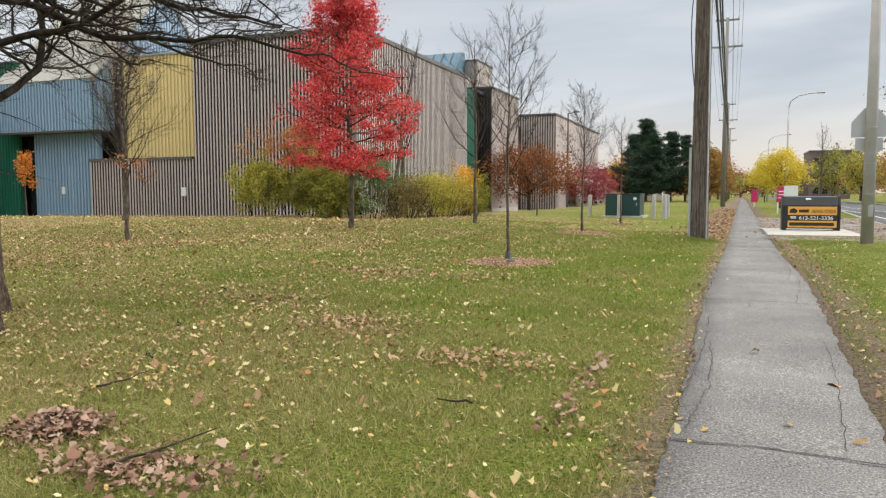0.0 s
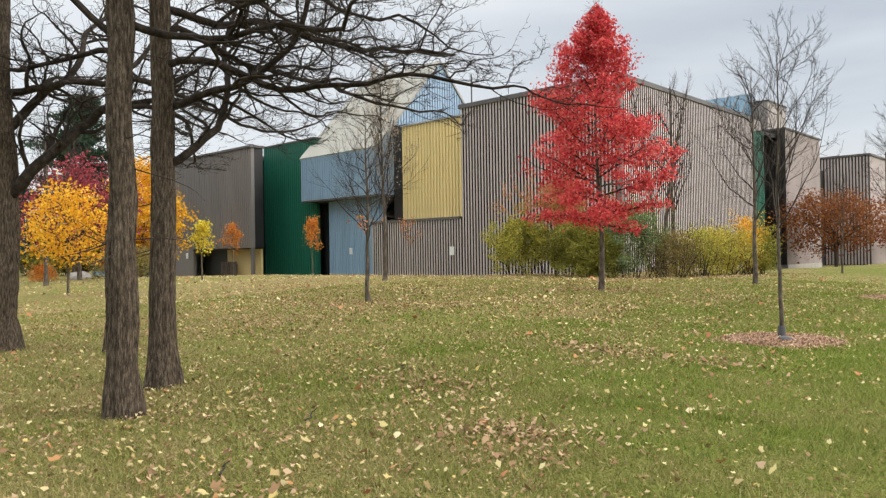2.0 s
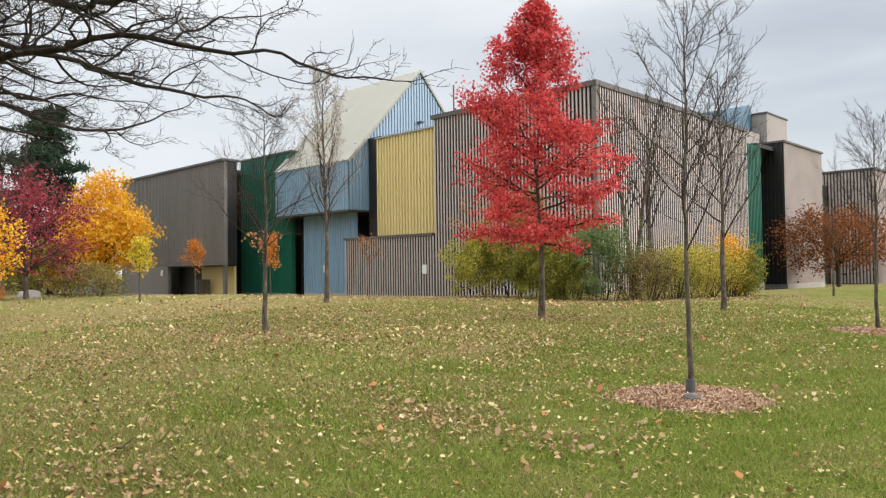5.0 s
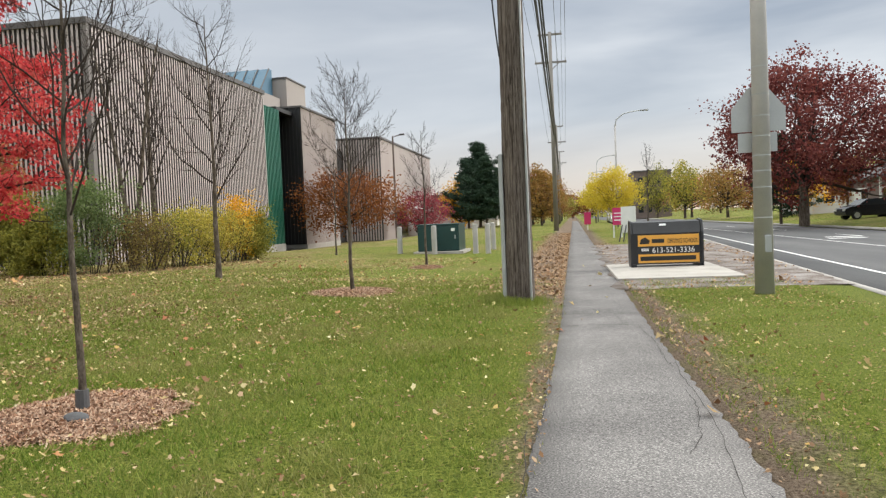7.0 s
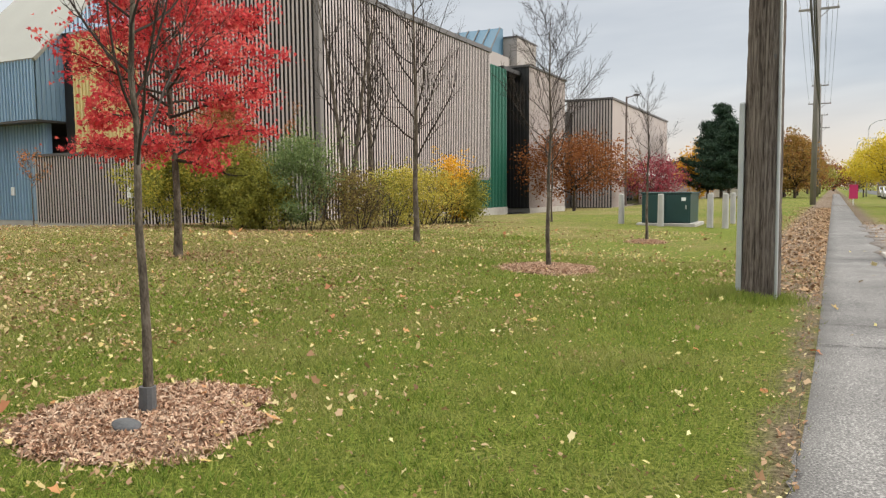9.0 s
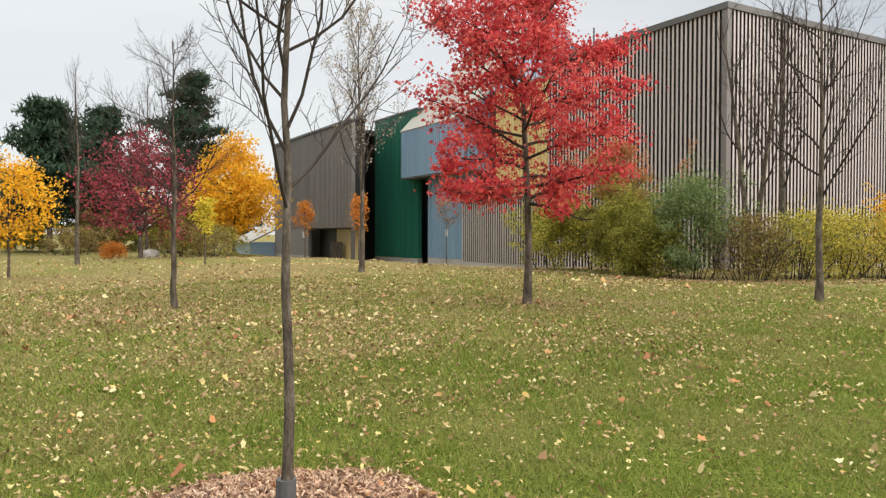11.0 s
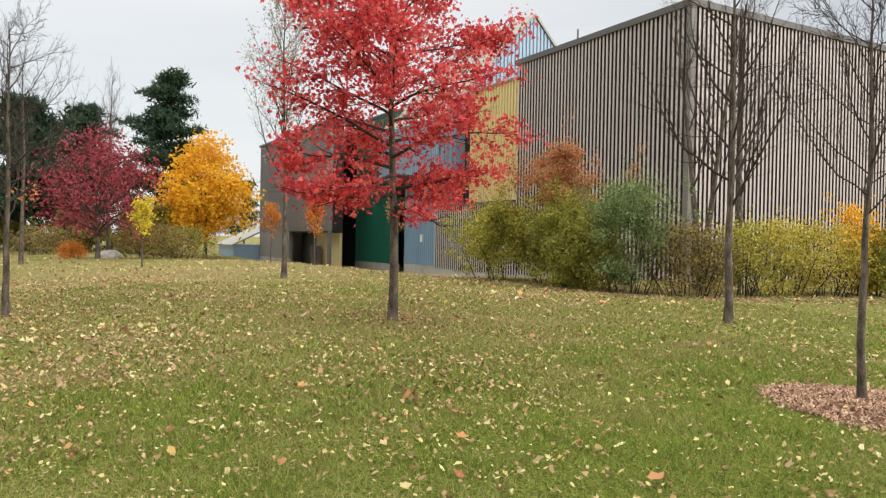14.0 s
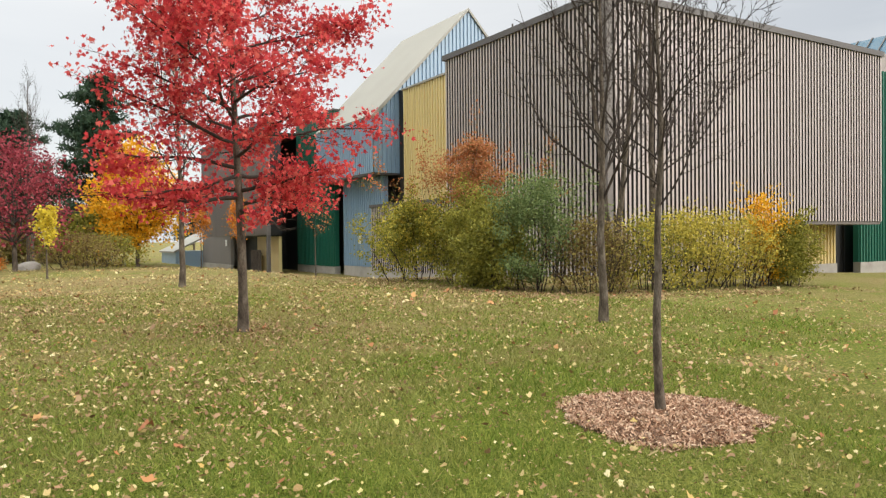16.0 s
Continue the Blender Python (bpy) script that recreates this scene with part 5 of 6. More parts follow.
# old bare oaks at the start
oak(-6.85, 5.70, 12.5, 0.142, 51, [(4.4, 38, 5.0, -2, 0.06), (4.0, 62, 3.9, 0, 0.045), (4.9, 70, 4.7, 4, 0.055), (5.0, 25, 4.3, 0, 0.05)], "old bare oak with furrowed bark and crooked limbs")
oak(-8.02, 6.67, 13.0, 0.155, 52, [(2.7, 44, 3.8, 26, 0.055), (3.4, 54, 4.1, 6, 0.05), (3.9, 36, 4.5, 6, 0.05), (4.6, 60, 4.3, 4, 0.055), (4.3, 85, 3.9, 8, 0.045)], "old bare oak with low spreading limbs")
oak(-11.3, 7.5, 12.0, 0.14, 53, [(4.4, 50, 3.9, 4, 0.05), (4.0, 75, 3.6, 6, 0.045), (4.8, 210, 3.1, 10, 0.05)], "old bare oak with a straight trunk", 8)
oak(-12.95, 6.3, 13.5, 0.26, 54, [(2.5, 32, 3.9, 40, 0.11), (3.6, 75, 3.9, 22, 0.08), (4.2, 50, 3.7, 12, 0.07), (3.8, 190, 3.5, 15, 0.08)], "large old bare oak forking low", 9)
oak(-1.8, -3.0, 12.0, 0.2, 55, [(7.5, 112, 4.3, 25, 0.07)], "old bare oak behind the start of the path", 6)

# shrubs along the building
shrub(-20.0, 29.6, 2.8, 2.4, 2.6, 61, "yellow green shrub, bushy to the ground", L_LIME, 11050, 0.095)
shrub(-18.7, 31.0, 2.6, 2.6, 4.7, 62, "tall shrub turning orange at the top", L_OLIVE, 13600, 0.095, second=L_COPPER, stems=12)
shrub(-17.2, 30.0, 2.4, 2.2, 2.5, 63, "dense olive green shrub by the wall", L_OLIVE, 10200, 0.095)
shrub(-14.9, 30.4, 2.4, 2.4, 3.3, 64, "feathery green shrub by the wall", L_GREEN, 8200, 0.084, stems=14)
shrub(-16.0, 29.9, 2.2, 2.0, 2.0, 59, "dense olive green shrub by the wall", L_OLIVE, 7650, 0.095)
shrub(-13.5, 31.2, 2.2, 2.0, 2.0, 65, "half bare shrub with brown stems", L_BRONZE, 3400, 0.084, stems=26)
shrub(-13.2, 32.8, 2.2, 2.2, 2.1, 66, "half bare shrub with yellow leaves", L_LIME, 2618, 0.090, stems=22)
shrub(-12.9, 34.4, 2.3, 2.3, 2.2, 67, "yellow green shrub by the wall", L_STRAWLEAF, 3526, 0.090, stems=24)
shrub(-12.6, 35.9, 2.2, 2.2, 2.1, 68, "yellow leaved shrub by the wall", L_STRAWLEAF, 3526, 0.084, stems=24)
shrub(-12.4, 36.8, 0.75, 0.75, 2.75, 69, "narrow shrub with bright golden leaves", L_GOLD, 2600, 0.090, stems=7)
shrub(-12.1, 37.45, 1.2, 1.2, 1.9, 70, "olive green shrub at the row's end", L_OLIVE, 7650, 0.090)
# slim bare trees rising from the shrubs
young_tree(-15.1, 33.4, 8.6, 0.12, 71, "bare tree leaning out of the shrubs", limbs=9, reach=0.28, angle=0.6, lift=0.14, crown_from=0.3, lean=-1.2)
young_tree(-15.0, 33.6, 8.4, 0.12, 72, "bare tree leaning out of the shrubs", limbs=9, reach=0.28, angle=0.6, lift=0.14, crown_from=0.3, lean=1.3)
young_tree(-15.4, 35.6, 9.0, 0.14, 73, "bare upright tree among the shrubs", limbs=12, reach=0.26, angle=0.6, lift=0.15, crown_from=0.3)
# trees beyond the lawn
broad_tree(-27.6, 12.6, 4.3, 3.0, 1.3, 88, "small tree with yellow orange leaves", L_GOLD, 4200, 0.10, 0.05)
broad_tree(-51.3, 26.0, 8.6, 6.2, 1.6, 81, "round tree with golden yellow leaves", L_GOLD, 13000, 0.19, 0.14)
broad_tree(-43.2, 18.8, 7.2, 6.4, 1.6, 82, "round tree with crimson leaves", L_CRIMSON, 5500, 0.16, 0.14)
pine(-58.0, 24.7, 13.8, 9.0, 83, "tall dark pine beyond the lawn", clumps=1500, crown_from=0.10)
pine(-63.0, 15.0, 11.6, 11.0, 84, "dark spreading pine beyond the lawn", clumps=1300, crown_from=0.15)
pine(-66.0, 19.0, 11.8, 10.0, 85, "dark spreading pine beyond the lawn", clumps=1300, crown_from=0.12)
for k, (x, y, h) in enumerate(((-38.0, 15.3, 9.0), (-46.0, 19.5, 10.5), (-52.0, 20.0, 10.0), (-60, 10.0, 8.0))):
    young_tree(x, y, h, 0.1, 90 + k, "tall bare tree on the far lawn", limbs=15, reach=0.26, angle=0.5, lift=0.18, crown_from=0.3, group="far bare trees")
for k, (x, y) in enumerate(((-44, 22), (-48, 24), (-56, 23), (-60, 22), (-55, 16))):
    shrub(x, y, 4.2, 4.2, 2.0, 100 + k, "dark olive undergrowth beneath the pines", L_OLIVE if k % 2 else L_BRONZE, 2400, 0.14, stems=16)
for k in range(9):
    shrub(-80 + 3.1 * k, 3.0 + 2.6 * k + 2 * (k % 2), 8.0, 5.0, 3.0 + 0.5 * (k % 3), 230 + k, "tall dark hedge growth behind the pines", L_OLIVE if k % 3 else L_BRONZE, 3600, 0.26, stems=6)
shrub(-45.5, 17.6, 2.0, 1.6, 0.9, 120, "low orange shrub near the boulder", L_ORANGE, 1400, 0.1, stems=12)
broad_tree(-17.0, 68.0, 6.6, 9.0, 1.7, 86, "wide low tree with rust brown leaves", L_RUST, 9500, 0.17, 0.16, top=0.3)
broad_tree(-14.5, 88.0, 5.2, 7.0, 0.8, 87, "dark crimson shrubby tree", L_CRIMSON, 5000, 0.17, 0.12)
for k, (x, y, h, w) in enumerate(((-10.6, 110, 11.8, 7.5), (-7.4, 113, 10.2, 6.5), (-13.0, 116, 10.2, 7.5), (-9.2, 105, 9.4, 6.4), (-5.6, 118, 10.0, 6.0))):
    pine(x, y, h, w, 130 + k, "dark pine beside the street", clumps=1700, crown_from=0.08)
broad_tree(-14.5, 118, 8.0, 6.5, 1.0, 140, "golden tree beside the pines", L_GOLD, 5000, 0.25)
for k, (x, y, h, w) in enumerate(((-2.2, 112, 8.6, 6.0), (-3.8, 122, 9.2, 7.0), (-2.6, 140, 9.6, 7.5), (-1.5, 165, 10.0, 7.5), (-2.0, 195, 11, 9.0))):
    broad_tree(x, y, h, w, 1.4, 141 + k, "street tree with orange brown leaves", L_RUST if k % 2 else L_AMBER, 6000, 0.24, group="street trees")
broad_tree(4.8, 70.0, 5.2, 4.6, 1.7, 151, "street tree with yellow leaves", L_YELLOW, 8500, 0.13, 0.1, group="street trees")
broad_tree(5.6, 120.0, 6.5, 5.0, 1.8, 152, "street tree with yellow leaves", L_YELLOW, 4000, 0.2, 0.1, group="street trees")
young_tree(12.2, 112, 10.0, 0.13, 153, "bare tall street tree", limbs=15, reach=0.3, angle=0.6, lift=0.14, crown_from=0.3)
broad_tree(17.0, 62.0, 11.6, 13.0, 2.6, 154, "big oak with dark maroon leaves", L_MAROON, 27000, 0.19, 0.36, top=0.30, thin=0.6, base=0.0, at_tips=0.12)
broad_tree(23.5, 58.0, 9.0, 8.5, 2.4, 155, "big oak with dark maroon leaves", L_MAROON, 14000, 0.14, 0.25, base=0.2)
pine(16.6, 66.0, 6.6, 4.5, 156, "dark green spruce by the road", base=0.1, crown_from=0.08)
for k, (x, y, h, w, lf, lb) in enumerate(((16.8, 110, 7.4, 6.5, L_LIME, "yellow green tree"), (20.5, 102, 6.6, 8.0, L_AMBER, "orange leaved tree"), (19.0, 118, 6.2, 7.0, L_COPPER, "orange leaved tree"), (24.5, 88, 6.4, 7.5, L_GOLD, "golden leaved tree"), (15.8, 130, 8.4, 6, L_OLIVE, "olive green tree"), (27, 82, 5.2, 5.0, L_RUST, "russet shrubby tree"))):
    broad_tree(x, y, h, w, 1.5, 160 + k, lb + " across the road", lf, 5200, 0.21, base=0.3, group="trees across the road")
for k in range(14):
    broad_tree(-90 + 9.5 * (k % 7) if k < 7 else 30 + 9 * (k - 7), (34 + 5 * (k % 3)) * (1 if k < 7 else 3.4) + (0 if k < 7 else 20), 7.5 + (k * 3) % 4, 9.0, 1.2, 180 + k, "far tree in thinning autumn leaf", (L_OLIVE, L_BRONZE, L_RUST)[k % 3], 2200, 0.34, group="far trees") if k >= 7 else pine(-88 - 3 * k, -6 + 8 * k, 10 + k % 3, 8, 180 + k, "dark pine in the far distance", clumps=500)

# trees that close the street
for k in range(12):
    broad_tree(-34 + 6.4 * k + (k % 3), 235 + 17 * (k % 4), 9 + (k * 5) % 5, 13, 1.0, 210 + k, "hazy autumn tree closing the end of the street", (L_AMBER, L_OLIVE, L_RUST, L_BRONZE)[k % 4], 2600, 0.5, 0.25, base=0.0, group="trees at the street's end")

# ---- street furniture ----


def wood_pole(x, y, height, r0, r1, label, near=False):
    t = thing("utility_pole", (x, y, float(land(x, y)) - 0.1), label, "utility pole", "utility poles")
    if near:
        rng = np.random.default_rng(77)
        k, n = 44, 120
        a = np.arange(k) * 2 * np.pi / k
        ph = rng.uniform(0, 6.28, k)
        v = []
        for i in range(n + 1):
            q = i / n
            r = r0 + (r1 - r0) * q + 0.02 * math.exp(-q * height * 1.5)
            g = 1 - 0.05 * (np.sin(ph * 3 + 1.3 * np.sin(q * 17 + ph)) > 0.45) + 0.012 * rng.normal(size=k)
            v.append(np.stack((r * g * np.cos(a), r * g * np.sin(a), np.full(k, q * height)), 1))
        i = (np.arange(n)[:, None] * k + np.arange(k)[None]).ravel()
        j = (np.arange(n)[:, None] * k + (np.arange(k)[None] + 1) % k).ravel()
        part("shaft", mesh_np("shaft", np.array(v).reshape(-1, 3), np.stack((i, j, j + k, i + k), 1)), M_WOODPOLE, t, "grey weathered split timber")
    else:
        part("shaft", rod((0, 0, 0), (0, 0, height), r0, r1, 14), M_FARPOLE, t, smooth=True)
    return t


near_pole = wood_pole(-0.08, 20.85, 15.5, 0.235, 0.16, "thick weathered timber utility pole beside the footpath", True)
part("cable_guard", box((-0.285, -0.12, 0.0), (-0.215, 0.02, 2.6), 0.02), M_GALV, near_pole, "grey metal cable guard")
part("ground_rod", rod((0.19, -0.16, 0.0), (0.155, -0.12, 7.5), 0.022), M_GALV, near_pole)
for z in (1.55, 3.1, 5.2):
    part("strap", rod((0, 0, z), (0, 0, z + 0.05), 0.223 - 0.004 * z, None, 24), M_COPING, near_pole)
loop = [(-0.2 - 0.10 * math.sin(q * 3.14), -0.1, 4.2 + 3.0 * q) for q in np.linspace(0, 1, 14)]
part("loose_cable", tubes("loose_cable", [(loop, [0.014] * 14, 6)]), M_WIRE, near_pole)
for z in (8.0, 8.6, 9.3):
    part("bracket", box((0.1, -0.3, z), (0.32, -0.1, z + 0.12)), M_GALV, near_pole)


def cross_pole(x, y, height, r):
    t = wood_pole(x, y, height, r, r * 0.65, "tall timber utility pole with cross arms")
    for z, w in ((height - 0.3, 1.05), (height - 2.75, 1.4)):
        part("cross_arm", box((-w, -0.07, z), (w, 0.07, z + 0.16), 0.01), M_FARPOLE, t)
        for xx in (-w + 0.1, -w * 0.45, w * 0.45, w - 0.1):
            part("insulator", rod((xx, 0, z + 0.16), (xx, 0, z + 0.42), 0.06, 0.03, 8), M_GALV, t)
    for s in (-1, 1):
        part("brace", rod((0, -0.08, height - 3.4), (s * 0.8, -0.08, height - 2.7), 0.03), M_FARPOLE, t)
    return t


cross_pole(0.1, 75.0, 17.8, 0.23)
cross_pole(0.2, 125.0, 15.6, 0.24)
cross_pole(0.5, 172.0, 15.6, 0.24)
wires = thing("overhead_wires", (0, 0, 0), "black overhead power and telephone wires", "cable", kind="")


def wire(p, q, sag, r=0.014):
    pts = [tuple(a + (b_ - a) * f for a, b_ in zip(p[:2], q[:2])) + (p[2] + (q[2] - p[2]) * f - sag * 4 * f * (1 - f),) for f in np.linspace(0, 1, 24)]
    part("wire", tubes("wire", [(pts, [r] * 24, 5)]), M_WIRE, wires)


for dx, z0, z1, r in ((0.02, 8.6, 8.3, 0.045), (0.1, 9.2, 8.9, 0.035), (0.15, 9.9, 9.6, 0.04), (0.06, 8.1, 7.9, 0.025)):
    wire((dx, 20.8, z0), (0.3, 75, z1), 0.9, r)
    wire((dx, 20.8, z0), (-0.4, -30, z0), 0.9, r)
    wire((0.3, 75, z1), (0.4, 125, z1), 0.6, r)
for dx in (-1.0, -0.5, 0.5, 1.0):
    wire((dx - 0.1, 20.8, 15.3), (0.1 + dx, 75, 17.9), 0.7)
    wire((0.1 + dx, 75, 17.9), (0.2 + dx, 125, 15.6), 0.5)
for dx in (-1.3, -0.6, 0.6, 1.3):
    wire((0.1 + dx, 75, 15.4), (0.2 + dx, 125, 13.1), 0.5)
    wire((dx * 0.8 - 0.1, 20.8, 13.6), (0.1 + dx, 75, 15.4), 0.7)

# concrete lamp post with the backs of two traffic signs
lamp = thing("street_lamp", (3.93, 21.35, 0.0), "round concrete street lamp post carrying two road signs", "street lamp")
part("post", rod((0, 0, -0.2), (0, 0, 9.0), 0.155, 0.095, 24), M_POLE_CONC, lamp, smooth=True)
for z in (1.28, 1.78, 2.05, 2.3, 2.62, 2.95, 3.3, 3.75):
    part("strap", rod((0, 0, z), (0, 0, z + 0.018), 0.157 - 0.0066 * z, None, 24), M_GALV, lamp, "steel band")
part("cover_plate", box((-0.02, -0.16, 0.72), (0.085, -0.135, 1.0), 0.008), M_GALV, lamp)
part("school_sign_back", prism([(-0.43, 2.72), (0.43, 2.72), (0.43, 3.1), (0.15, 3.45), (-0.15, 3.45), (-0.43, 3.1)], "y", 0.145, 0.15), M_SIGNBACK, lamp, "bare metal back of a pentagonal sign")
part("tab_sign_back", box((-0.33, 0.145, 2.38), (0.29, 0.152, 2.70)), M_SIGNBACK, lamp)
part("lamp_arm", rod((0, 0, 8.8), (2.4, 0, 9.6), 0.05, 0.035), M_GALV, lamp)
part("lamp_head", box((2.3, -0.12, 9.52), (3.0, 0.12, 9.68), 0.04), M_GALV, lamp)


def far_lamp(x, y, h):
    t = thing("street_lamp", (x, y, 0.0), "grey street lamp with a curved arm", "street lamp", "far street lamps")
    arm = [(0.0, 0, h - 1.0), (0.15, 0, h - 0.4), (0.8, 0, h + 0.1), (1.8, 0, h + 0.3), (2.7, 0, h + 0.35)]
    part("post", rod((0, 0, -0.1), (0, 0, h - 1.0), 0.11, 0.075, 12), M_POLE_CONC, t, smooth=True)
    part("arm", tubes("arm", [(arm, [0.07, 0.06, 0.05, 0.05, 0.045], 8)]), M_GALV, t)
    part("lamp_head", box((2.5, -0.13, h + 0.27), (3.2, 0.13, h + 0.42), 0.04), M_GALV, t)


far_lamp(6.0, 82.0, 10.9)
far_lamp(6.3, 128.0, 10.2)
far_lamp(6.6, 172.0, 10.2)

# advertising box on its concrete pad
pad_y = 27.6
solid("concrete_pad", box((1.78, 24.5, -0.25), (4.42, 28.9, 0.065), 0.015), M_CONCRETE, "pale concrete pad under the advertising box", "pad", kind="structure")
ad = thing("advertising_box", (3.22, pad_y, 0.065), "black advertising bin with orange printed driving lesson panels", "sign")
part("body", box((-0.85, 0.0, 0.06), (0.85, 0.62, 0.86), 0.01), M_BOARD, ad)
part("hood", prism([(-0.02, 0.84), (0.1, 1.12), (0.55, 1.15), (0.64, 0.84)], "x", -0.82, 0.82), M_BOARD, ad, "black sloping hood")
for s in (-1, 1):
    part("end_frame", prism([(-0.05, 0.0), (0.67, 0.0), (0.67, 0.84), (0.57, 1.18), (0.08, 1.15), (-0.05, 0.84)], "x", s * 0.86 - 0.025, s * 0.86 + 0.025), M_BOARD, ad)
    part("foot", box((s * 0.8 - 0.06, -0.05, 0), (s * 0.8 + 0.06, 0.66, 0.07)), M_BOARD, ad)
upper = part("panel", box((-0.70, -0.014, 0.52), (0.78, 0.0, 0.80)), M_ORANGE, ad, "orange printed panel")
lower = part("panel", box((-0.70, -0.014, 0.10), (0.78, 0.0, 0.32)), M_ORANGE, ad, "orange printed panel")
middle = part("number_panel", box((-0.70, -0.012, 0.325), (0.78, 0.0, 0.515)), M_BOARD, ad)


def lettering(body, size, at, parent, material, width=None):
    cu = bpy.data.curves.new("lettering", "FONT")
    cu.body, cu.size, cu.extrude, cu.align_x = body, size, 0.002, "LEFT"
    tmp = bpy.data.objects.new("lettering", cu)
    scene.collection.objects.link(tmp)
    bpy.context.view_layer.update()
    me = bpy.data.meshes.new_from_object(tmp.evaluated_get(bpy.context.evaluated_depsgraph_get()))
    bpy.data.objects.remove(tmp)
    xs = [v.co.x for v in me.vertices]
    k = width / (max(xs) - min(xs)) if width else 1
    me.transform(Matrix.Rotation(radians(90), 4, "X") @ Matrix.Diagonal((k, 1, 1, 1)))
    me.materials.clear()
    me.materials.append(material)
    ob = new("lettering", me)
    ob.parent, ob.location = parent, at
    return ob


lettering("613-521-3336", 0.185, (-0.36, -0.018, 0.355), middle, M_PAPER, 1.02)
lettering("DRIVING SCHOOL", 0.165, (0.02, -0.02, 0.585), upper, M_INK, 0.73)
part("logo_shape", prism([(-0.66, 0.58), (-0.44, 0.58), (-0.40, 0.66), (-0.52, 0.75), (-0.63, 0.70)], "y", -0.018, -0.0141), M_INK, upper)
part("name_bar", box((-0.36, -0.018, 0.60), (-0.06, -0.0141, 0.70)), M_INK, upper)
part("address_bar", box((-0.65, -0.018, 0.155), (0.70, -0.0141, 0.265)), M_INK, lower)
for z in (0.40, 0.44):
    part("small_print", box((-0.62, -0.016, z), (-0.44, -0.0121, z + 0.025)), M_PAPER, middle)
hood_print = part("hood_print", prism([(0.035, 0.96), (0.037, 0.96), (0.058, 1.01), (0.056, 1.01)], "x", -0.2, 0.24), M_PAPER, ad)
part("hood_emblem", prism([(0.053, 1.03), (0.056, 1.03), (0.078, 1.08), (0.075, 1.08)], "x", -0.16, 0.0), M_PAPER, ad)

# green cabinet with bollards
cab = thing("transformer_cabinet", (-3.7, 38.9, 0.1), "dark green metal transformer cabinet on a concrete base", "electrical cabinet")
part("base", box((-1.65, -1.3, -0.3), (0.4, 1.0, 0.1), 0.02), M_CONCRETE, cab)
part("body", box((-1.49, -1.1, 0.1), (0.21, 0.85, 1.15), 0.03), M_BOX, cab)
part("lid", box((-1.53, -1.14, 1.15), (0.25, 0.89, 1.21), 0.02), M_BOX, cab)
for x0, x1 in ((-1.44, -0.66), (-0.62, 0.16)):
    d = part("door", box((x0, -1.125, 0.16), (x1, -1.1, 1.1), 0.008), M_BOX, cab)
    part("handle", box((x1 - 0.12, -1.15, 0.6), (x1 - 0.08, -1.125, 0.75)), M_GALV, d)
part("warning_label", box((-0.1, -1.13, 0.9), (0.05, -1.1255, 1.02)), M_PAPER, cab)
bollard = thing("bollard", (0, 0, 0), "grey concrete bollard with a rounded top", "bollard", "bollards round the cabinet")
part("post", rod((0, 0, -0.2), (0, 0, 1.18), 0.11, 0.105, 14), M_POLE_CONC, bollard, smooth=False)
bm = bmesh.new()
bmesh.ops.create_uvsphere(bm, u_segments=14, v_segments=6, radius=0.105, matrix=Matrix.Translation((0, 0, 1.17)) @ Matrix.Diagonal((1, 1, 0.4, 1)))
part("cap", bm, M_POLE_CONC, bollard)
bollard.location = (-6.05, 38.3, 0.05)
for x, y in ((-5.5, 41.0), (-4.42, 37.3), (-2.8, 37.6), (-2.28, 37.4), (-2.4, 41.0)):
    copy_thing(bollard, pose(x, y, 0.05))

# small boards on the verge
board = thing("lawn_sign", (3.8, 52.0, 0.0), "magenta board on two posts", "sign")
part("panel", box((-0.28, 0, 0.75), (0.28, 0.04, 1.75)), M_PINK, board)
for z in (1.0, 1.2, 1.4):
    part("print_bar", box((-0.2, -0.005, z), (0.2, -0.001, z + 0.06)), M_PAPER, board)
for x in (-0.22, 0.22):
    part("post", box((x - 0.04, 0, -0.1), (x + 0.04, 0.05, 0.75)), M_WHITE, board)
board = thing("lawn_sign", (3.9, 46.0, 0.0), "blank white board leaning on black stakes", "sign")
part("panel", box((-0.36, 0, 0.45), (0.36, 0.04, 1.75)), M_WHITE, board)
for x in (-0.5, -0.3):
    part("stake", rod((x, -0.3, 0), (x + 0.2, 0.05, 0.9), 0.03), M_BOARD, board)
board = thing("lawn_sign", (2.9, 76.0, 0.0), "small red board on a white post", "sign")
part("panel", box((-0.3, 0, 0.5), (0.3, 0.04, 1.6)), M_PINK, board)
part("post", box((-0.05, 0.04, -0.1), (0.05, 0.1, 0.9)), M_WHITE, board)

# houses and cars across the road


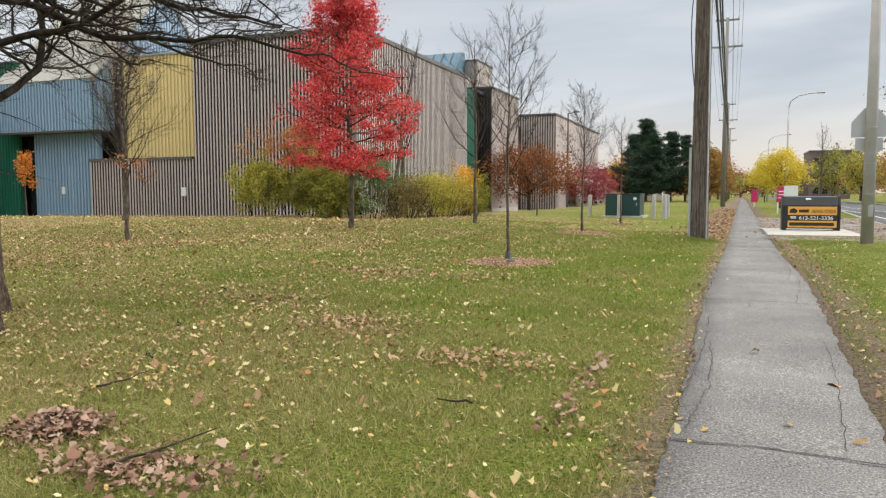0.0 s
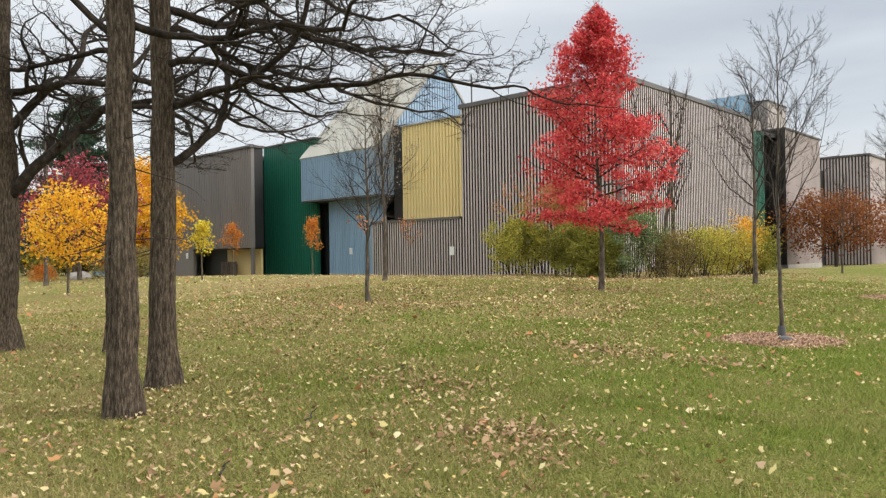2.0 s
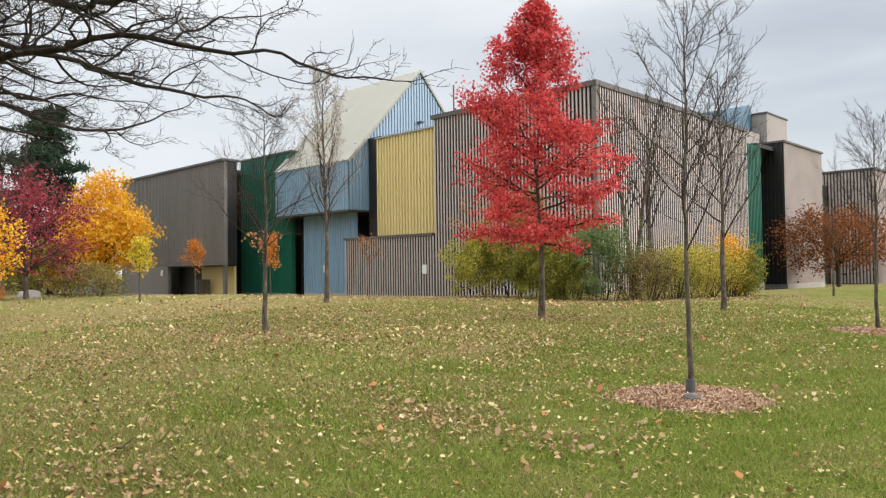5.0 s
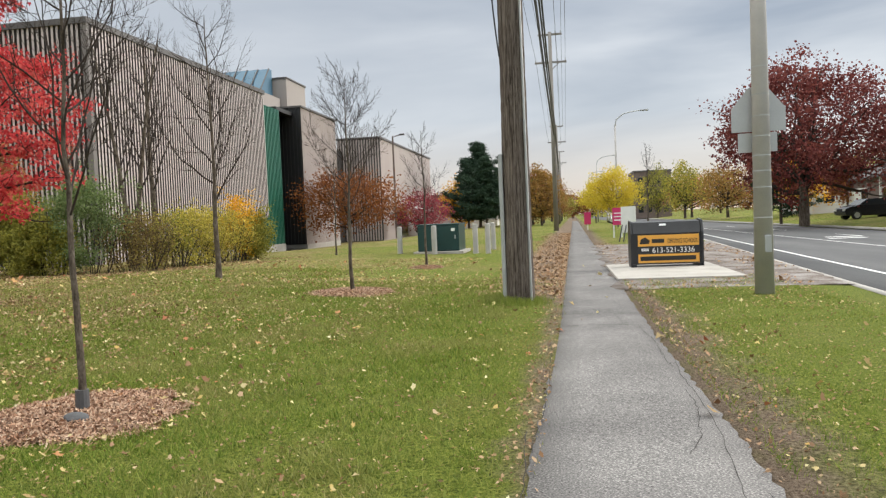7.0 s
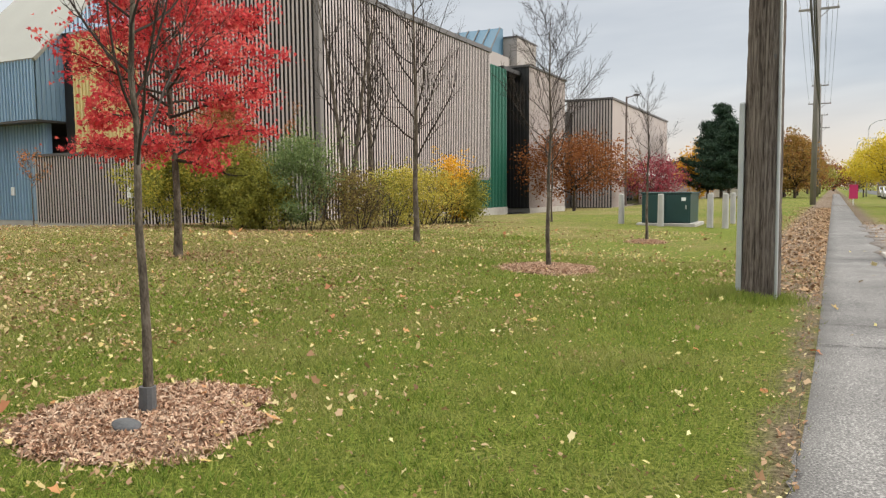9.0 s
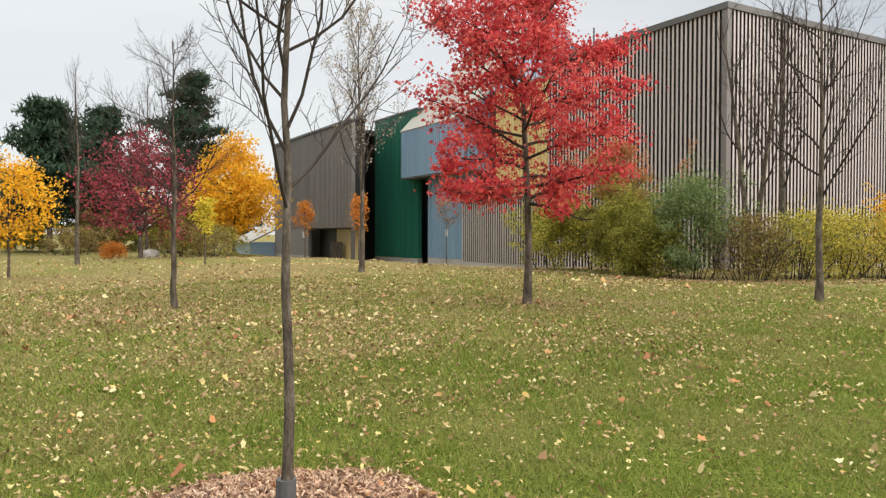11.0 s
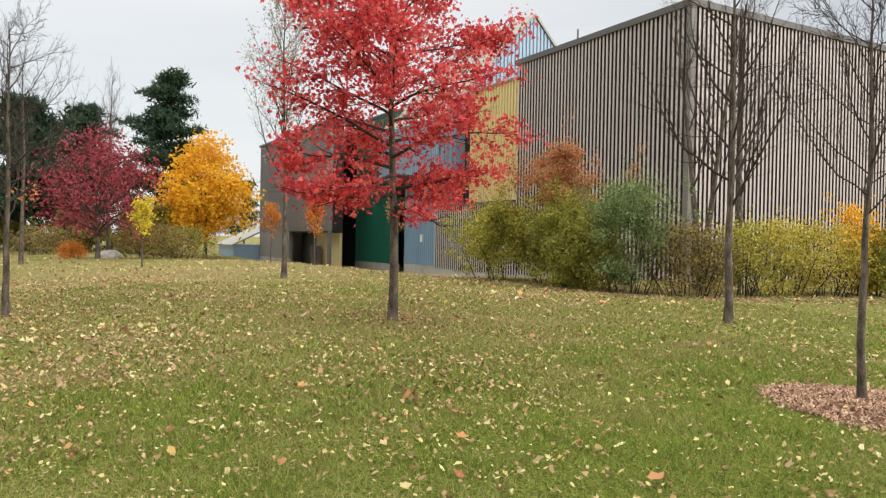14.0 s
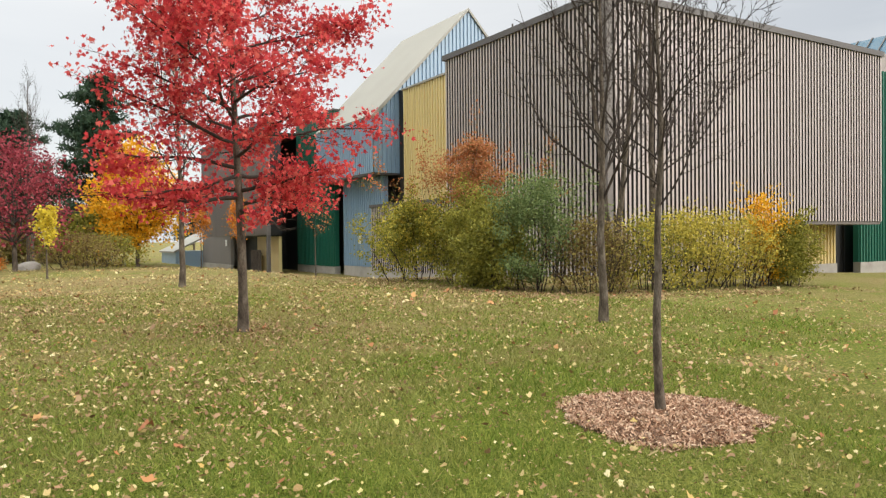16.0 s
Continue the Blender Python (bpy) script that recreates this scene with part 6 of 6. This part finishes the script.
def house(x, y, w, d, h, ridge, label, wall_mat, rz=0.0, garage=True):
    t = thing("house", (x, y, 0.6), label, "house", rz=rz)
    part("wall", box((0, 0, -1), (w, d, h)), wall_mat, t)
    part("roof", prism([(-0.4, h - 0.1), (w / 2, h + ridge), (w + 0.4, h - 0.1), (w + 0.4, h + 0.05), (w / 2, h + ridge + 0.18), (-0.4, h + 0.05)], "y", -0.4, d + 0.4), M_SHINGLE, t)
    part("gable", prism([(0, h), (w, h), (w / 2, h + ridge - 0.05)], "y", 0.0, d), wall_mat, t)
    for k in range(3):
        wx = w * (0.14 + 0.3 * k)
        win = part("window", box((wx, -0.03, 0.9), (wx + 1.1, 0.02, 2.0)), M_GLASS, t)
        part("frame", box((wx - 0.08, -0.05, 2.0), (wx + 1.18, 0.0, 2.1)), M_WHITE, win)
        part("sill", box((wx - 0.08, -0.07, 0.82), (wx + 1.18, 0.0, 0.9)), M_WHITE, win)
        for s in range(2):
            yy = d * (0.2 + 0.4 * s)
            side = part("window", box((-0.03, yy, 0.9), (0.02, yy + 1.3, 2.0)), M_GLASS, t) if k == 0 else None
            if side:
                part("frame", box((-0.05, yy - 0.08, 2.0), (0.0, yy + 1.38, 2.1)), M_WHITE, side)
    if garage:
        part("garage_door", box((-0.05, d * 0.72, 0), (-0.01, d * 0.97, 2.1)), M_WHITE, t)
        part("porch_post", box((-1.2, d * 0.1, 0), (-1.05, d * 0.1 + 0.15, h)), M_WHITE, t)
        part("porch_roof", box((-1.4, 0, h - 0.1), (0, d * 0.3, h + 0.06)), M_SHINGLE, t)
    return t


house(26.6, 70.0, 8, 11, 2.9, 2.0, "brown brick bungalow beside the driveway", M_BRICK)
house(30.0, 55.0, 8, 10, 2.7, 1.9, "brown brick bungalow with a dark shingle roof", M_BRICK)
house(27.0, 92.0, 8, 11, 2.8, 2.0, "pale sided bungalow behind the trees", M_SIDING)


def car(x, y, rz, paint, label, s=1.0):
    t = thing("car", (x, y, 0), label, "car", rz=rz)
    prof = [(-2.2, 0.35), (-2.25, 0.8), (-1.9, 0.95), (-1.2, 1.02), (-0.55, 1.5), (0.9, 1.55), (1.75, 1.05), (2.2, 0.95), (2.25, 0.4), (1.9, 0.28), (-1.9, 0.28)]
    bm = prism(prof, "y", -0.86, 0.86)
    bmesh.ops.bevel(bm, geom=bm.edges[:], offset=0.05, segments=2, affect="EDGES")
    part("body", bm, paint, t, smooth=False)
    for q in (-1, 1):
        part("side_window", prism([(-0.98, 1.06), (-0.48, 1.44), (0.82, 1.48), (1.45, 1.08)], "y", q * 0.87 - 0.006, q * 0.87 + 0.006), M_GLASS, t)
    part("windscreen", prism([(-1.16, 1.06), (-0.6, 1.47), (-0.57, 1.5), (-1.2, 1.08)], "y", -0.74, 0.74), M_GLASS, t)
    part("rear_window", prism([(0.95, 1.5), (1.68, 1.09), (1.72, 1.12), (0.97, 1.55)], "y", -0.74, 0.74), M_GLASS, t)
    for wx in (-1.4, 1.4):
        for q in (-1, 1):
            w = part("wheel", rod((wx, q * 0.68, 0.33), (wx, q * 0.88, 0.33), 0.33, None, 20), M_TYRE, t)
            part("rim", rod((wx, q * 0.87, 0.33), (wx, q * 0.893, 0.33), 0.21, None, 14), M_RIM, w)
    for q in (-1, 1):
        part("headlight", box((-2.27, q * 0.62 - 0.16, 0.66), (-2.2, q * 0.62 + 0.16, 0.78), 0.01), M_PAPER, t)
        part("tail_light", box((2.2, q * 0.65 - 0.14, 0.72), (2.26, q * 0.65 + 0.14, 0.86), 0.01), M_PINK, t)
    return t


c1 = car(23.6, 68.5, 0.15, M_CARPAINT, "dark parked saloon car on a driveway")
c1.location.z = 0.2
for k, (x, y) in enumerate(((6.6, 108.0), (7.0, 121.0))):
    c2 = car(x + 1.2, y, 1.57, M_CARPALE, "pale parked car far down the street")
    c2.location.z = -0.1
c3 = car(-16.5, 100.0, 1.5, M_CARPALE, "pale parked car by the school wing")
tower_block = thing("apartment_building", (15.5, 165, 0), "dark brick apartment block in the distance", "building")
part("wall", box((0, 0, 0), (7.5, 12, 9.6)), M_BRICK, tower_block)
part("wall", box((-5, 2, 0), (0, 12, 6.0)), M_BRICK, tower_block)
part("roof", box((-0.1, -0.1, 9.6), (7.6, 12.1, 9.9)), M_COPING, tower_block)
for i in range(4):
    for k in range(3):
        part("window", box((0.8 + 1.7 * i, -0.05, 1.2 + 2.9 * k), (1.8 + 1.7 * i, -0.005, 2.6 + 2.9 * k)), M_GLASS, tower_block)
bm = bmesh.new()
bmesh.ops.create_icosphere(bm, subdivisions=3, radius=1)
for v in bm.verts:
    v.co *= 1 + 0.22 * noise.noise(v.co * 1.7 + Vector((5, 0, 0)))
    v.co = Vector((v.co.x * 0.9, v.co.y * 0.6, max(v.co.z, -0.3) * 0.37))
solid("boulder", bm, M_CONCRETE, "pale rounded boulder on the lawn", "boulder", loc=(-45.0, 19.5, float(land(-45.0, 19.5)) + 0.1))

bm = bmesh.new()
bmesh.ops.create_icosphere(bm, subdivisions=3, radius=0.075)
for v in bm.verts:
    v.co *= 1 + 0.2 * noise.noise(v.co * 14)
    v.co = Vector((v.co.x * 1.45, v.co.y * 0.9, v.co.z * 0.6))
solid("stone", bm, M_GUARD, "dark grey stone lying on the mulch", "stone", loc=(-3.24, 13.8, float(land(-3.24, 13.8)) + 0.075))

mast = thing("parking_lamp", (-17.1, 86.0, -0.3), "rusty brown steel lamp mast by the wing", "lamp mast")
part("mast", rod((0, 0, 0), (0, 0, 11.0), 0.13, 0.09, 12), M_BRICK, mast)
part("arm", rod((0, 0, 10.9), (0.9, 0, 11.1), 0.05), M_BRICK, mast)
part("lamp_head", box((0.7, -0.15, 11.02), (1.3, 0.15, 11.2), 0.03), M_COPING, mast)
rng = np.random.default_rng(99)
for k, (x, y, ln) in enumerate(((-3.6, 4.4, 0.5), (-2.2, 3.3, 0.7), (-4.1, 5.2, 0.35), (-5.0, 6.6, 0.45), (-1.0, 4.6, 0.25), (-6.1, 8.8, 0.4))):
    a = rng.uniform(0, 3.14)
    pts = [(ln * (f - 0.5) * math.cos(a) + rng.normal() * 0.012, ln * (f - 0.5) * math.sin(a) + rng.normal() * 0.012, 0.05 + rng.uniform(0, 0.02)) for f in np.linspace(0, 1, 7)]
    solid("fallen_twig", tubes("fallen_twig", [(pts, np.linspace(0.009, 0.004, 7), 5)]), M_LIMB, "thin dead twig lying in the grass", "twig", "fallen twigs", loc=(x, y, float(land(x, y))))

# ---- fallen leaves and grass ----


def lobed_leaves(name, rng, x, y, size, material, label, lift=0.03):
    """Curled, lobed leaves lying on the ground."""
    count = len(x)
    k = 10
    ang = np.linspace(0, 2 * np.pi, k, endpoint=False)
    rad = np.where(np.arange(k) % 2 == 0, 1.0, 0.72)[None] * rng.uniform(0.7, 1.2, (count, k))
    s = size * np.clip(rng.lognormal(0, 0.45, (count, 1)), 0.4, 2.6)
    turn = rng.uniform(0, 6.283, (count, 1))
    px, py = rad * np.cos(ang)[None] * s, rad * np.sin(ang)[None] * s * 0.8
    # folded along the midrib, cupped, and tipped into the grass
    pz = np.abs(py) * rng.uniform(-0.3, 1.1, (count, 1)) + rng.uniform(-8, 12, (count, 1)) * px ** 2 + rng.normal(size=(count, 1)) * 0.42 * px + rng.normal(size=(count, 1)) * 0.42 * py
    wx, wy = px * np.cos(turn) - py * np.sin(turn), px * np.sin(turn) + py * np.cos(turn)
    z = land(x, y) + lift + rng.uniform(0, 0.02, count)
    v = np.stack((x[:, None] + wx, y[:, None] + wy, z[:, None] + np.maximum(pz, -0.02)), 2).reshape(-1, 3)
    return solid(name, mesh_np(name, v, np.arange(count * k).reshape(count, k)), material, label, "leaves", kind="stuff")


def on_lawn(x, y):
    return (x < walk_left(y) + 0.05) | ((x > walk_right(y) + 0.1) & (x < kerb_x(y) - 0.3))


rng = np.random.default_rng(7)


def patches(x, y, step, seed):
    """Smooth uneven patches between 0 and 1, about step metres across."""
    gx, gy = x / step + seed * 17.3, y / step + seed * 9.1
    ix, iy = np.floor(gx), np.floor(gy)
    fx, fy = smooth(gx - ix, 0, 1), smooth(gy - iy, 0, 1)

    def corner(i, j):
        return np.modf(np.abs(np.sin(i * 127.1 + j * 311.7) * 43758.5453))[0]
    low = corner(ix, iy) * (1 - fx) + corner(ix + 1, iy) * fx
    high = corner(ix, iy + 1) * (1 - fx) + corner(ix + 1, iy + 1) * fx
    return low * (1 - fy) + high * fy


def scatter(count, x0, x1, y0, y1, patch=1.6, keep=0.14):
    """Places thinned into drifts of several sizes."""
    x, y = rng.uniform(x0, x1, count), rng.uniform(y0, y1, count)
    d = 0.40 * patches(x, y, 2.6, 1) + 0.35 * patches(x, y, 0.8, 2) + 0.25 * patches(x, y, 0.28, 3)
    ok = (rng.uniform(size=count) < keep + patch * np.clip(d - 0.42, 0, 1)) & on_lawn(x, y)
    return x[ok], y[ok]


for area, count, size, label in (((-9, 5, 1.0, 26), 62000, 0.0138, "scattered on the grass"), ((-24, -2, 4.0, 34), 120000, 0.017, "scattered over the lawn"), ((-46, -10, 12.0, 36), 30000, 0.030, "scattered over the far lawn")):
    x, y = scatter(count, *area)
    tone = rng.uniform(size=len(x))
    pale, brown, red = tone < 0.56, (tone >= 0.56) & (tone < 0.982), tone >= 0.982
    lobed_leaves("fallen_leaves", rng, x[pale], y[pale], size, L_FALLEN, "dry tan and yellow leaves " + label, 0.028)
    lobed_leaves("fallen_leaves", rng, x[brown], y[brown], size * 0.95, L_FALLEN_BROWN, "curled brown leaves " + label, 0.022)
    lobed_leaves("fallen_leaves", rng, x[red], y[red], size * 1.6, L_FALLEN_RED, "a few orange and russet leaves " + label, 0.03)
# drifts
heaps = ((-1.3, 5.85, 0.4, 260), (-3.1, 6.9, 0.5, 200), (-5.1, 8.3, 0.7, 220), (-3.2, 7.2, 0.3, 90), (-5.0, 11.4, 0.5, 140), (-12.1, 10.6, 2.2, 800), (-3.15, 11.3, 0.4, 110), (-4.7, 11.3, 0.4, 90), (-13.4, 14.9, 2.2, 1900), (-19.0, 28.0, 1.0, 320), (-16.4, 28.2, 1.0, 320), (-13.6, 29.2, 0.9, 320), (-11.4, 31.2, 0.7, 260), (-10.7, 34.0, 0.7, 260), (-10.6, 37.0, 0.7, 200), (-6.4, 19.6, 0.9, 240), (-10.8, 21.2, 0.9, 420), (-11.9, 11.4, 1.5, 400), (-17.5, 17.5, 2.6, 900), (-8.0, 17.0, 1.3, 260))
hx = np.concatenate([rng.normal(a, s, int(m * 2.1)) for a, c_, s, m in heaps])
hy = np.concatenate([rng.normal(c_, s * 0.6, int(m * 2.1)) for a, c_, s, m in heaps])
# a raked pile by the first oak, and a line of dark debris beside the walk
pile_x = np.concatenate((rng.normal(-3.15, 0.15, 1500), rng.normal(-2.2, 0.34, 700), rng.normal(-0.29, 0.06, 200)))
pile_y = np.concatenate((rng.normal(3.45, 0.12, 1500), rng.normal(3.05, 0.16, 700), rng.uniform(4.2, 6.4, 200)))
heap_z = 0.10 * np.exp(-((pile_x + 3.15) / 0.2) ** 2 - ((pile_y - 3.45) / 0.14) ** 2) * rng.uniform(0, 1, len(pile_x))
lobed_leaves("leaf_pile", rng, pile_x, pile_y, 0.016, L_PILE, "pile of curled red brown leaves and twigs in the grass", 0.03 + heap_z)
ok = on_lawn(hx, hy)
lobed_leaves("leaf_drifts", rng, hx[ok], hy[ok], 0.016, L_FALLEN_BROWN, "drifts of curled brown leaves in the grass", 0.035)
ex = np.concatenate((walk_left(0) - np.abs(rng.normal(0, 0.16, 1500)), walk_right(0) + 0.1 + np.abs(rng.normal(0, 0.6, 2600))))
ey = rng.uniform(2, 45, 4100)
lobed_leaves("edge_leaves", rng, ex + 0.0145 * ey, ey, 0.013, L_FALLEN_BROWN, "small brown leaves along the path edge", 0.03)
lx, ly = -np.abs(rng.normal(0, 0.75, 11000)), rng.uniform(21.5, 66, 11000)
lobed_leaves("verge_leaves", rng, lx + walk_left(ly), ly, 0.024, L_FALLEN_BROWN, "brown leaf litter along the footpath edge", 0.02)
bx, by_ = rng.uniform(0, 1, 2600), rng.uniform(22.6, 42.5, 2600)
bx = walk_right(by_) + (kerb_x(by_) - walk_right(by_) - 0.2) * np.where(rng.uniform(size=2600) < 0.5, bx, 1 - 0.25 * bx)
keep_ = (patches(bx, by_, 0.7, 8) > 0.45) & ~((bx > 1.7) & (bx < 4.5) & (by_ > 24.4) & (by_ < 29.0))
lobed_leaves("verge_leaves", rng, bx[keep_], by_[keep_], 0.02, L_FALLEN_BROWN, "brown leaves blown over the broken paving", 0.05)
px_, py_ = rng.uniform(0.4, 1.5, 26), rng.uniform(3, 30, 26)
lobed_leaves("path_leaves", rng, px_ + 0.0145 * py_, py_, 0.03, L_FALLEN, "a few pale leaves on the footpath", 0.03)


def litter(count, x0, x1, y0, y1, size, label):
    """Crumbs of leaf, twig and straw lying flat in the grass."""
    x, y = scatter(count, x0, x1, y0, y1, 0.5, 0.45)
    m = len(x)
    az, ln, wd = rng.uniform(0, 6.283, m), size * rng.uniform(0.5, 1.6, m), size * rng.uniform(0.2, 0.6, m)
    c = np.stack((x, y, land(x, y) + rng.uniform(0.015, 0.045, m)), 1)
    a = np.stack((np.cos(az) * ln, np.sin(az) * ln, rng.normal(size=m) * size * 0.4), 1)
    q = np.stack((-np.sin(az) * wd, np.cos(az) * wd, rng.normal(size=m) * size * 0.3), 1)
    v = np.stack((c - a, c + q, c + a, c - q), 1).reshape(-1, 3)
    solid("leaf_litter", mesh_np("leaf_litter", v, np.arange(4 * m).reshape(m, 4)), L_FALLEN_BROWN, label, "leaf litter", kind="stuff")


litter(52000, -9, 5, 1.5, 24, 0.013, "crumbs of dry leaf and straw in the grass")
litter(60000, -26, -4, 4, 34, 0.022, "crumbs of dry leaf further out")


def grass(count, x0, x1, y0, y1, tall, label, wide=0.006, blade=None):
    x, y = rng.uniform(x0, x1, count), rng.uniform(y0, y1, count)
    d = 0.45 * patches(x, y, 0.55, 5) + 0.55 * patches(x, y, 0.13, 6)
    edge = np.minimum(np.abs(x - walk_left(y)), np.abs(x - walk_right(y) - 0.3))
    ok = on_lawn(x, y) & (rng.uniform(size=count) < 0.22 + 0.95 * d) & (edge > rng.uniform(0, 0.35, count))
    for a, c_, r in ((-3.4, 14.1, 0.86), (-3.52, 22.65, 0.86)):
        ok &= (x - a) ** 2 + (y - c_) ** 2 > r * r
    x, y, d = x[ok], y[ok], d[ok]
    m = len(x)
    h = tall * rng.uniform(0.5, 1.3, m) * (0.55 + 0.9 * d)
    az = rng.uniform(0, 6.283, m)
    bend = rng.normal(0, 0.6, (m, 2)) * h[:, None]
    z = land(x, y) - 0.005
    wx, wy = np.cos(az) * wide, np.sin(az) * wide
    v = np.stack((np.stack((x - wx, y - wy, z), 1), np.stack((x + wx, y + wy, z), 1), np.stack((x + bend[:, 0], y + bend[:, 1], z + h), 1)), 1).reshape(-1, 3)
    solid("grass", mesh_np("grass", v, np.arange(3 * m).reshape(m, 3)), blade or L_GRASS, label, "grass", kind="stuff")


grass(300000, -8.5, 4.6, 2.0, 9.0, 0.045, "short dry mown grass blades", 0.0045)
grass(540000, -7.5, 4.8, 8.5, 25, 0.052, "short lush green mown grass", 0.0048)
grass(190000, -20, -5, 5, 30, 0.055, "short mown grass blades further out", 0.011)
rng = np.random.default_rng(17)
tx, ty = rng.normal(-0.2, 0.24, 7000), rng.normal(20.75, 0.24, 7000)
ok = ((tx + 0.08) ** 2 + (ty - 20.85) ** 2 > 0.05) & (tx < 0.5)
tx, ty = tx[ok], ty[ok]
m = len(tx)
h = rng.uniform(0.06, 0.17, m)
az = rng.uniform(0, 6.283, m)
z = land(tx, ty) - 0.01
v = np.stack((np.stack((tx - np.cos(az) * 0.006, ty - np.sin(az) * 0.006, z), 1), np.stack((tx + np.cos(az) * 0.006, ty + np.sin(az) * 0.006, z), 1), np.stack((tx + rng.normal(0, 0.05, m), ty + rng.normal(0, 0.05, m), z + h), 1)), 1).reshape(-1, 3)
solid("tall_grass", mesh_np("tall_grass", v, np.arange(3 * m).reshape(m, 3)), L_GRASS, "long untrimmed green grass round the pole foot", "grass", kind="stuff")
